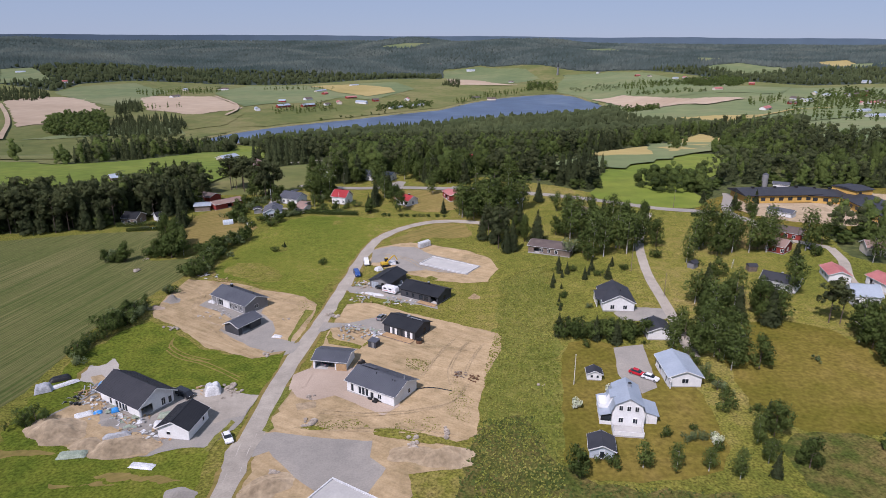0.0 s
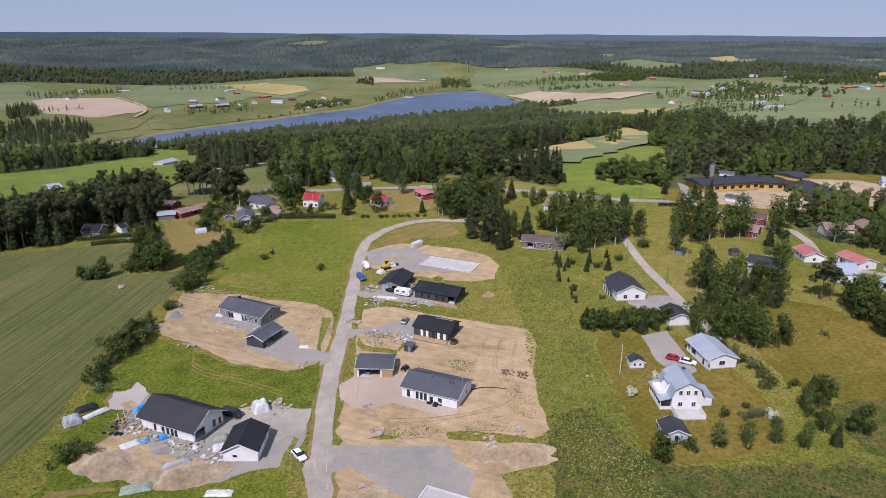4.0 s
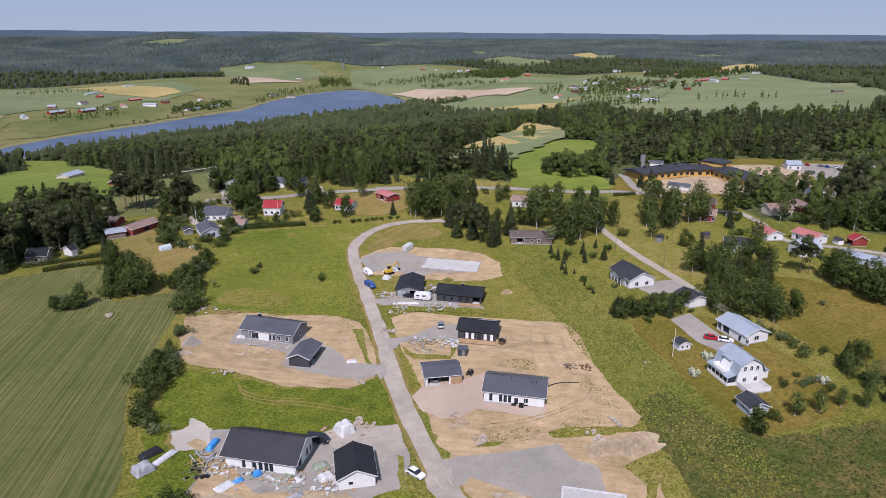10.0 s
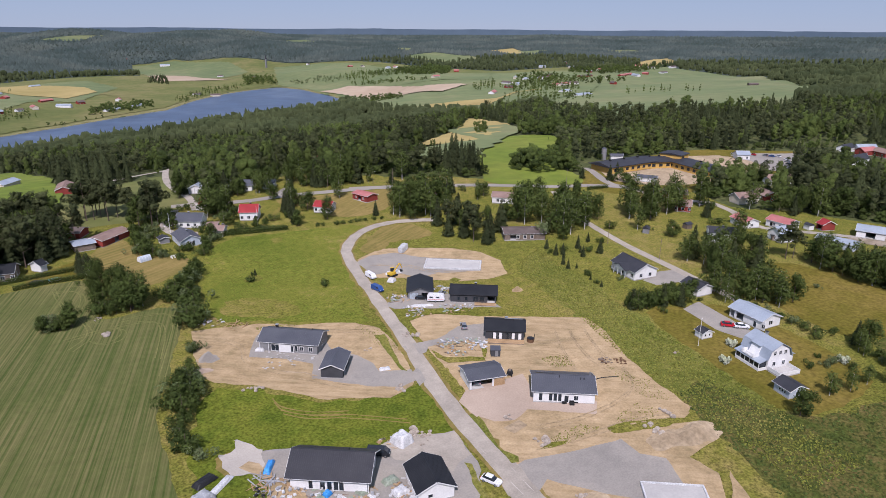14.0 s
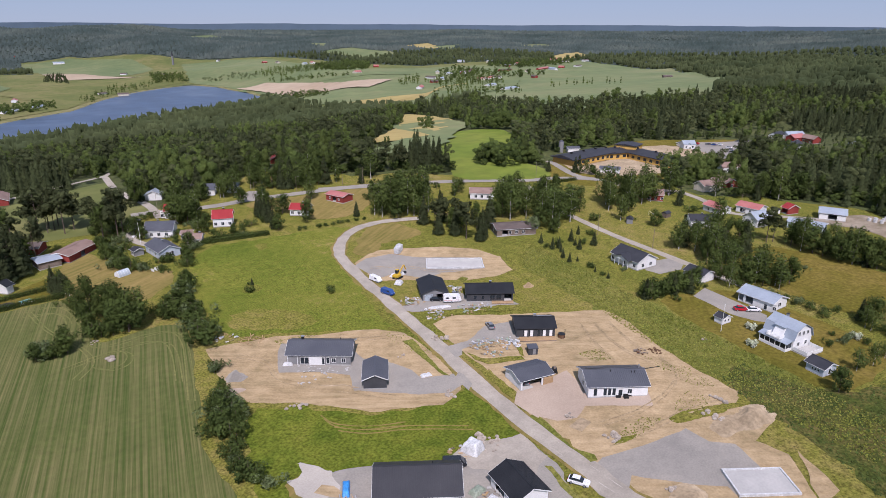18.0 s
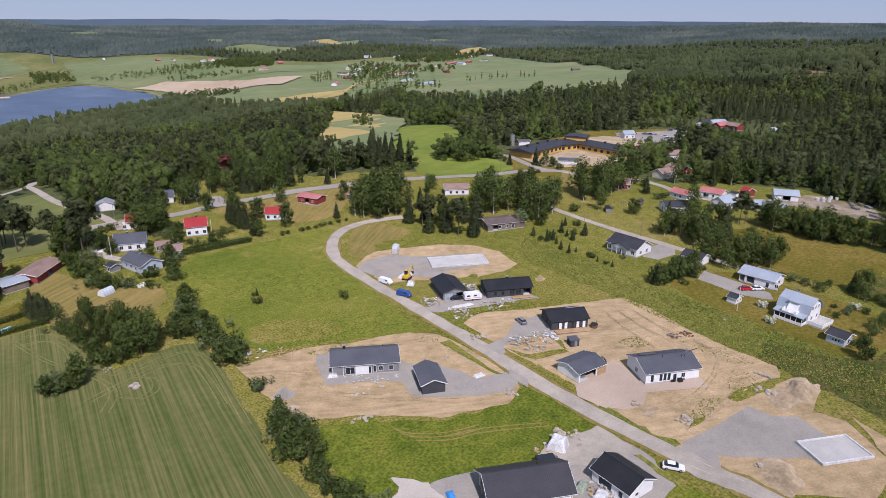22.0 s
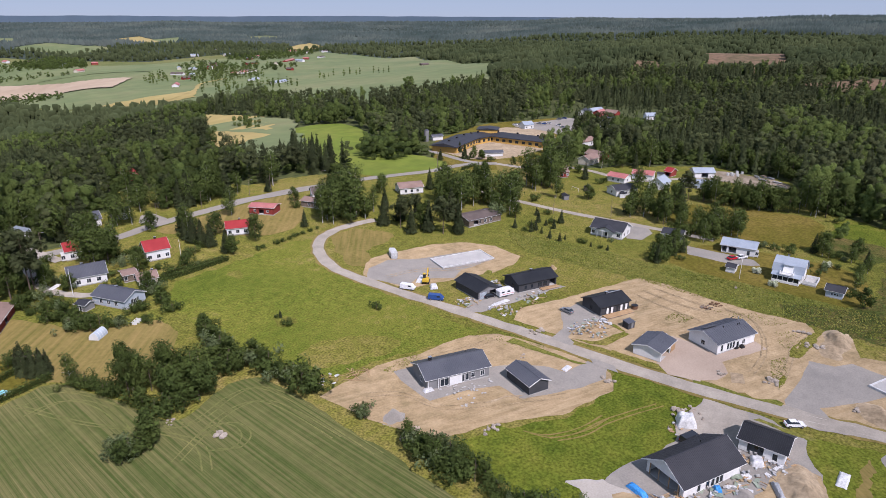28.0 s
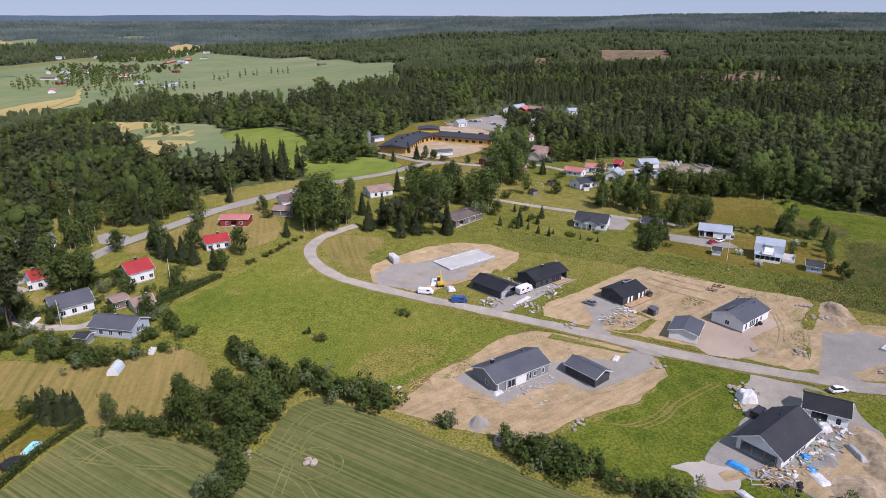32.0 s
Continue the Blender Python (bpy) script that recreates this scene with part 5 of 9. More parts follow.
house("hall", 176.6, 183.0, -62, 11.5, 10.0, 3.0, 4.8, W_, MAT["roof_zinc"], "pale metal-roofed farm hall", category="hall", gaps=(("F", 0, 3.5, 3.2, 0.2),))
house("hall", 150.5, 181.0, -74, 15.1, 8.0, 2.8, 3.8, MAT["paleboard"], MAT["roof_zinc"], "low pale workshop with a metal roof", category="hall", gaps=(("F", -4, 3.5, 2.8, 0.2),))
house("house", 138.0, 196.8, -9, 9.4, 8.6, 3.4, 6.2, W_, MAT["roof_zinc"], "white house with a pale metal roof", wins=BW)
house("house", 150.0, 268.7, -37, 12.6, 9.0, 2.9, 4.8, MAT["red_board"], MAT["roof_brown"], "red-brown house with a brown roof by the school", wins=BW)
house("house", 192.1, 246.9, -108, 12.6, 9.0, 2.9, 4.8, MAT["red_board"], MAT["roof_tan"], "red house with a tan roof among the trees", wins=BW)
house("house", 175.7, 246.5, -11, 12.9, 8.0, 3.2, 5.4, MAT["cream"], MAT["roof_tan"], "cream house with a tan roof among the trees", wins=SW)
house("house", 136.8, 249.9, -48, 8.0, 9.0, 3.0, 5.3, MAT["red_board"], MAT["roof_tan"], "brown-roofed house by the school lane", wins=BW)
# west end of the village
house("house", -147.8, 297.1, -6, 7.9, 9.6, 3.0, 5.3, MAT["oldwood"], MAT["roof_black"], "brown house with a black roof under tall trees", wins=BW)
house("shed", -137.7, 300.2, 43, 3.5, 6.0, 2.7, 4.3, W_, MAT["roof_black"], "white shed with a black roof on a lawn", category="shed", doors=(("R", 0, 1.2, 2.0, 0),))
house("barn", -114.0, 327.8, 48, 16.8, 9.0, 2.8, 4.0, MAT["red_board"], MAT["roof_tan"], "long barn with a tan roof", category="barn", gaps=(("F", 0, 2.4, 2.1, 0.2),))
house("barn", -128.9, 342.4, -25, 13.2, 9.0, 2.8, 4.2, MAT["red_board"], MAT["roof_brown"], "long red barn with a brown roof", category="barn", gaps=(("F", 0, 2.4, 2.1, 0.2),))
house("barn", -123.5, 321.7, 13, 8.5, 9.0, 2.8, 3.5, MAT["oldwood"], MAT["roof_zinc"], "low shed with a pale metal roof", category="barn")
house("house", -69.4, 397.3, 66, 6.9, 8.6, 3.0, 5.0, W_, MAT["roof_zinc"], "small white house with a pale roof at the wood's edge", wins=SW)
house("cottage", 17.7, 453.3, 64, 17.7, 8.6, 2.9, 5.0, MAT["red_board"], MAT["roof_red"], "cottage with a bright red roof deep in the wood", category="house", wins=SW)
house("house", -134.6, 447.3, 87, 18.7, 9.0, 3.0, 5.0, MAT["red_board"], MAT["roof_tan"], "red house with a tan roof at the edge of the fields", wins=SW)
house("barn", -170.2, 504.8, 60, 15.9, 10.0, 3.0, 4.6, MAT["cream"], MAT["roof_zinc"], "pale farm shed at the edge of the fields", category="barn")
house("barn", -202.1, 390.5, 38, 7.0, 10.0, 3.0, 4.6, MAT["oldwood"], MAT["roof_zinc"], "grey field barn in a pasture", category="barn")

# the school: one long yellow building in three wings
sch = thing("school_building", 0, 0, 0, "long yellow school with a dark felt roof in bent wings", "school")
SCHOOL = [(158.3, 334.9), (194.7, 338.5), (216.0, 333.5), (212.7, 287.0)]
sch.matrix_basis = Matrix.Identity(4)
for (x0, y0), (x1, y1), wide in zip(SCHOOL, SCHOOL[1:], (17, 17, 17)):
    CLEARED.append(((x0 + x1) / 2, (y0 + y1) / 2, 30))
    z0, L_, an = float(height(x0, y0)), math.hypot(x1 - x0, y1 - y0), math.degrees(math.atan2(y1 - y0, x1 - x0))
    hold = sch
    m_ = pose((x0 + x1) / 2, (y0 + y1) / 2, z0, 0, 0, an)
    wing = prism("wing_wall", [(-wide / 2, 0), (wide / 2, 0), (wide / 2, 4.2), (-wide / 2, 4.2)], L_ + 2, MAT["yellow_board"], hold)
    wing.data.transform(m_)
    rf = prism("wing_roof", [(-wide / 2 - 1, 4.0), (wide / 2 + 1, 4.0), (wide / 2 + 1, 4.4), (0, 6.2), (-wide / 2 - 1, 4.4)], L_ + 6, MAT["roof_dark"], hold)
    rf.data.transform(m_)
    for k in range(int(L_ / 5)):
        for s in (-1, 1):
            w_ = prism("window", [(s * wide / 2 - 0.06, 1.2), (s * wide / 2 + 0.06, 1.2), (s * wide / 2 + 0.06, 3.0), (s * wide / 2 - 0.06, 3.0)], 2.4, MAT["glass"], hold, (-L_ / 2 + 2.5 + 5 * k, 0, 0))
            w_.data.transform(m_)
    for k in range(3):
        v_ = prism("roof_vent", [(-0.6, 5.4), (0.6, 5.4), (0.6, 7.0), (-0.6, 7.0)], 1.2, MAT["black_metal"], hold, (-L_ / 3 + k * L_ / 3, 0, 0))
        v_.data.transform(m_)
hall = prism("raised_hall", [(-7, 0), (7, 0), (7, 2.6), (-7, 2.6)], 12, MAT["yellow_board"], sch)
hall.data.transform(pose(*SCHOOL[2], float(height(*SCHOOL[2])) + 5.0, 0, 0, 20))
hall_roof = prism("hall_roof", [(-7.6, 0), (7.6, 0), (7.6, 0.3), (0, 1.1), (-7.6, 0.3)], 13.2, MAT["roof_dark"], sch)
hall_roof.data.transform(pose(*SCHOOL[2], float(height(*SCHOOL[2])) + 7.6, 0, 0, 20))
house("pavilion", 164.9, 304.2, -50, 12.3, 6.0, 2.4, 3.6, MAT["white"], MAT["roof_grey"], "low white pavilion in the school yard", category="pavilion")
tower = thing("boiler_silo", 185.5, 365.8, 0, "grey round boiler silo behind the school", "silo")
tube("drum", 1.7, 1.7, 7.5, (0, 0, 0), MAT["grey_board"], tower, sides=16)
tube("cap", 1.75, 0.3, 0.9, (0, 0, 7.5), MAT["roof_grey"], tower, sides=16)
house("boiler_house", 193.5, 362.5, -30, 9.0, 5.0, 2.8, 4.0, MAT["white"], MAT["roof_grey"], "low white boiler house beside a silo", category="outbuilding")

# ---- farms and houses in the distance ----
def farm(x, y, angle, length, walls, roof, label, wide=8.0, eave=3.2, ridge=5.6, name="farmhouse"):
    h = house(name, x, y, angle, length, wide, eave, ridge, walls, roof, label, wins=(("F", -length / 4, 1.2, 1.3, 0.9), ("F", length / 4, 1.2, 1.3, 0.9)), full=False, category="house")
    return h


W2, R2, C2 = MAT["white"], MAT["red_board"], MAT["cream"]
farm(-324.5, 1327.1, 48, 29.5, R2, MAT["roof_zinc"], "long farm building with a pale metal roof by the lake", 11, 4, 7)
farm(-279.4, 1352.6, 50, 32.3, R2, MAT["roof_zinc"], "red farm barn beyond the lake", 11, 4, 7)
farm(-211.7, 1503.8, 42, 27.8, R2, MAT["roof_faded"], "red-roofed farmhouse beyond the lake", 9)
farm(-100.8, 1391.0, 56, 42.8, W2, MAT["roof_zinc"], "white lakeside farm building", 10)
farm(-58.4, 1438.5, 53, 38.6, C2, MAT["roof_zinc"], "pale lakeside farm building", 10)
farm(-315.8, 1693.7, 65, 44.8, C2, MAT["roof_zinc"], "far pale farmhouse on the slope", 9)
farm(-245.5, 1384.5, 47, 14.8, W2, MAT["roof_brown"], "white house beside the lake", 8)
farm(-1221.6, 1924.4, 26, 25.3, W2, MAT["roof_zinc"], "far white farmhouse on a slope", 12)
farm(-605.4, 1484.0, 78, 30.1, W2, MAT["roof_brown"], "far white farmhouse on a slope", 10)
farm(-259.2, 1919.9, 47, 29.3, W2, MAT["roof_zinc"], "far white barn in the hay field", 10)
farm(82.1, 1664.6, 43, 28.5, W2, MAT["roof_brown"], "white cottage on the far shore", 9)
farm(285.9, 2014.9, -11, 25.4, R2, MAT["roof_brown"], "red farmhouse near the bay", 10)
farm(819.5, 1313.9, 23, 57.6, R2, MAT["roof_brown"], "large red farm barn", 11, 4.5, 8)
farm(643.6, 1009.9, 22, 31.4, W2, MAT["roof_zinc"], "white house in the farm village", 10)
farm(605.6, 912.1, 8, 35.0, W2, MAT["roof_zinc"], "long white hall in the farm village", 12)
farm(959.8, 1345.4, 19, 54.8, R2, MAT["roof_brown"], "red farmhouse in the farm village", 10)
farm(1100.5, 1358.6, 29, 88.1, R2, MAT["roof_faded"], "red barn above the fields", 10)
farm(1282.0, 1406.1, 15, 35.6, W2, MAT["roof_brown"], "far white farmhouse above the fields", 10)
farm(908.1, 822.3, -30, 17.3, MAT["oldwood"], MAT["roof_brown"], "grey hay barn in the hill field", 10)
farm(770.0, 1319.8, 20, 31.0, W2, MAT["roof_zinc"], "white farmhouse among trees", 10)
farm(115.8, 2883.6, -2, 37.3, W2, MAT["roof_zinc"], "far farm on the slope", 14, 5, 9)
farm(368.6, 316.0, 7, 14.0, W2, MAT["roof_dark"], "white house in a forest glade")
farm(369.1, 301.6, -7, 13.9, R2, MAT["roof_faded"], "red house in a forest glade")
farm(380.5, 309.4, -24, 15.2, W2, MAT["roof_zinc"], "white house in the eastern wood")
farm(372.6, 291.9, -107, 12.7, R2, MAT["roof_tan"], "red house in the eastern wood")
farm(318.0, 278.9, 6, 25.9, W2, MAT["roof_dark"], "tall white house in the eastern wood", 8, 5, 8)
farm(370.4, 258.8, -53, 9.4, W2, MAT["roof_zinc"], "pale house in the eastern wood")
farm(277.3, 331.0, -30, 9.5, W2, MAT["roof_zinc"], "pale house behind the school")
farm(229.8, 268.1, -21, 15.3, W2, MAT["roof_tan"], "white house beside the school lane")
church = thing("church_tower", 418, 2453, 0, "far grey church tower with a pointed roof", "church")
tube("tower", 3.5, 3.2, 30, (0, 0, 0), MAT["grey_board"], church, sides=4)
tube("spire", 3.4, 0.2, 16, (0, 0, 30), MAT["roof_dark"], church, sides=4)

for i, (x_, y_) in enumerate([(603, 1138), (659, 1192), (725, 1145), (780, 1166), (1088, 1488), (1156, 1523), (983, 1289), (1106, 1325), (1199, 1388), (1360, 1535), (1131, 1620), (518, 1057), (864, 1132), (1065, 1676), (1355, 1582), (1431, 1519), (1189, 1730), (704, 1945), (736, 1890), (701, 1698), (605, 2084), (556, 2401)]):
    farm(x_, y_, 37 * i % 180, 16 + 5 * (i % 4), (R2, W2, C2, W2)[i % 4], (MAT["roof_brown"], MAT["roof_zinc"], MAT["roof_faded"])[i % 3], "small far farm building among trees and fields", 9 + i % 3, 4, 7)
for i, (x_, y_) in enumerate([(-342, 1394), (-298, 1444), (-225, 1414), (-179, 1432), (-153, 1477), (-86, 1537), (-649, 1668), (-572, 1715), (-287, 1595), (-362, 1272), (118, 1628), (-981, 1730), (-15, 3016), (233, 2295), (608, 1472), (799, 1306), (888, 1397), (750, 1150), (756, 1350), (660, 1233), (793, 1712), (665, 1913), (626, 2027)]):
    farm(x_, y_, 53 * i % 180, 15 + 4 * (i % 4), (R2, W2, C2, W2)[i % 4], (MAT["roof_zinc"], MAT["roof_brown"], MAT["roof_faded"])[i % 3], "small far farm building among trees and fields", 9 + i % 3, 4, 7)

# ---- far fields, then trees ----
FF = []


def field(name, ring, material, label, lift=1.0):
    """A far field; later ones lie over earlier ones."""
    if lift < 0.4:
        patch(name, ring, material, lift, label, 10.0, 1.5, 1, "field", 4.0)
    else:
        far_patch(name, ring, material, label, lift + 0.03 * len(FF))
    FF.append(ring)


field("farmland", [(-1360, 1762), (-1127, 1682), (-933, 1592), (-947, 1721), (-859, 1849), (-647, 1969), (-468, 2068), (-270, 2182), (-10, 2187), (-2, 2919), (162, 2995), (335, 2752), (464, 2563), (631, 2374), (827, 1894), (911, 1660), (1141, 1648), (701, 998), (601, 1051), (439, 933), (354, 918), (280, 1028), (351, 1334), (367, 1421), (363, 1541), (347, 1727), (312, 1829), (218, 1764), (136, 1682), (59, 1551), (-6, 1403), (-97, 1311), (-176, 1228), (-246, 1157), (-302, 1101), (-347, 1032), (-372, 932), (-409, 868), (-284, 506), (-283, 467), (-397, 497)], MAT["fargreen"], "broad green farmland beyond the lake", 0.5)
field("east_farmland", [(383, 1574), (558, 1530), (952, 1569), (1436, 1548), (1354, 1161), (758, 576), (659, 570), (635, 681), (482, 576), (433, 676), (443, 840), (337, 871), (351, 1291)], MAT["farcrop"], "open green farmland in the valley", 0.7)
field("river_pasture", [(-240.8, 306.5), (-207.3, 315.6), (-174.8, 331.0), (-148.0, 362.9), (-135.4, 394.5), (-135.7, 443.6), (-148, 533), (-243, 879), (-291, 909), (-227, 567), (-240, 497), (-261, 471), (-279, 460), (-371, 497)], MAT["hayfield"], "bright green riverside pasture")
field("north_pasture", [(-371, 497), (-309, 504), (-306, 546), (-414, 881), (-379, 952), (-340, 1069), (-401, 1011), (-489, 956), (-541, 902), (-580, 877), (-632, 854)], MAT["fargreen"], "green pasture across the river")
field("west_field", [(-587, 882), (-547, 942), (-467, 1110), (-401, 1011), (-492, 964), (-547, 912)], MAT["farcrop"], "green grain field by the river")
field("ploughed_field", [(-928, 1384), (-912, 1487), (-790, 1449), (-624, 1210), (-567, 1027), (-641, 1016), (-649, 988), (-782, 1182)], MAT["fartan"], "bare ploughed field")
field("grain_field", [(-921, 1559), (-925, 1678), (-839, 1804), (-683, 1646), (-643, 1399), (-637, 1285), (-713, 1347)], MAT["farcrop"], "pale green grain field")
field("stubble_field", [(-685, 1492), (-525, 1512), (-393, 1284), (-455, 1183), (-557, 1229)], MAT["fartan"], "pale stubble field")
field("dark_field", [(-469, 1192), (-375, 1222), (-372, 1111), (-412, 1039)], MAT["fargreen"], "deep green grass field")
field("sage_field", [(-555, 1599), (-577, 1959), (-313, 1981), (-148, 2027), (-78, 1803), (-160, 1491), (-239, 1502), (-271, 1397), (-360, 1371), (-399, 1305)], MAT["farcrop"], "sage green grain field")
field("hay_field", [(-398, 1942), (-278, 1969), (-149, 1831), (-123, 1681), (-180, 1548), (-262, 1655)], MAT["farhay"], "yellow cut hay field", 1.8)
field("shore_field", [(-348, 1096), (-368, 1196), (-258, 1329), (-187, 1309), (-117, 1424), (-60, 1550), (65, 1707), (235, 1903), (321, 1885), (222, 1796), (138, 1709), (61, 1581), (-7, 1425), (-98, 1328), (-178, 1245), (-249, 1172), (-305, 1113)], MAT["fargreen"], "green lakeside field")
field("bay_field", [(-121, 1653), (24, 1977), (295, 1988), (321, 1885), (232, 1882), (65, 1707), (-60, 1550)], MAT["fargreen"], "green field beside the bay")
field("church_field", [(-2, 2889), (161, 2967), (325, 2669), (345, 2401), (214, 2199), (8, 2169)], MAT["farcrop"], "pale grain field below the far village")
field("church_stubble", [(8, 2169), (125, 2288), (236, 2062), (24, 1955)], MAT["fartan"], "pale stubble field", 1.6)
field("valley_field", [(317, 1861), (443, 2443), (592, 2380), (666, 2159), (672, 1665), (815, 1556), (683, 1344), (518, 1460), (374, 1588), (361, 1528), (351, 1676)], MAT["farcrop"], "wide green valley fields")
field("valley_ploughed", [(360, 1616), (438, 1627), (570, 1245), (450, 1127), (413, 1218), (391, 1494)], MAT["fartan"], "pale ploughed valley field", 1.8)
field("valley_grain", [(366, 1396), (440, 1101), (666, 1266), (691, 1213), (459, 976), (363, 943), (297, 1025)], MAT["farcrop"], "sage green grain field")
field("glade_hay", [(296, 752), (290, 700), (269, 614), (214, 540), (159, 487), (118, 475), (100, 477), (122, 514), (196, 600)], MAT["farhay"], "yellow hay strip in a glade", 0.8)
field("glade_grass", [(200, 640), (236, 622), (262, 606), (242, 545), (180, 480), (133, 429), (115, 412), (92, 415), (69, 418), (82, 440), (118, 475), (159, 487)], MAT["farcrop"], "green strip in a glade", 0.8)
field("road_field", [(125, 499), (209, 498), (224, 461), (173.6, 400.3), (141.9, 365.8), (134.0, 313.1), (101.0, 316.3), (76.6, 338), (88, 360), (88, 374), (111, 420)], MAT["hayfield"], "bright green hay field by the road", 0.22)
field("hill_field", [(378, 712), (470, 820), (870, 1112), (1207, 1318), (1187, 1031), (767, 600), (728, 594), (557, 501), (503, 515), (457, 517), (411, 536), (360, 522), (335, 538), (358, 620)], MAT["farcrop"], "smooth green hill field")
field("village_field", [(292, 998), (405, 1022), (466, 993), (705, 1209), (834, 1143), (688, 984), (520, 876), (380, 765), (327, 772), (327, 873)], MAT["farcrop"], "green field below the farm village")
field("track_hay", [(335, 983), (459, 946), (539, 1028), (407, 877), (346, 889)], MAT["farhay"], "tan dusty strip along a farm track", 1.8)
field("far_glade", [(908, 2103), (1078, 2149), (1060, 2030), (929, 1996)], MAT["farcrop"], "far pale glade")
field("far_glade", [(1212, 2174), (1361, 2209), (1278, 1979), (1170, 2029)], MAT["farcrop"], "far pale glade")
field("far_glade", [(847, 2209), (1005, 2276), (1081, 2085), (918, 1991)], MAT["farcrop"], "far pale glade")
field("far_glade", [(1392, 2608), (1582, 2636), (1366, 2152), (1178, 2072)], MAT["farhay"], "far pale glade")
field("far_glade", [(-1339, 2012), (-1255, 2042), (-1030, 1738), (-1127, 1682)], MAT["farcrop"], "far pale glade")
field("far_glade", [(-372, 3718), (-209, 3777), (-62, 3764), (-185, 3619)], MAT["farcrop"], "far pale glade on the ridge")
field("far_glade", [(1397, 1654), (1806, 1916), (1572, 1634), (1390, 1571)], MAT["farhay"], "far pale glade on the ridge")
field("far_glade", [(747, 3798), (930, 3768), (931, 3553), (716, 3417)], MAT["farcrop"], "far pale glade on the ridge")
field("far_glade", [(897, 2454), (1251, 2833), (1229, 2619), (907, 2315)], MAT["farcrop"], "far pale glade on the ridge")
field("far_glade", [(1457, 2405), (1599, 2418), (1496, 2162), (1231, 2011)], MAT["farcrop"], "far pale glade on the ridge")
field("far_glade", [(1820, 2332), (2013, 2351), (2000, 2221), (1841, 2240)], MAT["farcrop"], "far pale glade on the ridge")
field("felled_plot", [(630, 163), (690, 92), (661, 57), (607, 115)], MAT["clearcut"], "narrow felled strip in the forest")
field("felled_plot", [(609, 13), (651, -42), (621, -47), (584, -4)], MAT["clearcut"], "narrow felled strip in the forest")
field("felled_plot", [(790, 283), (745, 250), (735, 215), (760, 188), (880, 190), (1044, 211), (1150, 240), (1150, 285), (1010, 325), (880, 305)], MAT["clearcut"], "reddish brown clear-felled slope")
field("felled_plot", [(665, 356), (680, 335), (735, 330), (810, 350), (840, 365), (835, 395), (762, 385)], MAT["clearcut"], "reddish brown clear-felled slope")
field("back_field", [(-155.5, 416.4), (-139.7, 425.6), (-116.6, 446.2), (-85.9, 471.3), (-80.8, 467.7), (-81.5, 422.0), (-77.8, 399.0), (-75.8, 378.3), (-81.9, 362.9), (-100.0, 351.9), (-123.7, 352.0), (-149.3, 355.7)], MAT["fargreen"], "green grain field behind the village", 0.18)

# ---- trees: crowns of many small leaf sprays ----
rng = np.random.default_rng(7)


def sprays(centres, normals, size, droop=0.0, flat=0.6):
    """Leaf sprays: a bent quad at each centre, facing roughly along its normal."""
    n = len(centres)
    nrm = normals + rng.normal(0, flat, (n, 3))
    nrm /= np.linalg.norm(nrm, axis=1, keepdims=True) + 1e-9
    side = np.cross(nrm, rng.normal(0, 1, (n, 3)))
    side /= np.linalg.norm(side, axis=1, keepdims=True) + 1e-9
    up = np.cross(nrm, side)
    s = (size * rng.uniform(0.6, 1.35, n))[:, None]
    k = rng.uniform(0.5, 0.95, n)[:, None]
    v = np.stack([centres - side * s * k, centres + up * s * 0.9, centres + side * s * k + nrm * s * 0.25, centres - up * s * 0.9], 1)
    v[:, 3, 2] -= droop * s[:, 0]
    i = np.arange(n)[:, None] * 4
    tris = np.concatenate([i + [0, 3, 1], i + [1, 3, 2]])
    soft_ = normals / (np.linalg.norm(normals, axis=1, keepdims=True) + 1e-9) * 0.75 + nrm * 0.25
    return v.reshape(-1, 3), tris, np.repeat(soft_, 4, 0)


def clump_points(clumps, n, hollow=0.55):
    """Points on and in a set of clumps (x, y, z, radius, flatness), and the ways out of them."""
    c = np.array(clumps, float)
    w = c[:, 3] ** 2
    pick = rng.choice(len(c), n, p=w / w.sum())
    d = rng.normal(0, 1, (n, 3))
    d /= np.linalg.norm(d, axis=1, keepdims=True)
    r = c[pick, 3] * rng.uniform(hollow, 1.08, n)
    p = c[pick, :3] + d * r[:, None] * np.stack([np.ones(n), np.ones(n), c[pick, 4]], 1)
    return p, d, pick


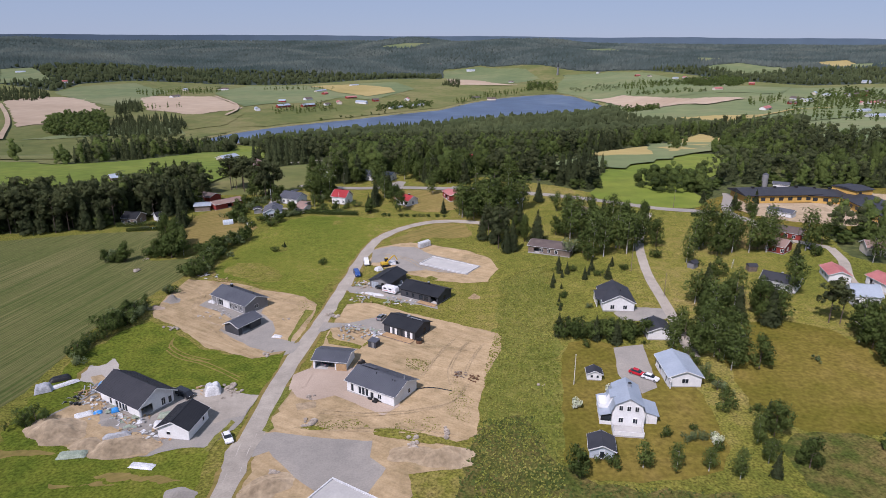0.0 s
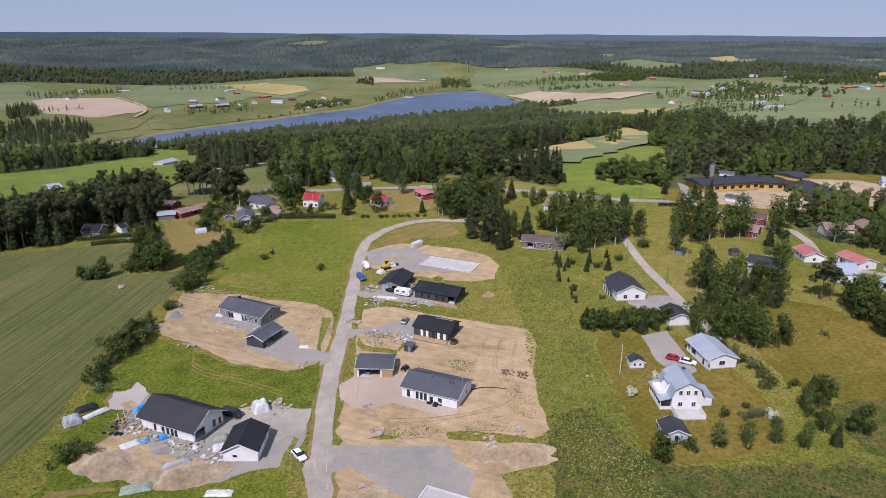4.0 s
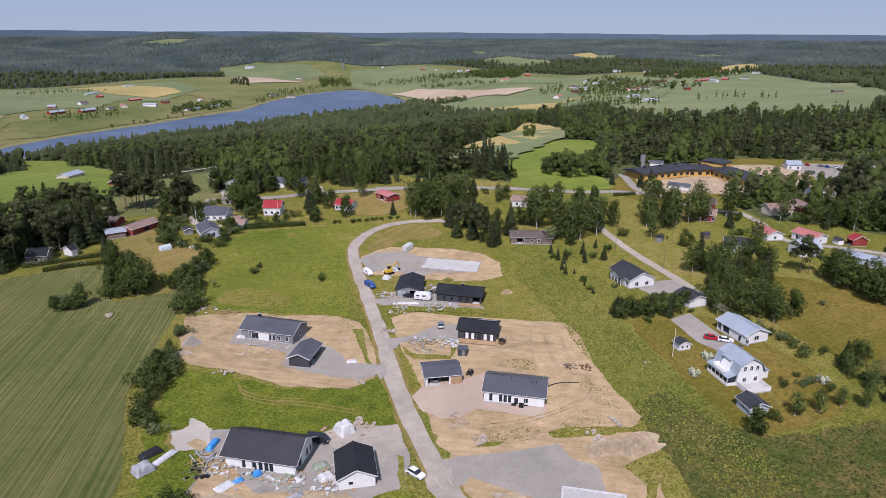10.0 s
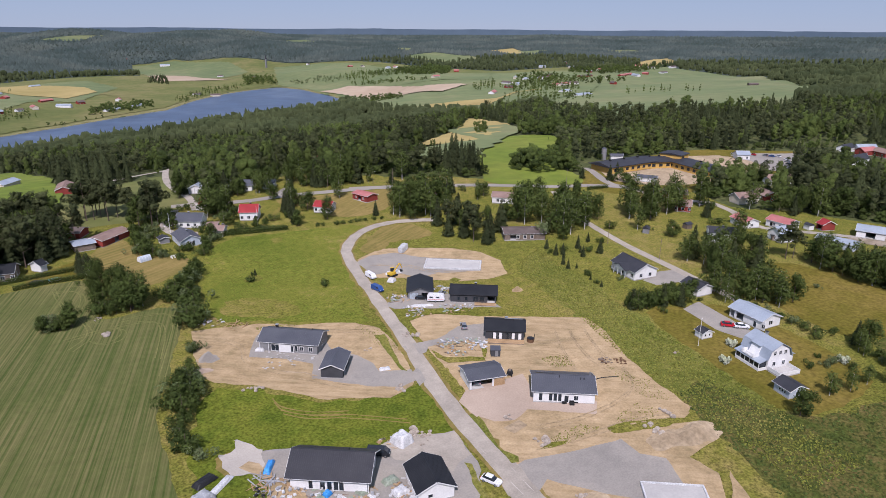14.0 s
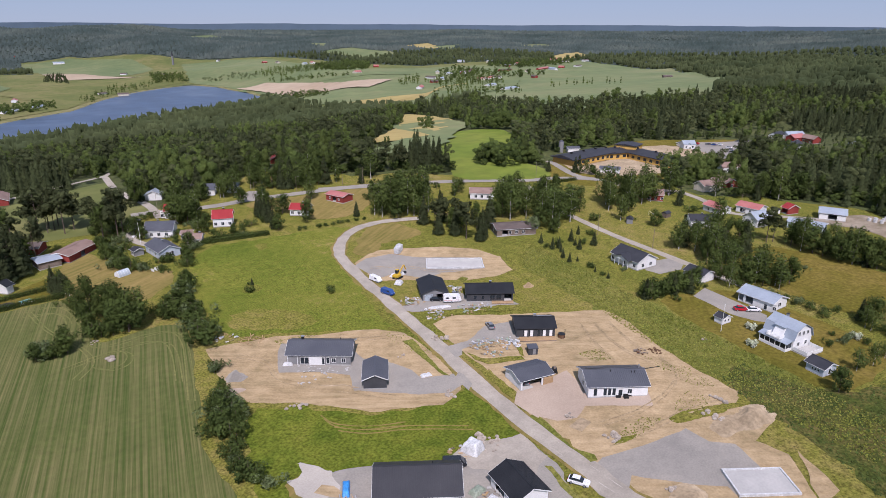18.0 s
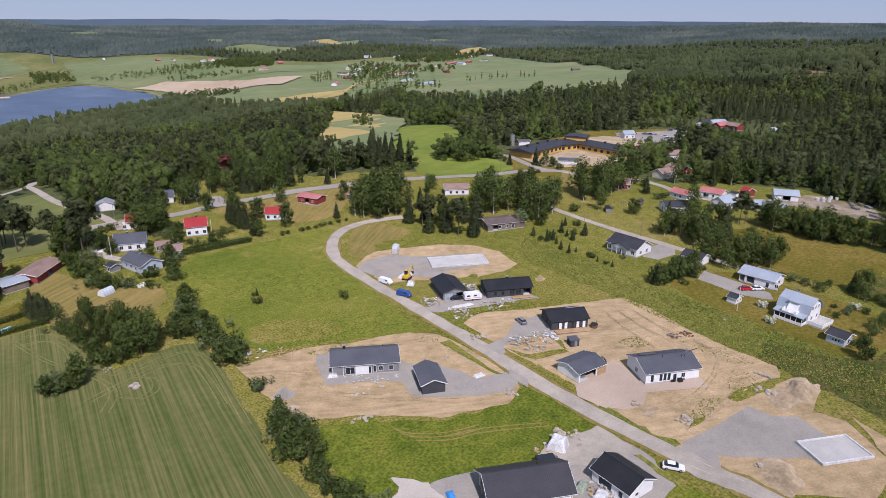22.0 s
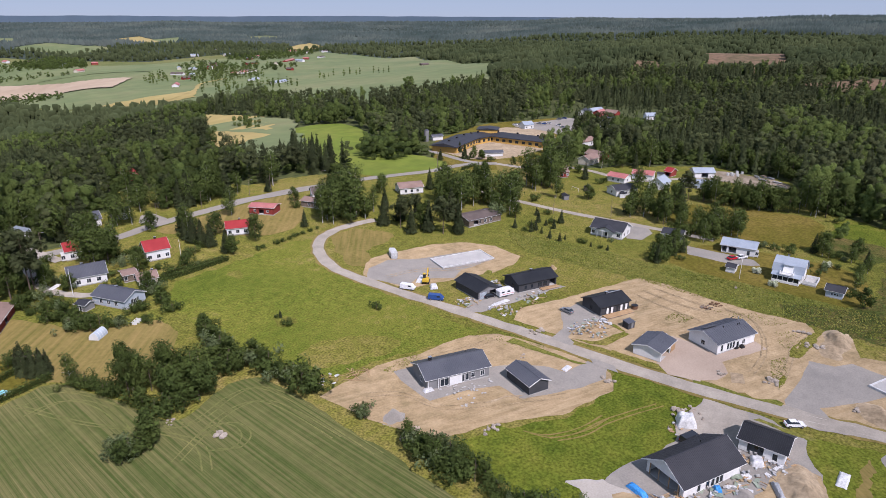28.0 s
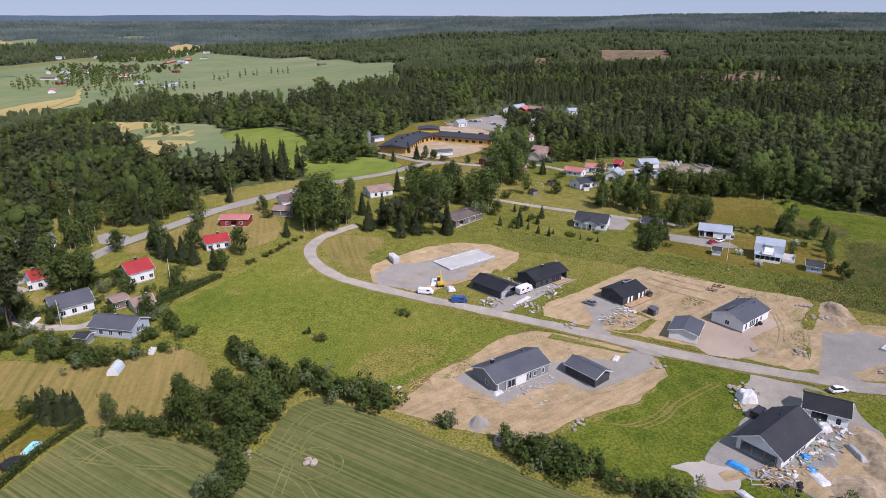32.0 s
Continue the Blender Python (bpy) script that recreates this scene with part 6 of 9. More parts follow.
def crown(kind, n, high, size):
    """Sprays for one crown of the given kind and height."""
    if kind == "spruce":
        lev = np.sqrt(rng.uniform(0.0, 1, n))
        z = high * (0.06 + 0.94 * (1 - lev))
        whorl = 0.75 + 0.35 * np.abs(np.sin(z * 2.6))
        rad = (0.02 + lev) * high * 0.215 * whorl * rng.uniform(0.45, 1.1, n)
        a = rng.uniform(0, 2 * np.pi, n)
        p = np.stack([np.cos(a) * rad, np.sin(a) * rad, z], 1)
        d = np.stack([np.cos(a) * 0.8, np.sin(a) * 0.8, np.full(n, 0.75)], 1)
        v, t, q = sprays(p, d, np.full(n, size), 0.5, 0.3)
        return v, t, np.repeat(rng.uniform(0.2, 0.8, n), 4), q
    if kind == "birch":
        clumps = [(rng.normal(0, high * 0.07), rng.normal(0, high * 0.07), high * f, high * (0.06 + 0.13 * math.sin(math.pi * min(1, (f - 0.12) * 1.08)) ** 0.8), 1.3) for f in np.linspace(0.26, 0.93, 15)]
    elif kind == "pine":
        clumps = [(rng.normal(0, high * 0.11), rng.normal(0, high * 0.11), high * f, high * rng.uniform(0.08, 0.13), 0.7) for f in np.linspace(0.5, 0.95, 13)]
    elif kind == "bush":
        clumps = [(rng.normal(0, high * 0.32), rng.normal(0, high * 0.32), high * rng.uniform(0.25, 0.68), high * rng.uniform(0.2, 0.33), 1.0) for _ in range(9)]
    else:
        clumps = [(high * 0.27 * math.cos(a) * q, high * 0.27 * math.sin(a) * q, high * f, high * rng.uniform(0.11, 0.19), 0.9)
                  for f, a, q in zip(np.linspace(0.24, 0.88, 20), rng.uniform(0, 6.28, 20), np.concatenate([rng.uniform(0.5, 1.0, 13), rng.uniform(0, 0.5, 7)]))]
    p, d, pick = clump_points(clumps, n)
    v, t, q = sprays(p, d + np.array([0, 0, 0.35]), np.full(n, size), 0.35 if kind == "birch" else 0.1)
    shade = rng.uniform(0.15, 0.85, len(clumps))[pick] * 0.6 + rng.uniform(0, 0.4, n)
    return v, t, np.repeat(shade, 4), q


def trunk_mesh(kind, high):
    """A tapered trunk with limbs."""
    bm = bmesh.new()
    lean = random.uniform(-0.02, 0.02)

    def limb(a, b, r0, r1, sides):
        way = Vector(b) - Vector(a)
        m = Matrix.Translation(a) @ way.to_track_quat("Z", "Y").to_matrix().to_4x4() @ Matrix.Translation((0, 0, way.length / 2))
        bmesh.ops.create_cone(bm, cap_ends=False, segments=sides, radius1=r0, radius2=r1, depth=way.length, matrix=m)

    r = high * (0.013 if kind in ("birch", "pine", "spruce") else 0.018)
    limb((0, 0, -0.3), (lean * high, 0, high * 0.5), r, r * 0.65, 8)
    limb((lean * high, 0, high * 0.5), (lean * high, lean * high, high * 0.94), r * 0.65, r * 0.12, 7)
    for k in range(7):
        f = random.uniform(0.3, 0.75)
        a = k * 2.4
        q = high * random.uniform(0.1, 0.2)
        limb((lean * high, 0, high * f), (math.cos(a) * q, math.sin(a) * q, high * (f + 0.12)), r * 0.35, r * 0.08, 5)
    me = bpy.data.meshes.new("trunk")
    bm.to_mesh(me)
    bm.free()
    me.materials.append(MAT["birchbark" if kind == "birch" else "bark"])
    return me


KINDS = {"tall": ("broad", 16.0, 3600, 0.44, "tall broad deciduous tree with a dense uneven crown"), "spruce": ("spruce", 12.0, 760, 0.6, "dark green spruce with drooping layered branches"), "birch": ("birch", 13.0, 950, 0.46, "slender birch with light green hanging leaves"),
         "pine": ("pine", 14.0, 700, 0.62, "tall pine with a bare lower trunk"), "broad": ("broad", 10.0, 1500, 0.4, "broad deciduous tree with a dense rounded crown"),
         "willow": ("willow", 8.0, 800, 0.42, "grey-green willow with a loose crown"), "bush": ("broad", 3.4, 640, 0.25, "dense green bush of leafy shoots"), "greybush": ("willow", 3.4, 560, 0.25, "loose grey-green willow bush")}
STOCK = {}
for kind, (mat_key, high, n, size, label) in KINDS.items():
    STOCK[kind] = []
    for _ in range(3):
        base_kind = {"greybush": "bush", "willow": "broad", "tall": "broad"}.get(kind, kind)
        v, t, s, q = crown(base_kind, n, high, size)
        STOCK[kind].append((trunk_mesh(kind, high), quick_mesh("crown", v, t, MAT[mat_key], s, q), high, label))


def tree(kind, x, y, high, group=""):
    """A tree or bush of its own, high metres tall."""
    if any(math.hypot(x - c[0], y - c[1]) < (c[2] - 3) * 0.8 for c in CLEARED if c[2] < 30):
        return None
    trunk, leaf, h, label = STOCK[kind][random.randrange(3)]
    bushy = kind in ("bush", "greybush")
    ob = new("bush" if bushy else kind + "_tree" if kind in ("spruce", "birch", "pine", "willow") else "tree")
    s = high / h
    w = s * random.uniform(0.85, 1.15) * (0.72 if kind == "tall" else 1.0)
    ob.matrix_basis = pose(x, y, float(height(x, y)), 0, 0, random.uniform(0, 360)) @ Matrix.Diagonal((w, w, s, 1))
    tagged(ob, label, "bush" if bushy else "tree", group)
    part("trunk", trunk, ob)
    part("crown", leaf, ob)
    return ob


def trees(spec, pts, group="", jitter=0.0):
    """spec: kinds with heights, taken in turn."""
    for i, (x, y) in enumerate(pts):
        kind, high = spec[i % len(spec)]
        tree(kind, x + random.uniform(-jitter, jitter), y + random.uniform(-jitter, jitter), high * random.uniform(0.85, 1.15), group)


def row(spec, line, gap, group="", jitter=0.6):
    trees(spec, spread(line, gap, 0.0, False), group, jitter)


def grove(spec, ring, gap, group=""):
    """Trees filling a ring of plan points."""
    xs, ys = [p[0] for p in ring], [p[1] for p in ring]
    y = min(ys)
    pts = []
    while y < max(ys):
        x = min(xs) + random.uniform(0, gap)
        while x < max(xs):
            q = (x + random.uniform(-0.35, 0.35) * gap, y + random.uniform(-0.35, 0.35) * gap)
            if inside([q[0]], [q[1]], ring)[0] and all(math.hypot(q[0] - c[0], q[1] - c[1]) > c[2] - 2 for c in CLEARED):
                pts.append(q)
            x += gap
        y += gap
    random.shuffle(pts)
    trees(spec, pts, group)


B, BR, S, P, WL, BU, GB, TL = "birch", "broad", "spruce", "pine", "willow", "bush", "greybush", "tall"
# hedge along the grain field and round the west plot
FIELD_HEDGE = [(BR, 6.2), (BU, 5.4), (BR, 5.6), (GB, 5.0), (BU, 5.8)]
trees(FIELD_HEDGE, [(-90.4, 242.3), (-91.9, 238.0), (-92.5, 234.4), (-93.0, 230.8), (-93.5, 226.9), (-93.1, 223.6), (-91.2, 240.2), (-92.4, 236.2), (-92.9, 232.6), (-91.0, 232.0), (-91.6, 228.6), (-91.4, 225.0)], "hedge by the field", 0.5)
trees([(BR, 7.2), (BU, 6.0), (BR, 6.4), (GB, 5.6)], [(-85.8, 271.2), (-87.8, 266.4), (-89.9, 261.6), (-92.0, 257.0), (-92.8, 252.3), (-97.6, 247.8), (-94.7, 247.1), (-92.3, 245.6), (-90.3, 246.8), (-97.7, 250.4), (-95.5, 255.6), (-88.6, 263.8), (-91.0, 254.6), (-94.6, 250.6), (-87.0, 268.6)], "hedge by the field", 0.6)
trees(FIELD_HEDGE, [(-97.1, 193.6), (-98.8, 190.5), (-99.4, 187.8), (-100.3, 184.7), (-101.1, 181.7), (-100.9, 178.9), (-100.6, 176.1), (-99.6, 174.2), (-98.0, 192.0), (-99.1, 189.0), (-100.0, 186.2), (-100.8, 183.2), (-101.0, 180.3), (-97.2, 187.5), (-98.2, 183.5), (-98.6, 179.5)], "hedge by the field", 0.5)
trees([(BU, 3.8), (GB, 3.2), (BU, 4.4)], [(-102.7, 169.8), (-102.9, 167.2), (-101.5, 162.1), (-100.4, 159.6), (-99.4, 157.1), (-102.2, 165.0), (-101.0, 171.2)], "hedge by the field", 0.5)
trees([(GB, 3.8), (BU, 3.0)], [(-95.4, 206.8), (-94.6, 208.4)], "hedge by the field")
trees([(BU, 3.6)], [(-94.2, 129.4), (-95.6, 127.6)])
trees([(S, 2.6), (BU, 1.6)], [(-67.0, 259.6), (-68.0, 260.6)], "young tree in the meadow")
# grove at the head of the field
trees([(TL, 13.5), (TL, 15.5), (BR, 10)], [(-116.8, 259.8), (-110.6, 253.0), (-109.0, 244.8)], "grove in the field")
trees([(BU, 4.2), (BU, 5.0), (BR, 5.5)], [(-118.2, 263.3), (-117.9, 256.0), (-118.4, 251.8), (-118.1, 248.6), (-116.2, 245.6), (-112.9, 245.0), (-115.2, 249.4)], "grove in the field", 0.3)
trees([(BU, 3.6), (BU, 4.4)], [(-120.0, 274.2), (-119.1, 270.2), (-118.6, 266.7), (-119.6, 272.2), (-118.4, 264.9)], "grove in the field", 0.4)
trees([(GB, 5.5), (GB, 5), (BR, 7.5), (BU, 5)], [(-131.2, 243.0), (-129.9, 240.4), (-125.6, 240.4), (-127.6, 239.6)], "bushes in the field", 0.3)
trees([(S, 9), (S, 9.5), (S, 8.5), (S, 8.5), (BR, 7), (S, 8), (S, 7.5), (S, 8)], [(-124.0, 291.4), (-123.4, 288.4), (-121.8, 286.9), (-123.7, 294.1), (-121.9, 291.8), (-120.8, 289.4), (-121.3, 293.4), (-120.3, 287.3)], "spruces by the lawn")
trees([(B, 9), (BU, 4), (BU, 3)], [(-120.5, 277.3), (-124.3, 298.4), (-122.4, 298.2)])
# village gardens
def hedge(line, wide, high, label="clipped dark green garden hedge"):
    """A clipped hedge: a leafy band along a line."""
    pts = spread(line, 0.5, 0.0, False)
    mid_x, mid_y = pts[len(pts) // 2]
    h = thing("hedge", mid_x, mid_y, 0, label, "hedge", "garden hedges")
    p = np.repeat(np.array(pts), 16, 0)
    n = len(p)
    u = rng.uniform(-1, 1, n)
    face = rng.integers(0, 3, n)
    off = np.where(face == 0, -1.0, np.where(face == 1, 1.0, u)) * wide / 2
    way = np.array(pts[-1]) - np.array(pts[0])
    nx_, ny_ = np.array([-way[1], way[0]]) / np.hypot(*way)
    z = np.where(face == 2, high, rng.uniform(0.1, 1, n) * high)
    c = np.stack([p[:, 0] + nx_ * off - mid_x + rng.normal(0, 0.12, n), p[:, 1] + ny_ * off - mid_y + rng.normal(0, 0.12, n), z + rng.normal(0, 0.08, n)], 1)
    d = np.stack([nx_ * off, ny_ * off, np.where(face == 2, 1.5, 0.3)], 1)
    v, t, _ = sprays(c, d, np.full(n, 0.26), 0.0, 0.5)
    part("foliage", quick_mesh("foliage", v, t, MAT["broad"], np.repeat(rng.uniform(0, 1, n), 4)), h)
    (x0, y0), (x1, y1) = line[0], line[-1]
    box("core", (math.hypot(x1 - x0, y1 - y0), wide * 0.6, high * 0.8), ((x0 + x1) / 2 - mid_x, (y0 + y1) / 2 - mid_y, 0), MAT["broad"], h, turn=(0, 0, math.degrees(math.atan2(y1 - y0, x1 - x0))))


for pts in ([(-72.6, 313.8), (-59.2, 311.1), (-42.2, 309.1)], [(-62.4, 346.2), (-51.0, 343.5)], [(-35.0, 346.1), (-38.6, 326.5)], [(-144.3, 281.4), (-132.7, 283.9), (-121.7, 283.7)], [(-152.3, 288.7), (-141.3, 291.0), (-124.9, 294.0)], [(-79.1, 306.1), (-64.1, 315.4), (-43.0, 310.9)], [(119.7, 301.1), (132.4, 299.9)]):
    for a, b in zip(pts, pts[1:]):
        hedge([a, b], 1.5, 2.0)
trees([(S, 10), (S, 11), (S, 10), (S, 9), (S, 10), (BR, 9), (BR, 10)], [(-36.2, 340.5), (-36.4, 335.2), (-36.2, 330.3), (-36.0, 325.5), (-37.6, 315.5), (-36.6, 312.8), (-21.8, 316.3)], "garden trees")
trees([(S, 7), (BR, 6), (BR, 8), (BU, 4), (BU, 4)], [(0.1, 310.3), (-49.9, 335.4), (-61.1, 335.4), (-80.1, 296.5), (-80.8, 290.8)], "garden trees")
trees([(BR, 6), (BU, 4), (GB, 5), (BU, 5), (BU, 4), (BU, 3.5)], [(-101.2, 306.2), (-100.7, 300.9), (-103.8, 305.2), (-98.6, 299.3), (-95.9, 296.3), (-99.4, 314.1)], "garden trees")
trees([(BU, 3), (GB, 4), (BU, 3), (BU, 3.4), (BU, 2.5), (GB, 3)], [(-94.2, 341.8), (-96.8, 334.1), (-98.6, 325.3), (-101.6, 333.3), (-104.0, 323.9), (-104.5, 315.2), (-84.3, 352.1), (-86.6, 342.1), (-83.8, 339.9), (-83.1, 332.7), (-95.2, 325.2), (-94.1, 331.8), (-96.8, 320.2), (-74.1, 309.2), (-65.3, 314.0), (-61.0, 314.5), (-54.4, 315.8), (-52.3, 313.0), (-72.0, 331.2), (-66.5, 334.6), (-86.3, 301.7), (-89.5, 291.9)], "garden bushes", 1.0)
trees([(B, 16), (BR, 15), (B, 17), (BR, 13), (B, 15), (BR, 12), (BR, 14)], [(-69.0, 355.6), (-71.6, 347.7), (-71.6, 342.9), (-67.1, 343.5), (-61.3, 345.9), (-62.2, 350.8), (-64.6, 354.2)], "trees between the houses", 1.0)
trees([(BR, 8), (BU, 5), (S, 9), (BR, 7)], [(-20.2, 394.4), (-16.5, 392.1), (-12.6, 406.5), (-53.7, 396.2), (-21.4, 422.3), (-13.4, 378.3)], "trees between the houses", 1.0)
trees([(BU, 2)], [(-26.8, 306.7), (-20.7, 305.9), (-14.3, 305.1), (-7.0, 304.6), (0.1, 303.7), (-29.8, 307.0), (-17.5, 305.5), (-10.9, 304.7), (-3.0, 304.5)], "young trees by the meadow")
# trees in the middle of the village
trees([(B, 18), (B, 17), (TL, 16), (B, 19), (BR, 13)], [(7.4, 307.7), (11.4, 307.5), (16.2, 306.6), (22.2, 307.2), (31.7, 310.4), (40.0, 314.5), (20.5, 316.5), (28.0, 317.4), (9.5, 302.6), (14.8, 297.5), (20.7, 300.2), (13.2, 310.6), (25.0, 312.0), (34.0, 316.0)], "tall birches by the road", 0.6)
trees([(S, 14), (P, 14), (S, 13), (TL, 12)], [(20.0, 283.1), (20.3, 275.9), (17.7, 268.2), (24.1, 268.1), (22.3, 262.5), (22.7, 256.1), (25.8, 251.4), (30.8, 268.9), (39.5, 262.0), (25.3, 274.2), (28.3, 252.8), (35.3, 265.7), (27.5, 280.5), (31.5, 275.0)], "dark trees by the sand plot", 0.8)
trees([(B, 15), (TL, 14), (B, 16), (BR, 11), (B, 17)], [(61.7, 280.9), (52.8, 268.9), (54.9, 265.0), (56.4, 248.5), (59.2, 243.3), (74.0, 246.3), (67.1, 279.7), (68.0, 270.7), (68.6, 261.8), (71.3, 255.0), (81.9, 256.7), (88.4, 254.9), (78.4, 287.4), (82.4, 279.5), (64.9, 243.8), (78.0, 251.2), (86.7, 270.6), (65.1, 256.0), (50.5, 273.0), (58.5, 274.0), (74.5, 264.0), (79.5, 270.5), (62.0, 263.5), (72.5, 278.0)], "birches by the lane", 0.8)
trees([(GB, 7), (BR, 8)], [(53.5, 247.9), (57.0, 239.5)], "trees beside the bungalow")
trees([(B, 16), (TL, 14), (B, 17), (B, 15)], [(105.2, 252.5), (112.5, 250.8), (112.4, 246.2), (123.0, 247.6), (131.1, 248.2), (140.1, 249.3), (147.2, 249.1), (101.6, 249.7), (117.5, 247.4), (128.0, 251.5), (109.0, 257.0), (120.0, 255.0), (135.0, 254.5)], "birches by the school lane", 0.8)
trees([(BU, 5), (BR, 8), (BU, 4), (BU, 3)], [(84.5, 242.2), (100.6, 221.2), (130.6, 225.6), (97.6, 233.5)], "trees on the lawns")
trees([(S, 13), (B, 12), (TL, 12), (B, 13), (BR, 9)], [(87.5, 197.6), (85.8, 191.6), (82.9, 185.2), (83.6, 180.9), (85.8, 175.7), (99.6, 179.1), (102.0, 192.5), (98.4, 186.3), (93.6, 190.9), (95.1, 197.2), (91.5, 183.0), (103.2, 181.0), (97.6, 181.1), (83.4, 196.2), (89.5, 187.5)], "trees behind the villas", 0.8)
trees([(P, 13), (P, 12)], [(118.2, 180.6), (121.0, 179.5)], "pines by the farm")
trees([(TL, 12), (B, 13), (S, 12), (B, 11)], [(125.1, 173.1), (126.5, 168.9), (126.8, 163.4), (127.8, 160.0), (124.3, 153.0), (123.2, 149.1), (122.0, 145.3), (124.7, 142.7), (123.9, 137.2), (124.5, 128.3), (128.5, 154.5), (126.5, 133.0)], "trees by the farm", 0.8)
trees([(B, 10), (TL, 9), (B, 11), (BR, 7)], [(74.5, 168.0), (73.5, 163.8), (75.4, 160.3), (74.6, 156.3), (76.0, 152.2), (80.5, 166.0), (81.8, 162.3), (81.3, 157.3), (78.9, 173.3), (79.1, 181.9), (70.0, 172.5)], "trees by the lane", 0.7)
trees([(BR, 6.0), (BU, 5.6), (BR, 5.6), (BU, 6.0)], [(36.8, 173.6), (41.0, 173.0), (45.0, 173.4), (48.6, 173.6), (52.6, 173.8), (57.0, 173.4), (62.2, 172.2), (66.0, 171.6), (34.4, 174.4), (35.7, 172.6), (38.7, 171.5), (43.0, 171.8), (46.7, 172.1), (50.5, 172.4), (54.7, 172.6), (51.2, 168.4), (59.0, 171.8), (64.0, 170.5), (67.5, 169.5), (70.3, 169.7), (60.6, 173.7)], "villa hedge", 0.4)
trees([(BU, 3.4), (GB, 3.2), (BU, 3)], [(68.4, 146.2), (68.4, 141.5), (68.3, 137.9), (66.2, 133.1), (56.7, 120.9), (67.5, 159.0), (67.9, 154.3), (68.1, 150.3)], "garden bushes", 0.5)
trees([(B, 7), (S, 7), (B, 6), (BU, 3.5)], [(69.7, 122.5), (72.5, 124.9), (69.2, 119.7), (70.8, 116.4), (68.0, 113.0), (67.0, 108.5)], "trees by the paddock", 0.5)
trees([(S, 4.6), (BU, 2.6), (S, 5.4), (S, 3.8)], [(44.9, 234.0), (43.1, 229.5), (43.2, 225.8), (43.7, 221.5), (64.3, 232.8), (67.9, 229.4), (51.5, 219.7), (39.5, 216.5), (38.9, 211.6), (58.4, 222.7), (60.5, 219.5), (53.6, 224.1), (46.3, 225.3), (48.5, 229.0), (56.0, 228.0)], "young spruces", 0.5)
trees([(BU, 2.0), (S, 2.4)], [(40.6, 203.2), (39.1, 199.7), (39.0, 195.6), (38.3, 192.8), (42.0, 205.1), (41.9, 211.1)], "young bushes", 0.3)
trees([(S, 8), (B, 9), (BR, 6)], [(163.1, 326.9), (150.5, 309.7), (152.4, 305.5), (134.4, 324.1)], "trees before the school", 0.5)
trees([(TL, 14), (S, 15), (BR, 11), (B, 16)], [(-10.1, 379.6), (-7.5, 373.6), (-2.1, 371.5), (4.6, 372.2), (9.0, 371.0), (-4.0, 377.5), (1.5, 377.0), (37.2, 364.7), (-18.5, 393.0), (-58.0, 379.5), (-52.0, 377.0), (-64.0, 381.5)], "trees at the wood's edge", 0.6)
trees([(BR, 10), (B, 13), (BR, 11), (TL, 12)], [(122.9, 172.8), (119.9, 167.1), (120.7, 163.4), (120.4, 159.6), (119.4, 153.3), (120.2, 148.7), (120.9, 144.5), (122.4, 141.0), (124, 156.5), (124, 147)], "trees below the farm yard", 0.6)
trees([(BR, 12), (BR, 14), (B, 15), (BR, 13)], [(198.0, 157.6), (198.7, 152.5), (194.4, 146.8), (189.9, 140.8), (204.5, 163.8), (207.3, 171.7), (209.3, 177.5), (202, 149), (196, 139)], "leafy trees behind the farm yard", 1.0)
trees([(B, 15), (BR, 13), (S, 16), (BR, 12)], [(121.9, 126.3), (123.1, 123.0), (138.0, 120.9), (128.8, 116.8), (137.2, 130.7), (158.5, 123.9), (165.2, 130.2), (177.1, 122.7), (131, 125), (146, 126), (152, 131)], "trees beside the farm", 0.8)
trees([(B, 11), (BR, 10), (B, 12)], [(64.3, 162.7), (71.0, 161.0), (77.0, 157.8), (78.8, 154.6), (84.4, 153.0)], "trees behind the carport", 0.6)
trees([(BR, 9), (BR, 7)], [(73.7, 122.6), (75.0, 111.0)], "trees by the meadow", 0.4)
trees([(BR, 15), (TL, 16), (B, 17)], [(175.4, 225.8), (180.6, 219.9), (186.7, 213.8), (196.6, 208.4), (202.9, 202.0), (190, 220), (199, 213)], "tall leafy trees behind the farm", 1.0)
trees([(BR, 11), (BR, 9), (B, 12), (BR, 10)], [(-113.4, 262.6), (-112.4, 258.2), (-110.0, 255.1), (-110.6, 251.3), (-108.6, 247.0), (-111.2, 247.8), (-105.7, 247.6), (-108.9, 251.7)], "clump at the field corner", 0.5)
trees([(BR, 6), (BU, 4.5)], [(-132.5, 239.0), (-128.6, 239.6), (-126.0, 240.6), (-130.6, 240.0)], "bushes in the grain field", 0.4)
trees([(S, 7), (S, 9), (S, 8), (S, 6)], [(34.3, 173.3), (44.5, 170.1), (49.9, 168.0), (37.4, 175.6)], "villa spruces")
trees([(BR, 7), (BU, 4), (B, 7), (B, 6.5), (B, 6), (B, 6.5)], [(27.4, 109.7), (35.6, 111.9), (41.4, 111.9), (47.8, 110.7), (54.4, 110.6), (59.7, 108.1)], "garden fruit trees")
trees([(BU, 3)], [(-69.7, 253.9), (-47.9, 238.1), (-134.6, 356.9)], "meadow bushes")
grove([(S, 18), (P, 19), (S, 16)], [(-201.1, 272.2), (-182.3, 274.3), (-157.7, 285.3), (-129.5, 314.1), (-135.1, 328.9), (-167.2, 315.4), (-198.6, 301.3), (-218.9, 298.7)], 5.0, "dark spruce wood")
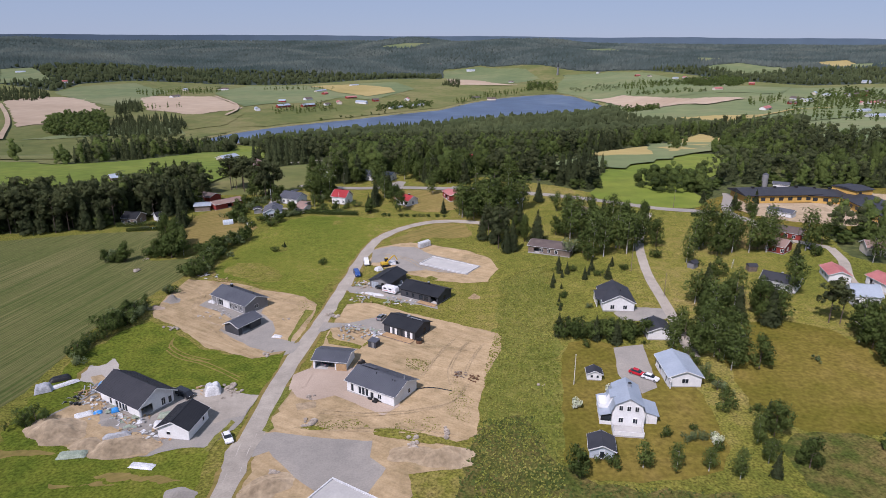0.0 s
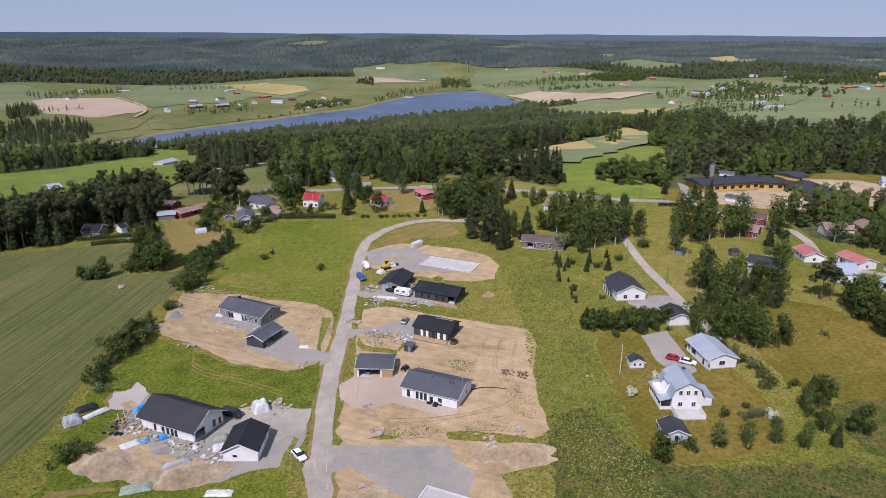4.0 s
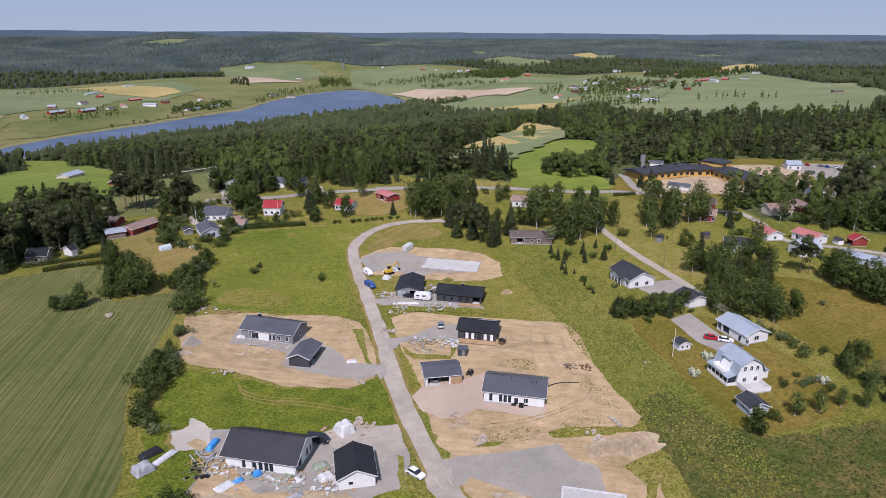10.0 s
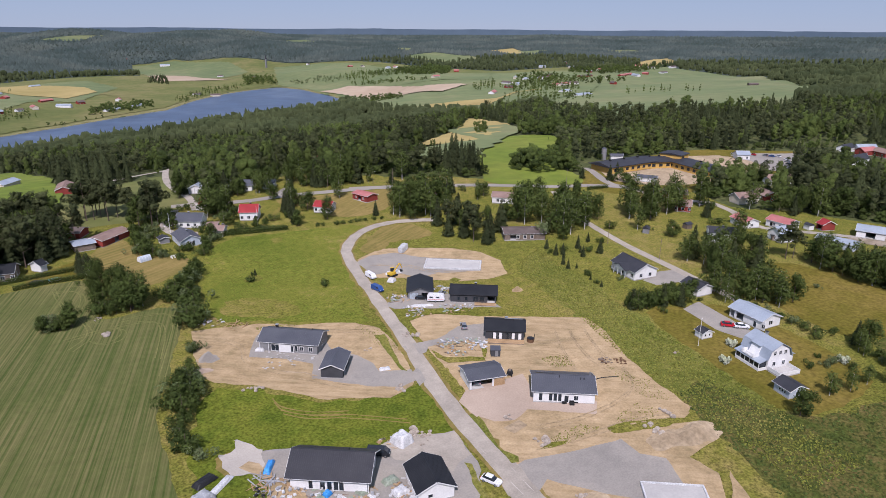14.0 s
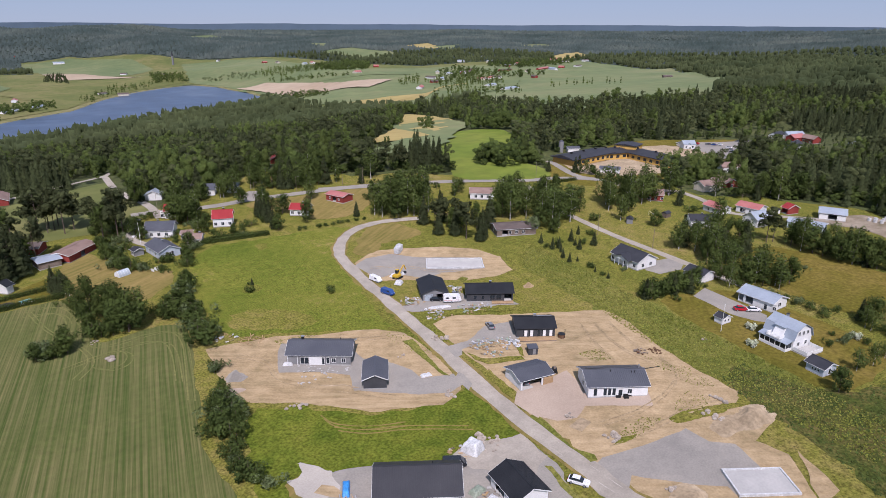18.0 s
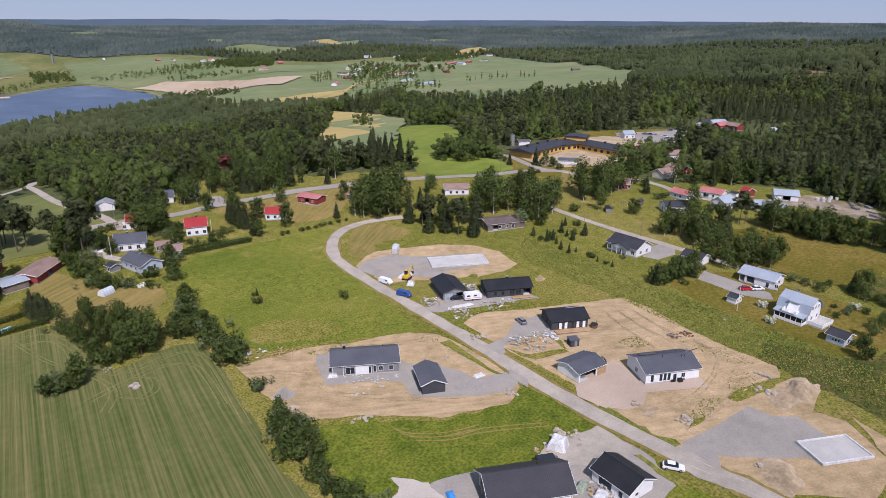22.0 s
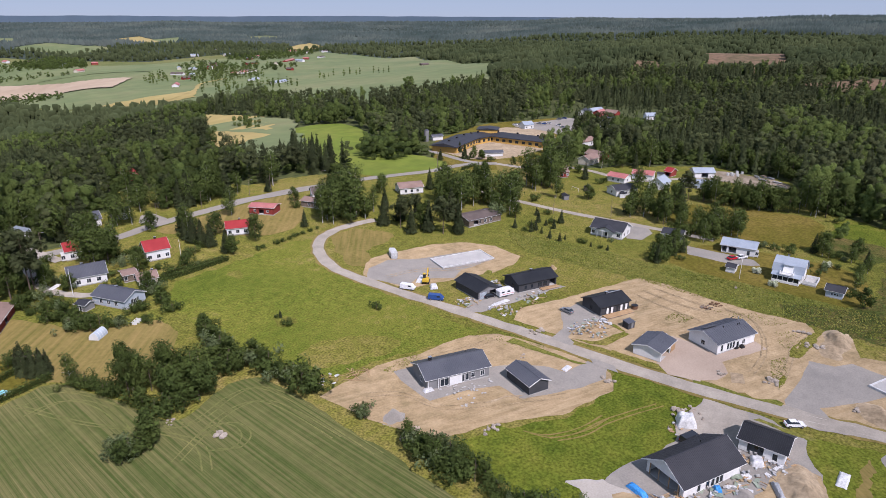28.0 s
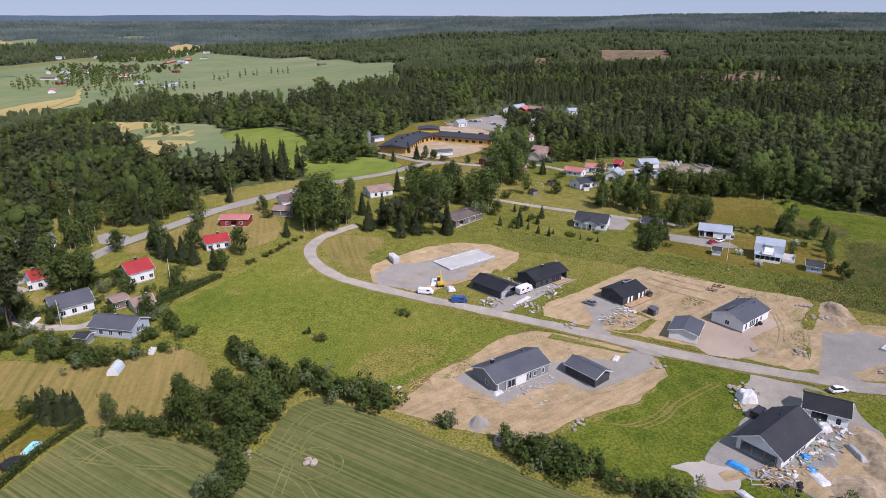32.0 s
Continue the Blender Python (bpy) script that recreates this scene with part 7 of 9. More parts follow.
grove([(S, 14), (BR, 11), (P, 15)], [(-161.3, 319.2), (-145.0, 327.1), (-125.8, 314.1), (-123.4, 333.5), (-134.6, 356.9), (-150.8, 385.3), (-169.6, 373.0)], 5.5, "dark spruce wood")
trees([(P, 17), (P, 18), (P, 16)], [(-124.4, 371.8), (-121.8, 364.2), (-118.6, 366.0), (-115.8, 368.2), (-113.3, 360.7), (-110.0, 363.3), (-119.0, 374.3), (-114.1, 373.2)], "old pines", 1.0)
trees([(P, 18), (BR, 15), (P, 19)], [(-103.3, 346.6), (-100.7, 341.2), (-97.0, 340.6), (-93.0, 343.4), (-97.9, 350.5), (-94.2, 350.9)], "old pines", 1.0)

# more village trees
trees([(BU, 4.5), (BR, 6), (BU, 3), (GB, 4), (BU, 3.6)], [(-97.8, 333.4), (-103.9, 329.6), (-104.3, 324.5), (-99.7, 325.6), (-104.0, 305.5), (-101.6, 303.4), (-101.2, 299.5), (-98.8, 297.0), (-95.8, 294.3), (-105.2, 315.8), (-101.4, 313.3), (-78.6, 298.0), (-80.6, 290.6), (-99.2, 319.7), (-95.8, 340.0), (-94.3, 345.8), (-88.2, 331.5), (-65.4, 341.6), (-65.2, 336.2), (-48.8, 321.7), (-44.9, 324.5), (-54.9, 317.5), (-61.5, 322.6), (-76.4, 306.6), (-88.3, 300.2)], "garden shrubs", 0.6)
trees([(B, 15), (S, 16), (TL, 14), (B, 13)], [(-60.0, 386.5), (-52.0, 383.5), (-66.0, 390.0), (-40.0, 377.0), (-36.0, 374.5), (-77.5, 398.0), (-80.0, 388.0), (-74.5, 405.0), (-63.0, 404.0), (-58.0, 376.5), (-28.0, 397.0), (-24.0, 385.0)], "trees north of the road", 0.8)
trees([(BR, 9), (B, 12), (S, 10), (BU, 4)], [(25.7, 298.9), (31.5, 296.8), (37.1, 295.5), (17.6, 330.8), (22.6, 338.4), (21.5, 294.1), (35.2, 276.2), (28.8, 276.2), (18.0, 316.8), (26.8, 319.2), (50.9, 328.0), (56.8, 326.7), (61.4, 316.6), (56.7, 310.6), (75.9, 295.3)], "trees about the village road", 1.5)
trees([(BR, 10), (B, 13), (BU, 5), (S, 11)], [(108.7, 242.4), (94.2, 235.6), (142.9, 257.4), (175.3, 248.8), (173.0, 241.2), (167.1, 235.0), (182.9, 229.6), (176.4, 219.9), (121.8, 206.7), (117.7, 201.9), (148.1, 244.0), (137.2, 235.0), (158.7, 256.7)], "trees by the farm lane", 1.0)
trees([(BR, 7), (BU, 4), (BR, 8), (B, 9)], [(-102.3, 310.6), (-99.7, 305.5), (-104.7, 315.9), (-92.3, 338.4), (-89.6, 343.0), (-80.4, 361.9), (-67.8, 344.8), (-67.9, 325.0), (-63.7, 327.9), (-78.2, 320.5), (-76.2, 310.8), (-75.1, 333.1), (-87.5, 307.7), (-84.9, 298.6)], "garden trees", 1.0)
trees([(BR, 9), (B, 12), (S, 13), (BR, 8)], [(-38.1, 360.2), (-33.6, 343.3), (-29.6, 347.8), (-27.8, 343.6), (-25.9, 335.1), (-6.3, 346.2), (-61.8, 379.8), (-56.9, 383.5), (-47.7, 384.7), (-41.5, 378.2), (-5.5, 389.4), (2.1, 381.3), (9.4, 383.1)], "trees along the road", 1.5)
trees([(BU, 2.4), (BU, 1.8), (GB, 2.2)], [(55.3, 178.5), (48.0, 169.5), (48.4, 193.4), (40.3, 166.2), (56.8, 167.3), (100.5, 155.5), (74.8, 131.5), (55.9, 126.2), (55.1, 121.6), (49.3, 123.0), (70.5, 118.8), (68.8, 114.6), (59.5, 116.1)], "bushes on the lawns", 1.0)
# ---- forest ----
_ball = bmesh.new()
bmesh.ops.create_icosphere(_ball, subdivisions=1, radius=1.0)
BALL_V, BALL_T = np.array([v.co[:] for v in _ball.verts]), np.array([[v.index for v in f.verts] for f in _ball.faces])
_ball.free()


def lumps(clumps):
    """Leafy clumps (x, y, z, radius, flatness) as rough balls, with the ways out of the crown and a tint for each clump."""
    v, t, q, c = [], [], [], []
    for i, (x, y, z, r, flat) in enumerate(clumps):
        turn = np.array(Euler(rng.uniform(0, 6.28, 3).tolist()).to_matrix())
        d = BALL_V @ turn.T
        v.append(np.array([x, y, z]) + d * r * rng.uniform(0.72, 1.25, (len(d), 1)) * np.array([1, 1, flat]))
        q.append(d + np.array([x, y, 0.18]) * 2.2)
        t.append(BALL_T + i * len(d))
        c.append(np.full(len(d), rng.uniform(-0.22, 0.22)))
    q = np.concatenate(q)
    return np.concatenate(v), np.concatenate(t), q / np.linalg.norm(q, axis=1, keepdims=True), np.concatenate(c)


def tiers(count, points, wide):
    """A conifer of ragged, drooping whorls."""
    v, t, q = [], [], []
    for k in range(count):
        z0 = 0.04 + 0.8 * k / count
        r = wide * (1.03 - z0) * rng.uniform(0.85, 1.12)
        ang = np.arange(points) * 6.283 / points + rng.uniform(0, 6)
        out = r * rng.uniform(0.6, 1.2, points)
        i = len(v)
        v += [(math.cos(p) * o, math.sin(p) * o, z0 - 0.12 * o + rng.uniform(-0.015, 0.015)) for p, o in zip(ang, out)] + [(0, 0, min(1.0, z0 + 0.9 / count + 0.1))]
        q += [(math.cos(p) * 0.8, math.sin(p) * 0.8, 0.5) for p in ang] + [(0, 0, 1)]
        t += [(i + j, i + (j + 1) % points, i + points) for j in range(points)]
    v, q = np.array(v), np.array(q)
    return v, np.array(t), q / np.linalg.norm(q, axis=1, keepdims=True), np.repeat(rng.uniform(-0.12, 0.12, count), points + 1)


def leafed(body, kind, n, size):
    """Leaf sprays round the clumps, which break up the outline."""
    v, t, s_, q = crown(kind, n, 12.0, size * 12.0)
    bv, bt, bq, bc = body
    return np.concatenate([bv, v / 12.0]), np.concatenate([bt, t + len(bv)]), np.concatenate([bq, q]), np.concatenate([bc, np.repeat(rng.uniform(-0.25, 0.25, n), 4)])


def crown_clumps(kind, n):
    if kind == "birch":
        return [(rng.normal(0, 0.05), rng.normal(0, 0.05), f, 0.05 + 0.1 * math.sin(math.pi * min(1, f * 0.98)), 1.25) for f in np.linspace(0.2, 0.9, n)]
    if kind == "pine":
        return [(rng.normal(0, 0.08), rng.normal(0, 0.08), f, rng.uniform(0.08, 0.12), 0.75) for f in np.linspace(0.5, 0.93, n)]
    return [(0.17 * math.cos(a), 0.17 * math.sin(a), f, rng.uniform(0.14, 0.2), 0.95) for f, a in zip(np.linspace(0.24, 0.82, n), rng.uniform(0, 6.28) + np.arange(n) * 2.4)]


FOREST = {"spruce": [leafed(tiers(8, 7, 0.19), "spruce", 20, 0.06) for _ in range(5)], "birch": [leafed(lumps(crown_clumps("birch", 7)), "birch", 20, 0.06) for _ in range(5)],
          "pine": [leafed(lumps(crown_clumps("pine", 6)), "pine", 14, 0.07) for _ in range(5)], "broad": [leafed(lumps(crown_clumps("broad", 7)), "broad", 20, 0.07) for _ in range(5)]}
FAR = {"spruce": [tiers(4, 6, 0.21) for _ in range(4)], "birch": [lumps(crown_clumps("birch", 3)) for _ in range(4)], "broad": [lumps(crown_clumps("broad", 4)) for _ in range(4)]}
VALLEY = [tiers(3, 5, 0.23), tiers(3, 5, 0.23), tiers(2, 5, 0.26), lumps([(0, 0, 0.5, 0.26, 1.5)]), lumps([(0.02, 0, 0.55, 0.24, 1.6)]), tiers(3, 5, 0.2)]
SPIRE = [(np.array([(0.3, 0, 0.2), (-0.17, 0.28, 0.15), (-0.17, -0.28, 0.2), (0.02, 0, 1.0)]), np.array([(0, 1, 3), (1, 2, 3), (2, 0, 3)]),
          np.array([(0.5, 0, 0.85), (-0.3, 0.45, 0.85), (-0.3, -0.45, 0.85), (0, 0, 1.0)]), np.zeros(4))]


def plant(name, x, y, high, wide, shapes, material, label):
    """Many trees joined into one stand."""
    which = rng.integers(0, len(shapes), len(x))
    z = height(x, y)
    av, at_, ai, an, base = [], [], [], [], 0
    for k, (sv, st, sn, sc) in enumerate(shapes):
        m = which == k
        n = int(m.sum())
        if not n:
            continue
        a = rng.uniform(0, 6.283, n)
        c, s = np.cos(a)[:, None], np.sin(a)[:, None]
        wv = (high * wide)[m][:, None]
        v = np.stack([(sv[:, 0] * c - sv[:, 1] * s) * wv + x[m][:, None], (sv[:, 0] * s + sv[:, 1] * c) * wv + y[m][:, None], sv[:, 2] * high[m][:, None] + z[m][:, None]], 2)
        av.append(v.reshape(-1, 3))
        an.append(np.stack([sn[:, 0] * c - sn[:, 1] * s, sn[:, 0] * s + sn[:, 1] * c, np.tile(sn[:, 2], (n, 1))], 2).reshape(-1, 3))
        at_.append((st[None] + (np.arange(n) * len(sv))[:, None, None] + base).reshape(-1, 3))
        drift = 0.5 + 0.5 * np.sin(x[m] / 43 + 2 * np.sin(y[m] / 61)) * np.sin(y[m] / 37 + np.sin(x[m] / 71))
        ai.append((np.repeat(0.55 * rng.uniform(0, 1, n) + 0.45 * drift, len(sv)).reshape(n, -1) + sc[None]).ravel())
        base += n * len(sv)
    ob = new(name, quick_mesh(name, np.concatenate(av), np.concatenate(at_), material, np.concatenate(ai), np.concatenate(an)))
    return tagged(ob, label, "forest", kind="stuff")


def wild(x, y, edge=3.0):
    """Where forest may stand: outside the clearings, fields, roads and water."""
    ok = ~inside(x, y, VILLAGE) & ~inside(x, y, SCHOOL_YARD)
    ok &= ~inside(x, y, LAKE) & (reach(x, y, LAKE) > 14)
    for ring in FF:
        ok &= ~inside(x, y, ring)
    for cx, cy, r in CLEARED:
        ok &= np.hypot(x - cx, y - cy) > r
    for line, w in LINES:
        ok &= reach(x, y, line, False) > w / 2 + edge
    return ok


def scatter(r0, r1, gap0, power, a0, a1):
    """Points between two distances and bearings, their spacing growing with distance."""
    xs, ys, r = [], [], r0
    while r < r1:
        g = gap0 * (r / r0) ** power
        n = int(math.radians(a1 - a0) * r / g)
        a = np.radians(a0) + np.radians(a1 - a0) * (np.arange(n) + rng.uniform(0, 1, n)) / n
        rr = r + rng.uniform(-0.6, 0.6, n) * g
        xs.append(np.sin(a) * rr - 80)
        ys.append(np.cos(a) * rr + 80)
        r += g
    return np.concatenate(xs), np.concatenate(ys)


YOUNG = ([(280, 300), (290, 240), (425, 235), (425, 300), (390, 355), (300, 355)], [(190, 275), (240, 272), (290, 300), (285, 335), (225, 340)], [(60, 400), (110, 400), (150, 430), (150, 475), (100, 480), (60, 440)])  # young growth round the wood houses and along the glades
x, y = scatter(120, 800, 5.0, 0.35, -48, 106)
ok = wild(x, y)
x, y = x[ok], y[ok]
stand = 0.2 * ramp(x - 0.4 * y, 20, 180) + np.array([noise.noise((a * 0.012, b * 0.012, 3.0)) + 0.35 * noise.noise((a * 0.05, b * 0.05, 8.0)) + 0.5 * noise.noise((a * 0.7, b * 0.7, 2.0)) for a, b in zip(x.tolist(), y.tolist())])
for name, sel, hi, mat_key, label in (("spruce_forest", (stand > 0.24), 18, "spruce", "dense dark spruce forest"), ("pine_forest", (stand > 0.0) & (stand <= 0.24), 17, "pine", "tall pine forest"),
                                      ("birch_forest", (stand > -0.22) & (stand <= 0.0), 17, "birch", "light green birch forest"), ("mixed_forest", stand <= -0.22, 14, "broad", "mixed leafy forest")):
    if sel.any():
        n = int(sel.sum())
        key = {"spruce_forest": "spruce", "pine_forest": "pine", "birch_forest": "birch", "mixed_forest": "broad"}[name]
        young = np.zeros(n, bool)
        for ring_ in YOUNG:
            young |= inside(x[sel], y[sel], ring_)
        plant(name, x[sel], y[sel], hi * rng.uniform(0.62, 1.15, n) * np.where(young, 0.36, 1), rng.uniform(0.85, 1.25, n), FOREST[key], MAT[mat_key], label)
x, y = scatter(120, 560, 5.0, 0.35, -48, 106)
ok = wild(x, y, 2.0) & ((reach(x, y, VILLAGE) < 32) | (reach(x, y, SCHOOL_YARD) < 20))
x, y = x[ok], y[ok]
plant("undergrowth", x, y, rng.uniform(2.5, 6.5, len(x)), rng.uniform(1.3, 1.9, len(x)), FOREST["broad"], MAT["broad"], "leafy undergrowth along the edge of the wood")
x, y = scatter(800, 2300, 8.0, 0.7, -48, 106)
ok = wild(x, y)
x, y = x[ok], y[ok]
plant("valley_forest", x, y, 17 * rng.uniform(0.6, 1.15, len(x)), rng.uniform(1.2, 1.8, len(x)), VALLEY, MAT["valleywood"], "distant mixed forest in the valley")
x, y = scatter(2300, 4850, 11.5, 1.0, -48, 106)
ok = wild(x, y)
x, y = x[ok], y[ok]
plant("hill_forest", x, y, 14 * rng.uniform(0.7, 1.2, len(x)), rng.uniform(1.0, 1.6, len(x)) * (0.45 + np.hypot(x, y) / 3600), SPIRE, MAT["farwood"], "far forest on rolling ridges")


def copse(name, ring, gap, high, kind, mat_key, label):
    """A small wood, or a line of trees, out in the fields."""
    xs, ys = [p[0] for p in ring], [p[1] for p in ring]
    gx_, gy_ = np.meshgrid(np.arange(min(xs), max(xs), gap), np.arange(min(ys), max(ys), gap))
    x_ = gx_.ravel() + rng.uniform(-0.9, 0.9, gx_.size) * gap
    y_ = gy_.ravel() + rng.uniform(-0.9, 0.9, gx_.size) * gap
    k = inside(x_, y_, ring)
    if k.any():
        plant(name, x_[k], y_[k], high * rng.uniform(0.6, 1.15, int(k.sum())), rng.uniform(0.9, 1.35, int(k.sum())), FAR[kind], MAT[mat_key], label)


copse("field_wood", [(-575, 931), (-656, 1089), (-599, 1144), (-534, 1036), (-494, 950), (-533, 930)], 8, 15, "broad", "broad", "dark leafy wood among the fields")
copse("field_wood", [(-487, 945), (-543, 1078), (-486, 1134), (-429, 1089), (-402, 990), (-432, 941)], 8, 16, "spruce", "spruce", "dark spruce wood among the fields")
copse("field_wood", [(-574, 1144), (-642, 1285), (-634, 1352), (-554, 1211)], 8, 16, "spruce", "spruce", "dark spruce wood among the fields")
copse("field_wood", [(-984, 1388), (-1064, 1584), (-977, 1597), (-882, 1491), (-860, 1380)], 10, 15, "spruce", "spruce", "dark wood at the edge of the fields")
copse("field_trees", [(-724, 1550), (-649, 1668), (-565, 1716), (-538, 1632), (-597, 1529), (-673, 1467)], 16, 13, "birch", "birch", "loose line of farm trees")
copse("field_trees", [(-337, 1282), (-265, 1369), (-219, 1371), (-210, 1315), (-268, 1266), (-317, 1243)], 13, 12, "birch", "birch", "trees round the lakeside farms")
copse("field_trees", [(-145, 1337), (-106, 1445), (-33, 1523), (-19, 1443), (-99, 1345)], 13, 13, "broad", "broad", "trees round the lakeside farms")
copse("field_trees", [(19, 1547), (113, 1770), (232, 1882), (225, 1825), (105, 1648), (38, 1497)], 14, 11, "birch", "birch", "bushes along the lake shore")
copse("field_trees", [(230, 1861), (258, 2032), (336, 1978), (321, 1885)], 13, 14, "broad", "broad", "trees on the far shore")
copse("field_trees", [(332, 1279), (372, 1419), (451, 1401), (355, 1081)], 17, 12, "broad", "broad", "willow thicket by the ploughed field")
copse("field_trees", [(501, 1085), (544, 1175), (660, 1296), (602, 1163)], 16, 13, "birch", "birch", "birch copse in the fields")
copse("field_trees", [(-233, 1196), (-180, 1260), (-98, 1328), (-97, 1311), (-177, 1237), (-229, 1174)], 14, 7, "broad", "broad", "bushes along the lake shore")
copse("field_trees", [(-236, 575), (-365, 914), (-334, 992), (-293, 888), (-220, 617)], 8, 12, "spruce", "spruce", "dark spruce clump by the river")
copse("field_trees", [(-9, 1923), (26, 2155), (53, 2114), (42, 1868)], 10, 13, "spruce", "spruce", "dark clump of trees in the fields")
copse("village_trees", [(431, 891), (547, 1049), (590, 1022), (608, 962), (642, 914), (552, 832), (469, 834)], 24, 13, "birch", "birch", "trees round the farm village")
copse("village_trees", [(654, 1229), (824, 1335), (974, 1309), (960, 1194), (834, 1143), (699, 1179)], 22, 13, "broad", "broad", "trees round the farm village")
copse("field_trees", [(698, 913), (775, 891), (784, 825), (730, 777), (699, 816), (658, 863)], 27, 12, "birch", "birch", "scattered trees along a field track")
copse("field_trees", [(471, 570), (513, 602), (507, 587), (464, 549)], 8, 15, "broad", "broad", "tall trees in the field corner")
copse("glade_trees", [(186, 543), (214, 589), (218, 576), (192, 530)], 7, 13, "birch", "birch", "birch clump in the glade")
copse("meadow_wood", [(106.4, 355.7), (116.1, 378.7), (139.8, 388.8), (159.8, 385.3), (144.0, 345.6), (118.0, 343.2)], 6, 12, "broad", "broad", "leafy thicket in the hay field")


# tall weeds and tussocks, too many to count
def tufts(name, ring, n, size, material, label):
    xs, ys = [p[0] for p in ring], [p[1] for p in ring]
    x_, y_ = rng.uniform(min(xs), max(xs), n), rng.uniform(min(ys), max(ys), n)
    k = inside(x_, y_, ring)
    x_, y_ = x_[k], y_[k]
    z_ = height(x_, y_) + 0.25
    v, t, _ = sprays(np.stack([x_, y_, z_], 1), np.tile([-0.3, -0.5, 1.0], (len(x_), 1)), np.full(len(x_), size), 0.0, 0.45)
    ob = new(name, quick_mesh(name, v, t, material, np.repeat(rng.uniform(0, 1, len(x_)), 4)))
    tagged(ob, label, "weeds", kind="stuff")


MAT["tuft"] = surface("weed_leaves", [(0.15, 0.175, 0.03), (0.21, 0.22, 0.045), (0.28, 0.25, 0.075)], (0.05, 0.9), 0.9, vary=0.4, tint="tree", spec=0.1, leafy=0.25)
tufts("rough_weeds", [(6, 122), (10, 131), (22, 131), (26, 108), (66, 102), (72, 94), (62, 80), (10, 78), (-6, 84), (2, 100)], 7000, 0.36, MAT["broad"], "dark nettles and weeds in rough meadow")
for ring_ in ([(-2, 131.5), (0.5, 126.8), (-8.3, 122.6), (-14.2, 125.7), (-8.7, 131)], [(3, 150), (8, 139), (6, 128), (1, 132), (1.5, 143)], [(-30, 130), (-20, 131), (-16, 127.5), (-28, 126.5)], [(-10, 161), (-3, 159), (-4, 153), (-10, 155)], [(-76, 216), (-64, 214), (-66, 210), (-76, 213)], [(-44, 206), (-40, 196), (-42, 182), (-47, 190), (-49, 203)]):
    tufts("sand_grass", ring_, 380, 0.15, MAT["tuft"], "sparse grass creeping over the building sand")
tufts("tall_weeds", WEEDS, 17000, 0.27, MAT["tuft"], "tall leafy weeds in a fallow strip")

copse("village_trees", [(1038, 1529), (1183, 1612), (1359, 1611), (1436, 1548), (1299, 1476), (1071, 1426)], 13, 13, "broad", "broad", "trees round the upper farms")
copse("village_trees", [(665, 1854), (824, 1952), (847, 1841), (690, 1575), (592, 1573)], 12, 13, "broad", "broad", "leafy clump in the valley")
copse("village_trees", [(453, 1789), (540, 1801), (561, 1684), (495, 1639)], 12, 12, "birch", "birch", "birch clump in the valley")
copse("field_trees", [(454, 1653), (537, 1552), (587, 1462), (573, 1434), (520, 1511), (451, 1601)], 14, 10, "broad", "broad", "hedgerow between valley fields")
copse("field_trees", [(497, 921), (570, 912), (572, 844), (536, 800), (495, 827)], 22, 12, "birch", "birch", "birches along the field edge")
copse("field_trees", [(507, 1782), (620, 1759), (672, 1665), (636, 1573), (550, 1638)], 14, 10, "broad", "broad", "hedgerow between valley fields")
copse("field_trees", [(346, 1891), (434, 1858), (483, 1746), (439, 1746), (352, 1834)], 12, 8, "broad", "willow", "reedy bushes at the lake head")
copse("field_trees", [(783, 1400), (906, 1487), (933, 1410), (832, 1255), (734, 1234)], 22, 13, "broad", "broad", "farm trees in the fields")
copse("field_trees", [(582, 1140), (667, 1188), (791, 1190), (705, 1046), (592, 1051)], 12, 13, "birch", "birch", "farm trees in the fields")
copse("field_trees", [(-541, 902), (-496, 937), (-446, 972), (-441, 960), (-491, 926)], 14, 6, "broad", "willow", "bushes along the river")
copse("field_trees", [(-245, 518), (-352, 878), (-323, 958), (-315, 931), (-339, 847)], 14, 6, "broad", "willow", "bushes along the river")
copse("field_trees", [(-524, 1726), (-417, 1842), (-284, 1797), (-276, 1741), (-413, 1691)], 22, 10, "birch", "birch", "scattered field trees")
copse("field_trees", [(-637, 1219), (-594, 1264), (-513, 1309), (-499, 1272), (-573, 1218)], 18, 10, "birch", "birch", "scattered field trees")

copse("meadow_wood", [(121.0, 118.1), (124.5, 113.9), (84.7, 116.3), (82.2, 119.3)], 4, 5, "broad", "broad", "line of bushes between the paddocks")

trees([(B, 13), (BR, 11), (S, 14), (B, 12), (BR, 9)], [(-13.9, 384.0), (-14.8, 378.0), (-11.1, 376.0), (-7.3, 374.1), (-3.5, 372.3), (1.3, 372.0), (-5.8, 383.4), (1.5, 380.9), (-6.1, 389.3), (-12.8, 418.8), (-8.3, 417.7), (-8.3, 429.8), (11.6, 371.3), (17.2, 370.2)], "trees at the wood's edge", 1.5)
trees([(S, 9), (BR, 6), (BR, 7), (BU, 4)], [(28.9, 359.4), (146.2, 309.0), (150.1, 304.4), (149.1, 298.2), (145.9, 313.7), (145.8, 281.4)], "trees by the school", 0.5)

# ---- vehicles ----
def paint(name, c):
    return surface(name, [c, tuple(min(1, v * 1.15) for v in c)], (0.6, 4), 0.25, spec=0.6)


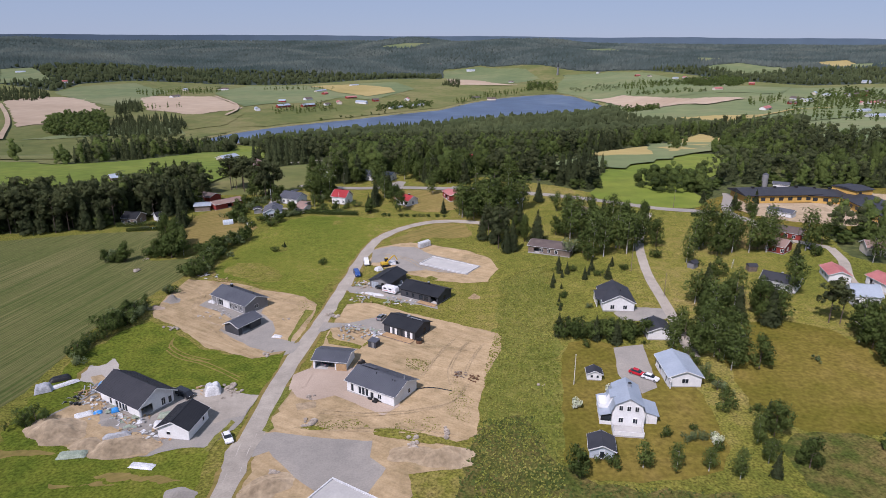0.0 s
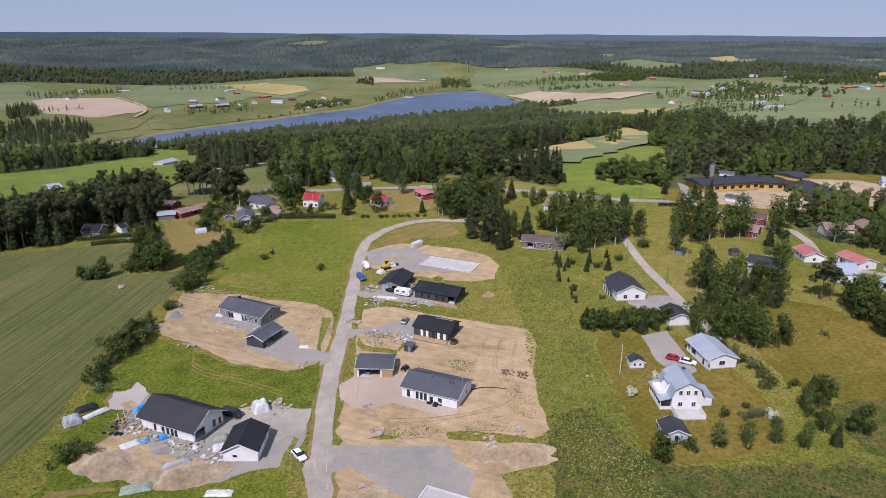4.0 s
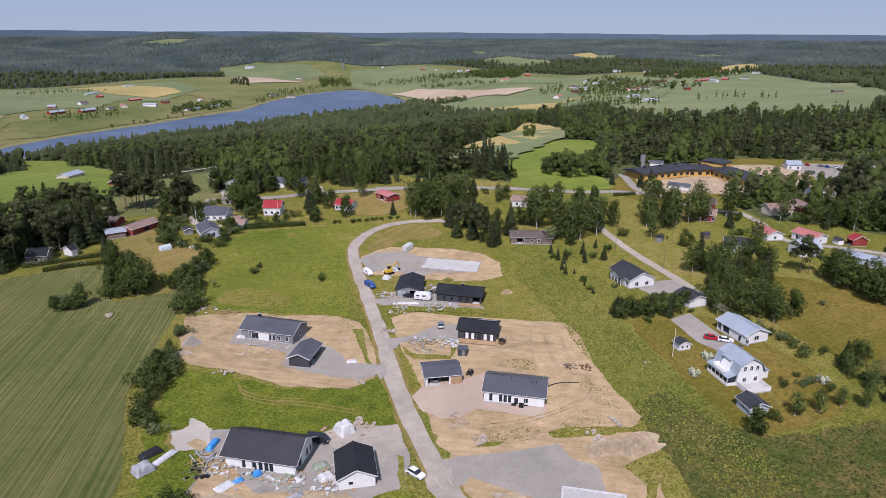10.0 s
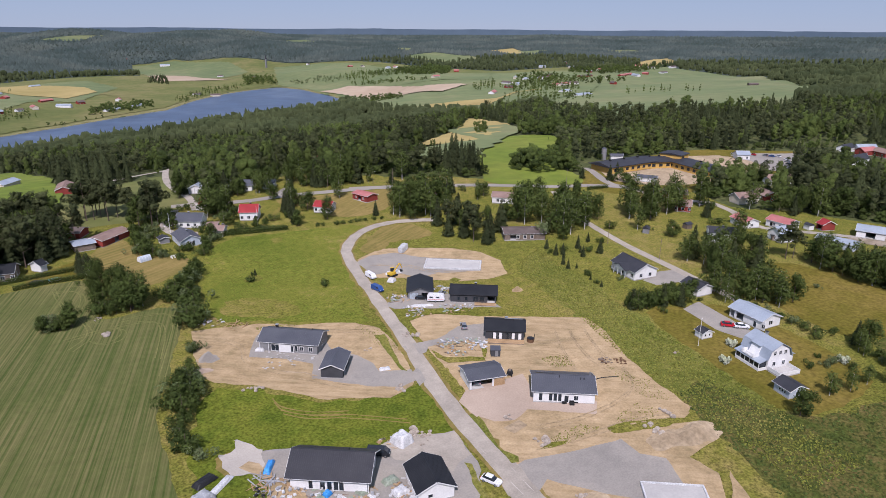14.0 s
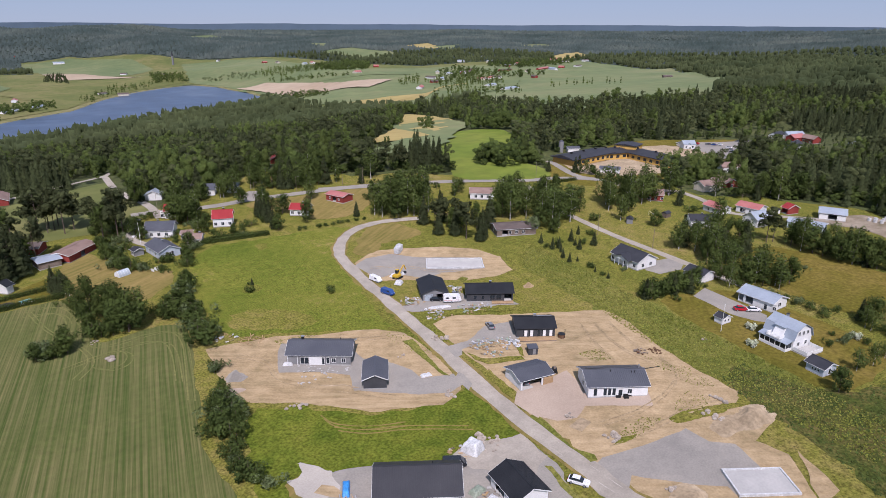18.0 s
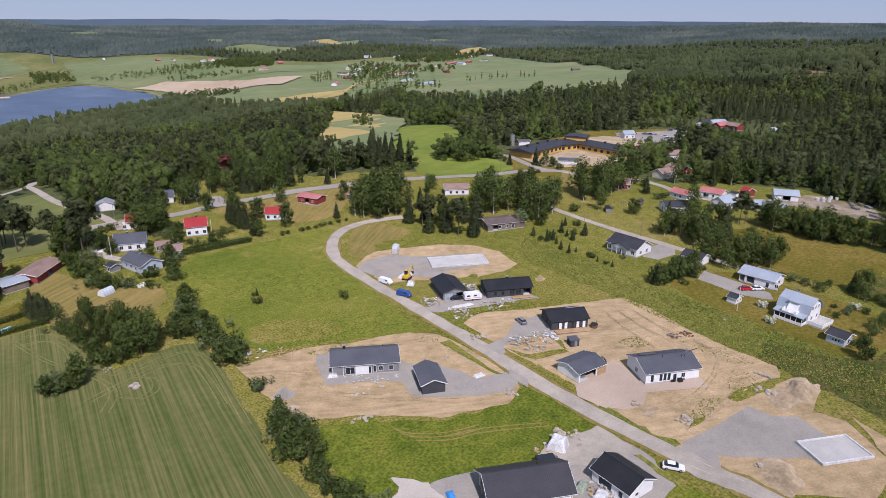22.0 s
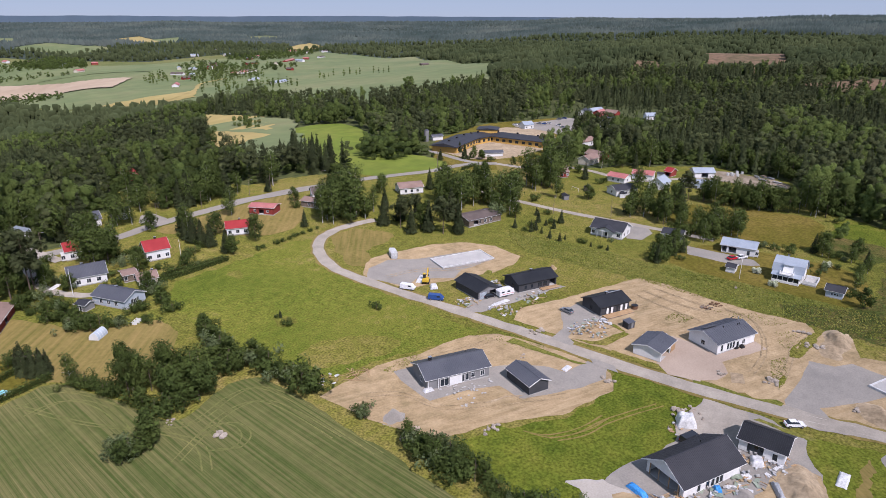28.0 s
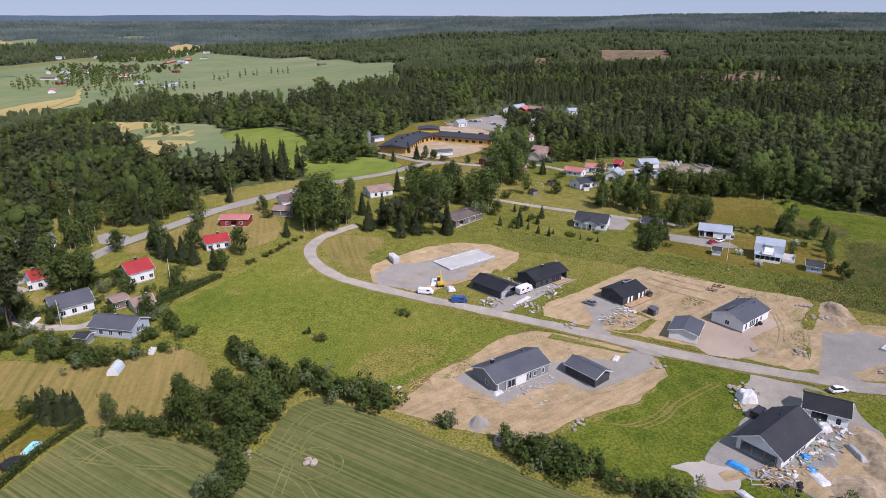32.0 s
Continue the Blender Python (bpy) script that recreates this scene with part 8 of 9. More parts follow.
PAINT = {"white": paint("white_car_paint", (0.75, 0.75, 0.75)), "red": paint("red_car_paint", (0.5, 0.02, 0.03)), "blue": paint("blue_car_paint", (0.03, 0.08, 0.25)),
         "black": paint("black_car_paint", (0.02, 0.022, 0.026)), "grey": paint("grey_car_paint", (0.2, 0.21, 0.22)), "wine": paint("dark_red_car_paint", (0.12, 0.02, 0.025)), "yellow": paint("machine_yellow", (0.62, 0.4, 0.04))}
MAT["tyre"] = surface("black_rubber", [(0.015, 0.015, 0.015), (0.025, 0.025, 0.025)], (2, 8), 0.9)
MAT["lamp_glass"] = surface("lamp_glass", [(0.6, 0.6, 0.58), (0.75, 0.75, 0.72)], (2, 8), 0.1)
MAT["lamp_red"] = surface("red_lamp_glass", [(0.4, 0.02, 0.02), (0.5, 0.03, 0.03)], (2, 8), 0.15)
MAT["tub"] = surface("brown_tub_staves", [(0.13, 0.07, 0.04), (0.2, 0.11, 0.06)], (1, 6), 0.7, 0.2, 8)
MAT["turquoise"] = surface("turquoise_pool_water", [(0.25, 0.65, 0.72), (0.35, 0.75, 0.8)], (0.5, 3), 0.1)
MAT["flowers"] = surface("white_flowering_leaves", [(0.3, 0.34, 0.18), (0.6, 0.62, 0.5)], (0.8, 3), 0.9, vary=0.3, tint="tree")


def smooth_box(name, profile, width, material, parent, top_in=0.0, label=""):
    """A bevelled body drawn across y from a side profile (x, z); top_in draws the top edge inwards."""
    zs = [z for _, z in profile]
    lo, hi = min(zs), max(zs)
    bm = bmesh.new()
    rings = []
    for s in (-1, 1):
        rings.append([bm.verts.new((x, s * (width / 2 - top_in * (z - lo) / (hi - lo)), z)) for x, z in profile])
    n = len(profile)
    bm.faces.new(rings[0])
    bm.faces.new(rings[1][::-1])
    for i in range(n):
        bm.faces.new((rings[0][i], rings[1][i], rings[1][(i + 1) % n], rings[0][(i + 1) % n]))
    bmesh.ops.recalc_face_normals(bm, faces=bm.faces[:])
    bmesh.ops.bevel(bm, geom=bm.edges[:], offset=0.06, segments=2, affect="EDGES")
    me = bpy.data.meshes.new(name)
    bm.to_mesh(me)
    bm.free()
    me.materials.append(material)
    return part(name, me, parent, label)


def wheels(parent, xs, half, r=0.32):
    for x_ in xs:
        for s in (-1, 1):
            w_ = tube("wheel", r, r, 0.22, (x_, s * half - 0.11, r), MAT["tyre"], parent, turn=(-90, 0, 0), sides=14)
            tube("rim", r * 0.6, r * 0.6, 0.24, (x_, s * half - 0.12, r), MAT["metal"], w_, turn=(-90, 0, 0), sides=10)


def car(x, y, angle, colour, label, kind="car"):
    c = thing("car" if kind == "car" else "van", x, y, angle, label, "car" if kind == "car" else "van", lift=0.2)
    p = PAINT[colour]
    if kind == "car":
        smooth_box("body", [(-2.15, 0.3), (2.15, 0.3), (2.2, 0.62), (1.9, 0.82), (0.9, 0.95), (-2.0, 0.98), (-2.2, 0.7)], 1.78, p, c)
        smooth_box("cabin", [(-1.95, 0.94), (1.0, 0.92), (0.3, 1.42), (-1.2, 1.46)], 1.62, MAT["glass"], c, 0.18, "dark tinted windows")
        box("roof", (1.55, 1.25, 0.05), (-0.5, 0, 1.43), p, c, bevel=0.02)
        wheels(c, (-1.35, 1.35), 0.82)
        front = 2.16
        high = 0.62
    else:
        smooth_box("body", [(-2.5, 0.35), (2.5, 0.35), (2.55, 0.9), (2.1, 1.15), (1.4, 1.9), (-2.4, 1.95), (-2.5, 1.2)], 1.95, p, c, 0.1)
        box("side_glass", (1.0, 1.97, 0.5), (0.9, 0, 1.2), MAT["glass"], c, bevel=0.03)
        box("windscreen", (0.06, 1.6, 0.85), (1.83, 0, 1.14), MAT["glass"], c, turn=(0, -43, 0))
        wheels(c, (-1.6, 1.6), 0.9, 0.34)
        front = 2.5
        high = 0.8
    for s in (-1, 1):
        box("headlight", (0.1, 0.35, 0.14), (front, s * 0.62, high), MAT["lamp_glass"], c, bevel=0.02)
        box("tail_light", (0.1, 0.25, 0.2), (-front, s * 0.68, high + 0.1), MAT["lamp_red"], c, bevel=0.02)
    return c


car(-48.0, 123.7, -60, "white", "white hatchback parked at the road junction")
car(51.1, 150.1, -40, "red", "bright red car in the villa yard")
car(53.7, 147.5, -38, "white", "white estate car in the villa yard")
car(-19.5, 187.4, 70, "grey", "grey car on the gravel yard")
car(-21.8, 212.6, -32, "black", "black car before the double garage")
car(-14.4, 212.7, 40, "grey", "grey car beside the caravan")
car(-30.0, 238.5, -78, "white", "small white van at the roadside", "van")
car(-32.2, 226.3, -72, "blue", "dark blue van at the roadside", "van")
car(-64.9, 142.7, -30, "black", "dark pickup beside the unfinished house", "van")
car(-31.4, 158.5, 62, "grey", "grey car inside the open carport")
for i, (px_, py_) in enumerate([(286.3, 344.7), (290.4, 342.2), (291.8, 338.8), (295.7, 336.2), (300.9, 330.1), (302.1, 326.6), (305.9, 323.9), (300.8, 313.6), (294.1, 307.9), (287.3, 302.2), (245.4, 304.1), (329.2, 324.0), (336.3, 322.0)]):
    car(px_, py_, 80 + 7 * (i % 3), ("white", "grey", "black", "red", "grey", "blue", "white")[i % 7], "parked car on the school yard")
car(151.3, 251.4, 10, "grey", "grey car on the farm lane")

cv = thing("caravan", -18.2, 208.8, -30, "white touring caravan beside the garage", "caravan", lift=0.2)
smooth_box("body", [(-2.9, 0.5), (2.6, 0.5), (2.95, 1.1), (2.6, 2.3), (2.2, 2.6), (-2.5, 2.6), (-2.9, 2.2)], 2.3, PAINT["white"], cv)
for u in (-1.6, 0.6):
    box("window", (1.2, 2.34, 0.6), (u, 0, 1.5), MAT["glass"], cv, bevel=0.04)
box("stripe", (5.2, 2.33, 0.1), (-0.1, 0, 1.0), PAINT["red"], cv)
box("drawbar", (1.3, 0.12, 0.1), (3.4, 0, 0.45), MAT["metal"], cv)
wheels(cv, (-0.2,), 1.05)

ex = thing("excavator", -22.3, 236.3, 25, "yellow tracked excavator on the sand plot", "excavator", lift=0.15)
for s in (-1, 1):
    smooth_box("track", [(-1.7, 0.15), (-1.4, 0), (1.4, 0), (1.7, 0.15), (1.7, 0.6), (1.4, 0.75), (-1.4, 0.75), (-1.7, 0.6)], 0.5, MAT["tyre"], ex).data.transform(Matrix.Translation((0, s * 0.95, 0)))
box("deck", (2.8, 2.2, 0.9), (-0.5, 0, 0.8), PAINT["yellow"], ex, bevel=0.12)
cab = box("cab", (1.3, 1.0, 1.5), (0.5, 0.55, 1.5), MAT["glass"], ex, bevel=0.1)
box("cab_roof", (1.35, 1.05, 0.12), (0.5, 0.55, 3.0), PAINT["yellow"], cab, bevel=0.04)
box("boom", (3.6, 0.35, 0.45), (2.0, -0.3, 2.7), PAINT["yellow"], ex, turn=(0, -38, 0), bevel=0.05)
box("stick", (2.4, 0.28, 0.35), (4.0, -0.3, 2.9), PAINT["yellow"], ex, turn=(0, 60, 0), bevel=0.05)
smooth_box("bucket", [(4.1, 0.5), (5.0, 0.4), (5.1, 1.1), (4.5, 1.3)], 0.9, MAT["black_metal"], ex)


# ---- heaps, slabs and site materials ----
def mound(name, x, y, rx, ry, high, material, label, angle=0.0, category="mound"):
    """An uneven heap of loose earth."""
    verts, faces, rings, seg = [], [], 12, 36
    base = float(height(x, y))
    verts.append((0, 0, high))
    for i in range(1, rings + 1):
        f = i / rings
        for k in range(seg):
            a = 2 * math.pi * k / seg
            w = 1 + 0.25 * noise.noise((math.cos(a) * 1.6 + x, math.sin(a) * 1.6 + y, 0.5))
            px_, py_ = math.cos(a) * rx * f * w, math.sin(a) * ry * f * w
            q = (math.cos(f * math.pi) + 1) / 2
            bumps = 0.28 * high * noise.noise((px_ * 0.35 + x, py_ * 0.35, 2)) + 0.12 * high * noise.noise((px_ * 1.1, py_ * 1.1 + y, 4))
            verts.append((px_, py_, high * q ** 1.15 + bumps * min(1, (1 - f) * 3) - (0.15 if i == rings else 0)))
    for k in range(seg):
        faces.append((0, 1 + k, 1 + (k + 1) % seg))
        for i in range(rings - 1):
            a, b = 1 + i * seg, 1 + (i + 1) * seg
            faces.append((a + k, b + k, b + (k + 1) % seg, a + (k + 1) % seg))
    ob = new(name, mesh_of(name, verts, faces, material, True))
    ob.matrix_basis = pose(x, y, base + 0.12, 0, 0, angle)
    return tagged(ob, label, category)


mound("sand_mound", -88.1, 125.9, 8.5, 6.0, 2.6, MAT["earth"], "large churned mound of tan sand", -25)
mound("sand_mound", -70.8, 120.6, 9.0, 4.5, 2.2, MAT["earth"], "long churned mound of tan sand", 10)
mound("sand_mound", -78.1, 121.2, 5.0, 3.5, 1.5, MAT["earth"], "low churned mound of tan sand", 0)
mound("sand_mound", 0.8, 116.1, 7.0, 4.2, 2.4, MAT["earth"], "smooth mound of tan sand", 0)
mound("sand_mound", -5.9, 117.5, 6.0, 3.5, 1.0, MAT["earth"], "low spread mound of tan sand", 0)
mound("sand_mound", -34.8, 107.3, 6.5, 4.0, 1.6, MAT["earth"], "low mound of tan sand by the road", 30)
mound("gravel_mound", -91.7, 201.7, 3.2, 2.6, 2.0, MAT["gravel"], "grey heap of crushed stone", 0, "heap")
mound("gravel_mound", -51.5, 105.1, 3.6, 2.2, 1.0, MAT["gravel"], "low grey heap of crushed stone in the grass", 0, "heap")
mound("gravel_mound", -78.0, 130.2, 3.0, 2.4, 0.9, MAT["gravel"], "dark grey heap of gravel by the house", 0, "heap")
mound("soil_mound", -94.4, 195.3, 3.4, 1.6, 0.8, MAT["pinkgravel"], "low reddish heap of soil", 0, "heap")
mound("soil_mound", 10.7, 204.1, 2.2, 1.6, 1.4, MAT["sand"], "small tan heap of soil in the weeds", 0, "heap")
mound("soil_mound", -4.5, 222.0, 3.6, 1.4, 1.0, MAT["weeds"], "overgrown heap of soil", 0, "heap")
mound("soil_mound", -72.5, 183.9, 4.5, 1.5, 0.5, MAT["sand"], "low strip of heaped sand", -32, "heap")


def boulder(size, seed_):
    bm = bmesh.new()
    bmesh.ops.create_icosphere(bm, subdivisions=2, radius=size)
    for v in bm.verts:
        v.co *= 1 + 0.45 * noise.noise(v.co * (1.1 / size) + Vector((seed_, 0, 0)))
        v.co.z *= 0.75
    me = bpy.data.meshes.new("rock")
    bm.to_mesh(me)
    bm.free()
    me.materials.append(MAT["rock"])
    return me


ROCKS = [boulder(0.5, 3.1 * k) for k in range(6)]


def rocks(x, y, n, spread_, size, label):
    h = thing("rock_pile", x, y, random.uniform(0, 360), label, "rocks", "rock piles", lift=0.1)
    for k in range(n):
        r = part("rock", ROCKS[k % 6], h)
        s = size * random.uniform(0.3, 0.95)
        a, q = random.uniform(0, 6.28), spread_ * random.random() ** 0.6
        r.matrix_basis = pose(q * math.cos(a), q * math.sin(a) * 0.6, 0.25 * s, 0, 0, random.uniform(0, 360)) @ Matrix.Diagonal((s, s, s * random.uniform(0.7, 1.0), 1))


for px_, n_, w_, s_ in (((-31.8, 130.0), 12, 2.6, 2.0), ((-6.6, 121.1), 12, 3.0, 1.8), ((-35.7, 190.6), 12, 2.8, 1.6), ((1.0, 125.2), 8, 2.4, 1.4),
                        ((-49.6, 165.7), 9, 2.4, 1.3), ((-49.8, 188.0), 4, 2.0, 1.2), ((-34.7, 111.5), 8, 2.0, 1.2), ((-116.3, 229.8), 5, 1.4, 1.6), ((-84.0, 181.0), 10, 3.2, 1.2),
                        ((-55.0, 147.0), 10, 2.6, 1.5), ((-53.6, 144.2), 12, 4.0, 1.3), ((-118.4, 242.8), 7, 2.2, 1.0), ((24.8, 145.5), 4, 1.6, 1.0), ((-32.8, 141.6), 6, 1.4, 1.2)):
    rocks(*px_, n_, w_, s_, "pile of pale broken boulders on bare ground")


def heap_cloth(name, x, y, size, angle, material, label, category="tarpaulin"):
    """A pile hidden under a slack, creased sheet."""
    w, d, h = size
    verts, faces, n = [], [], 14
    for j in range(n + 1):
        for i in range(n + 1):
            u, v = i / n * 2 - 1, j / n * 2 - 1
            edge = max(abs(u), abs(v))
            z = h * (1 - max(0, (edge - 0.62) / 0.38) ** 1.5) + 0.16 * h * noise.noise((u * 2.2 + x, v * 2.2 + y, 1)) + 0.1 * h * noise.noise((u * 6, v * 6, x))
            verts.append((u * w / 2 * (1 + 0.08 * noise.noise((v * 3, x, 0))), v * d / 2 * (1 + 0.08 * noise.noise((u * 3, y, 5))), max(0.02, z if edge < 1 else 0.02)))
    for j in range(n):
        for i in range(n):
            a = j * (n + 1) + i
            faces.append((a, a + 1, a + n + 2, a + n + 1))
    ob = new(name, mesh_of(name, verts, faces, material, True))
    ob.matrix_basis = pose(x, y, float(height(x, y)) + 0.17, 0, 0, angle)
    return tagged(ob, label, category)


heap_cloth("tarpaulin", -58.5, 144.7, (4.0, 4.2, 2.2), 20, MAT["tarp_white"], "tall pile wrapped in white plastic")
heap_cloth("tarpaulin", -87.1, 148.2, (4.6, 1.5, 0.9), 62, MAT["tarp_blue"], "long stack under a bright blue tarpaulin")
heap_cloth("tarpaulin", -78.7, 135.0, (1.7, 1.4, 0.9), 30, MAT["tarp_blue"], "small pile under a blue tarpaulin")
heap_cloth("tarpaulin", -82.5, 134.2, (2.0, 1.4, 0.35), 20, MAT["tarp_blue"], "flat pile under a blue tarpaulin")
heap_cloth("tarpaulin", -85.3, 133.1, (4.0, 2.4, 0.4), 30, MAT["tarp_white"], "white sheet spread on the sand")
heap_cloth("tarpaulin", -100.8, 143.3, (4.0, 3.4, 1.7), 30, MAT["tarp_grey"], "trailer under a grey tarpaulin")
heap_cloth("tarpaulin", -99.7, 148.9, (5.0, 2.4, 0.9), 30, MAT["black_metal"], "dark heap of scrap in the grass")
heap_cloth("tarpaulin", -97.1, 146.2, (7.0, 1.6, 0.6), 45, MAT["tarp_white"], "white boards and sheet in the grass")
heap_cloth("tarpaulin", -79.5, 117.5, (6.0, 2.6, 0.7), 8, MAT["tarp_green"], "stack under a grey-green tarpaulin")
heap_cloth("tarpaulin", -63.0, 114.2, (5.4, 2.0, 0.4), -8, MAT["tarp_white"], "white sheet lying on rough grass")
heap_cloth("tarpaulin", -73.4, 124.8, (6.0, 1.3, 0.9), 22, MAT["tarp_grey"], "long pale roll of drain pipe")
heap_cloth("tarpaulin", -65.5, 129.4, (3.2, 2.6, 1.1), 15, MAT["tarp_white"], "building boards under white plastic")
heap_cloth("tarpaulin", -66.0, 133.5, (3.4, 2.0, 0.9), 10, MAT["tarp_green"], "pile under a green tarpaulin")
heap_cloth("tarpaulin", -24.6, 231.8, (3.0, 2.6, 1.2), 40, MAT["tarp_white"], "white wrapped building material")
heap_cloth("tarpaulin", -23.9, 207.6, (7.5, 1.4, 0.5), -20, MAT["tarp_white"], "long white stack of wrapped boards")
heap_cloth("tarpaulin", -20.9, 238.7, (6.0, 3.4, 1.0), 20, MAT["tarp_white"], "stack of concrete blocks under white sheet")
heap_cloth("tarpaulin", -16.3, 218.1, (4.0, 2.0, 1.0), 10, MAT["tarp_grey"], "grey covered pile by the garage")
heap_cloth("tarpaulin", -77.8, 200.9, (2.6, 1.4, 0.7), -30, MAT["tarp_white"], "white plastic on the gravel")
heap_cloth("tarpaulin", -49.9, 176.1, (3.0, 1.6, 0.5), -10, MAT["tarp_white"], "white heap at the yard edge")


def litter(name, x, y, n, across, kinds, label, category="scrap"):
    """Loose boards, sheets and blocks lying about, each a part of the heap."""
    h = thing(name, x, y, 0, label, category, lift=0.16)
    for k in range(n):
        kind, mat_key, dims = random.choice(kinds)
        a, q = random.uniform(0, 6.28), across * random.random() ** 0.6
        d = tuple(v * random.uniform(0.45, 0.95) for v in dims)
        box(kind, d, (q * math.cos(a), q * math.sin(a), random.uniform(0, 0.5) * (1 - q / across)), MAT[mat_key], h, turn=(random.uniform(-9, 9), random.uniform(-9, 9), random.uniform(0, 180)))


BOARDS = (("plank", "wood", (2.2, 0.16, 0.06)), ("plank", "oldwood", (2.2, 0.2, 0.08)), ("block", "tarp_white", (0.8, 0.6, 0.4)), ("sack", "tarp_grey", (0.8, 0.6, 0.4)), ("sheet", "tarp_white", (1.6, 1.1, 0.05)), ("sheet", "concrete", (1.2, 0.8, 0.15)), ("pallet", "wood", (1.2, 0.8, 0.15)))
SCRAP = (("sheet", "tarp_white", (2.0, 1.2, 0.05)), ("board", "wood", (1.8, 0.5, 0.05)), ("rubble", "sand", (0.9, 0.7, 0.4)), ("sheet", "tarp_green", (1.8, 1.2, 0.06)), ("plank", "wood", (2.6, 0.2, 0.08)), ("block", "concrete", (0.8, 0.6, 0.5)), ("sack", "tarp_grey", (0.9, 0.7, 0.5)), ("plank", "oldwood", (2.2, 0.2, 0.1)))
litter("scrap_heap", -26.7, 178.1, 90, 6.0, SCRAP, "heap of white and green building scrap on the verge")
litter("scrap_heap", -21.0, 176.7, 40, 3.4, SCRAP, "heap of white sheets and old insulation")
litter("site_litter", -80.2, 135.6, 45, 6.0, BOARDS + SCRAP, "pallets, boards and blocks beside the unfinished house")
litter("site_litter", -86.0, 139.9, 40, 4.0, BOARDS, "boards and pallets beside the unfinished house")
litter("site_litter", -74.1, 132.5, 30, 4.0, SCRAP, "white blocks and boards beside the unfinished house")
litter("site_litter", -63.9, 129.5, 34, 4.0, BOARDS + SCRAP, "pallets and boards between house and garage")
litter("site_litter", -73.0, 131.0, 30, 4.0, SCRAP, "blocks and white boards on the site")
litter("site_litter", -65.2, 125.5, 30, 4.5, BOARDS, "timber offcuts by the garage")
litter("site_litter", -90.2, 139.8, 34, 3.4, (("pipe", "metal", (1.6, 0.2, 0.2)), ("plank", "oldwood", (1.6, 0.2, 0.1)), ("block", "black_metal", (0.9, 0.7, 0.6))), "dark scrap and scaffold pieces")
litter("site_litter", -88.7, 143.7, 26, 3.0, (("beam", "tarp_grey", (4.0, 0.3, 0.25)), ("beam", "wood", (4.0, 0.2, 0.2))), "wrapped beams stacked by the house")
litter("site_litter", -28.4, 216.4, 40, 4.0, SCRAP, "wrapped blocks and boards beside the garage")
litter("site_litter", -27.0, 204.7, 40, 5.0, SCRAP, "loose sheets in the grass before the black house")
litter("site_litter", -14.7, 201.0, 40, 5.5, SCRAP, "loose white sheets and boards in the grass")
litter("site_litter", -11.5, 216.8, 24, 3.0, SCRAP, "site material between garage and house")
litter("timber_stack", -87.5, 224.8, 22, 4.0, BOARDS, "loose timber stack at the plot's edge")
litter("timber_stack", -81.0, 220.2, 22, 3.4, (("plank", "wood", (3.4, 0.25, 0.12)), ("plank", "wood", (2.8, 0.2, 0.1))), "pale timber stack at the plot's edge")
litter("site_litter", 4.9, 151.5, 16, 2.0, (("pallet", "oldwood", (1.2, 0.8, 0.15)), ("block", "tub", (0.7, 0.5, 0.3))), "pallets of red bricks on the sand")
litter("site_litter", 8.2, 149.2, 20, 1.8, (("block", "tub", (0.7, 0.5, 0.3)),), "reddish heap of old bricks")
litter("site_litter", -63.6, 126.9, 24, 3.6, BOARDS, "boards leaning by the garage")
litter("site_litter", -61.4, 145.2, 18, 3.0, BOARDS, "pallets beside the wrapped pile")
litter("pavers", -75.7, 194.6, 26, 5.5, (("slab", "concrete", (0.7, 0.7, 0.08)),), "pale paving slabs laid round the house", "paving")
litter("pavers", -68.4, 192.4, 16, 4.5, (("slab", "concrete", (0.7, 0.7, 0.08)),), "pale paving slabs laid round the house", "paving")


def foundation(x, y, angle, length, width, label):
    """A house slab with raised pale block edges."""
    h = thing("foundation", x, y, angle, label, "foundation", lift=0.15)
    box("slab", (length - 0.4, width - 0.4, 0.3), (0, 0, 0), MAT["concrete"], h)
    for s in (-1, 1):
        n = int(length / 1.2)
        for k in range(n):
            box("block", (length / n - 0.02, 0.35, 0.55), (-length / 2 + length * (k + 0.5) / n, s * (width / 2 - 0.17), 0), MAT["tarp_white"], h)
        n = int(width / 1.2)
        for k in range(n):
            box("block", (0.35, (width - 0.7) / n - 0.02, 0.55), (s * (length / 2 - 0.17), -width / 2 + 0.35 + (width - 0.7) * (k + 0.5) / n, 0), MAT["tarp_white"], h)
    return h


foundation(2.4, 236.0, -32.0, 21.4, 10.0, "long house foundation of pale blocks on crushed stone")
foundation(-18.9, 102.7, -32, 12.4, 7.8, "house foundation of pale blocks beside the gravel yard")
for k in range(4):
    q = thing("wrapped_pallet", -9.4 + 1.9 * k * 0.5, 258.1 + 1.0 * k, 25, "tall pallet wrapped in white plastic", "pallet", "row of wrapped pallets", 0.1)
    box("load", (1.9, 2.2, 2.3), (0, 0, 0.15), MAT["tarp_white"], q, bevel=0.12)
    box("pallet", (1.8, 2.0, 0.14), (0, 0, 0), MAT["wood"], q)

ct = thing("storage_hut", -19.8, 168.5, -28, "small black storage hut on the sand", "hut", lift=0.12)
box("body", (2.6, 2.2, 2.0), (0, 0, 0), MAT["dark_board"], ct)
box("roof", (2.9, 2.5, 0.15), (0, 0, 2.0), MAT["roof_grey"], ct, turn=(6, 0, 0))
box("door", (0.8, 0.06, 1.7), (0.3, -1.12, 0.1), MAT["grey_board"], ct)
tubb = thing("hot_tub", -6.8, 170.3, 0, "round brown wooden hot tub", "hot tub", lift=0.12)
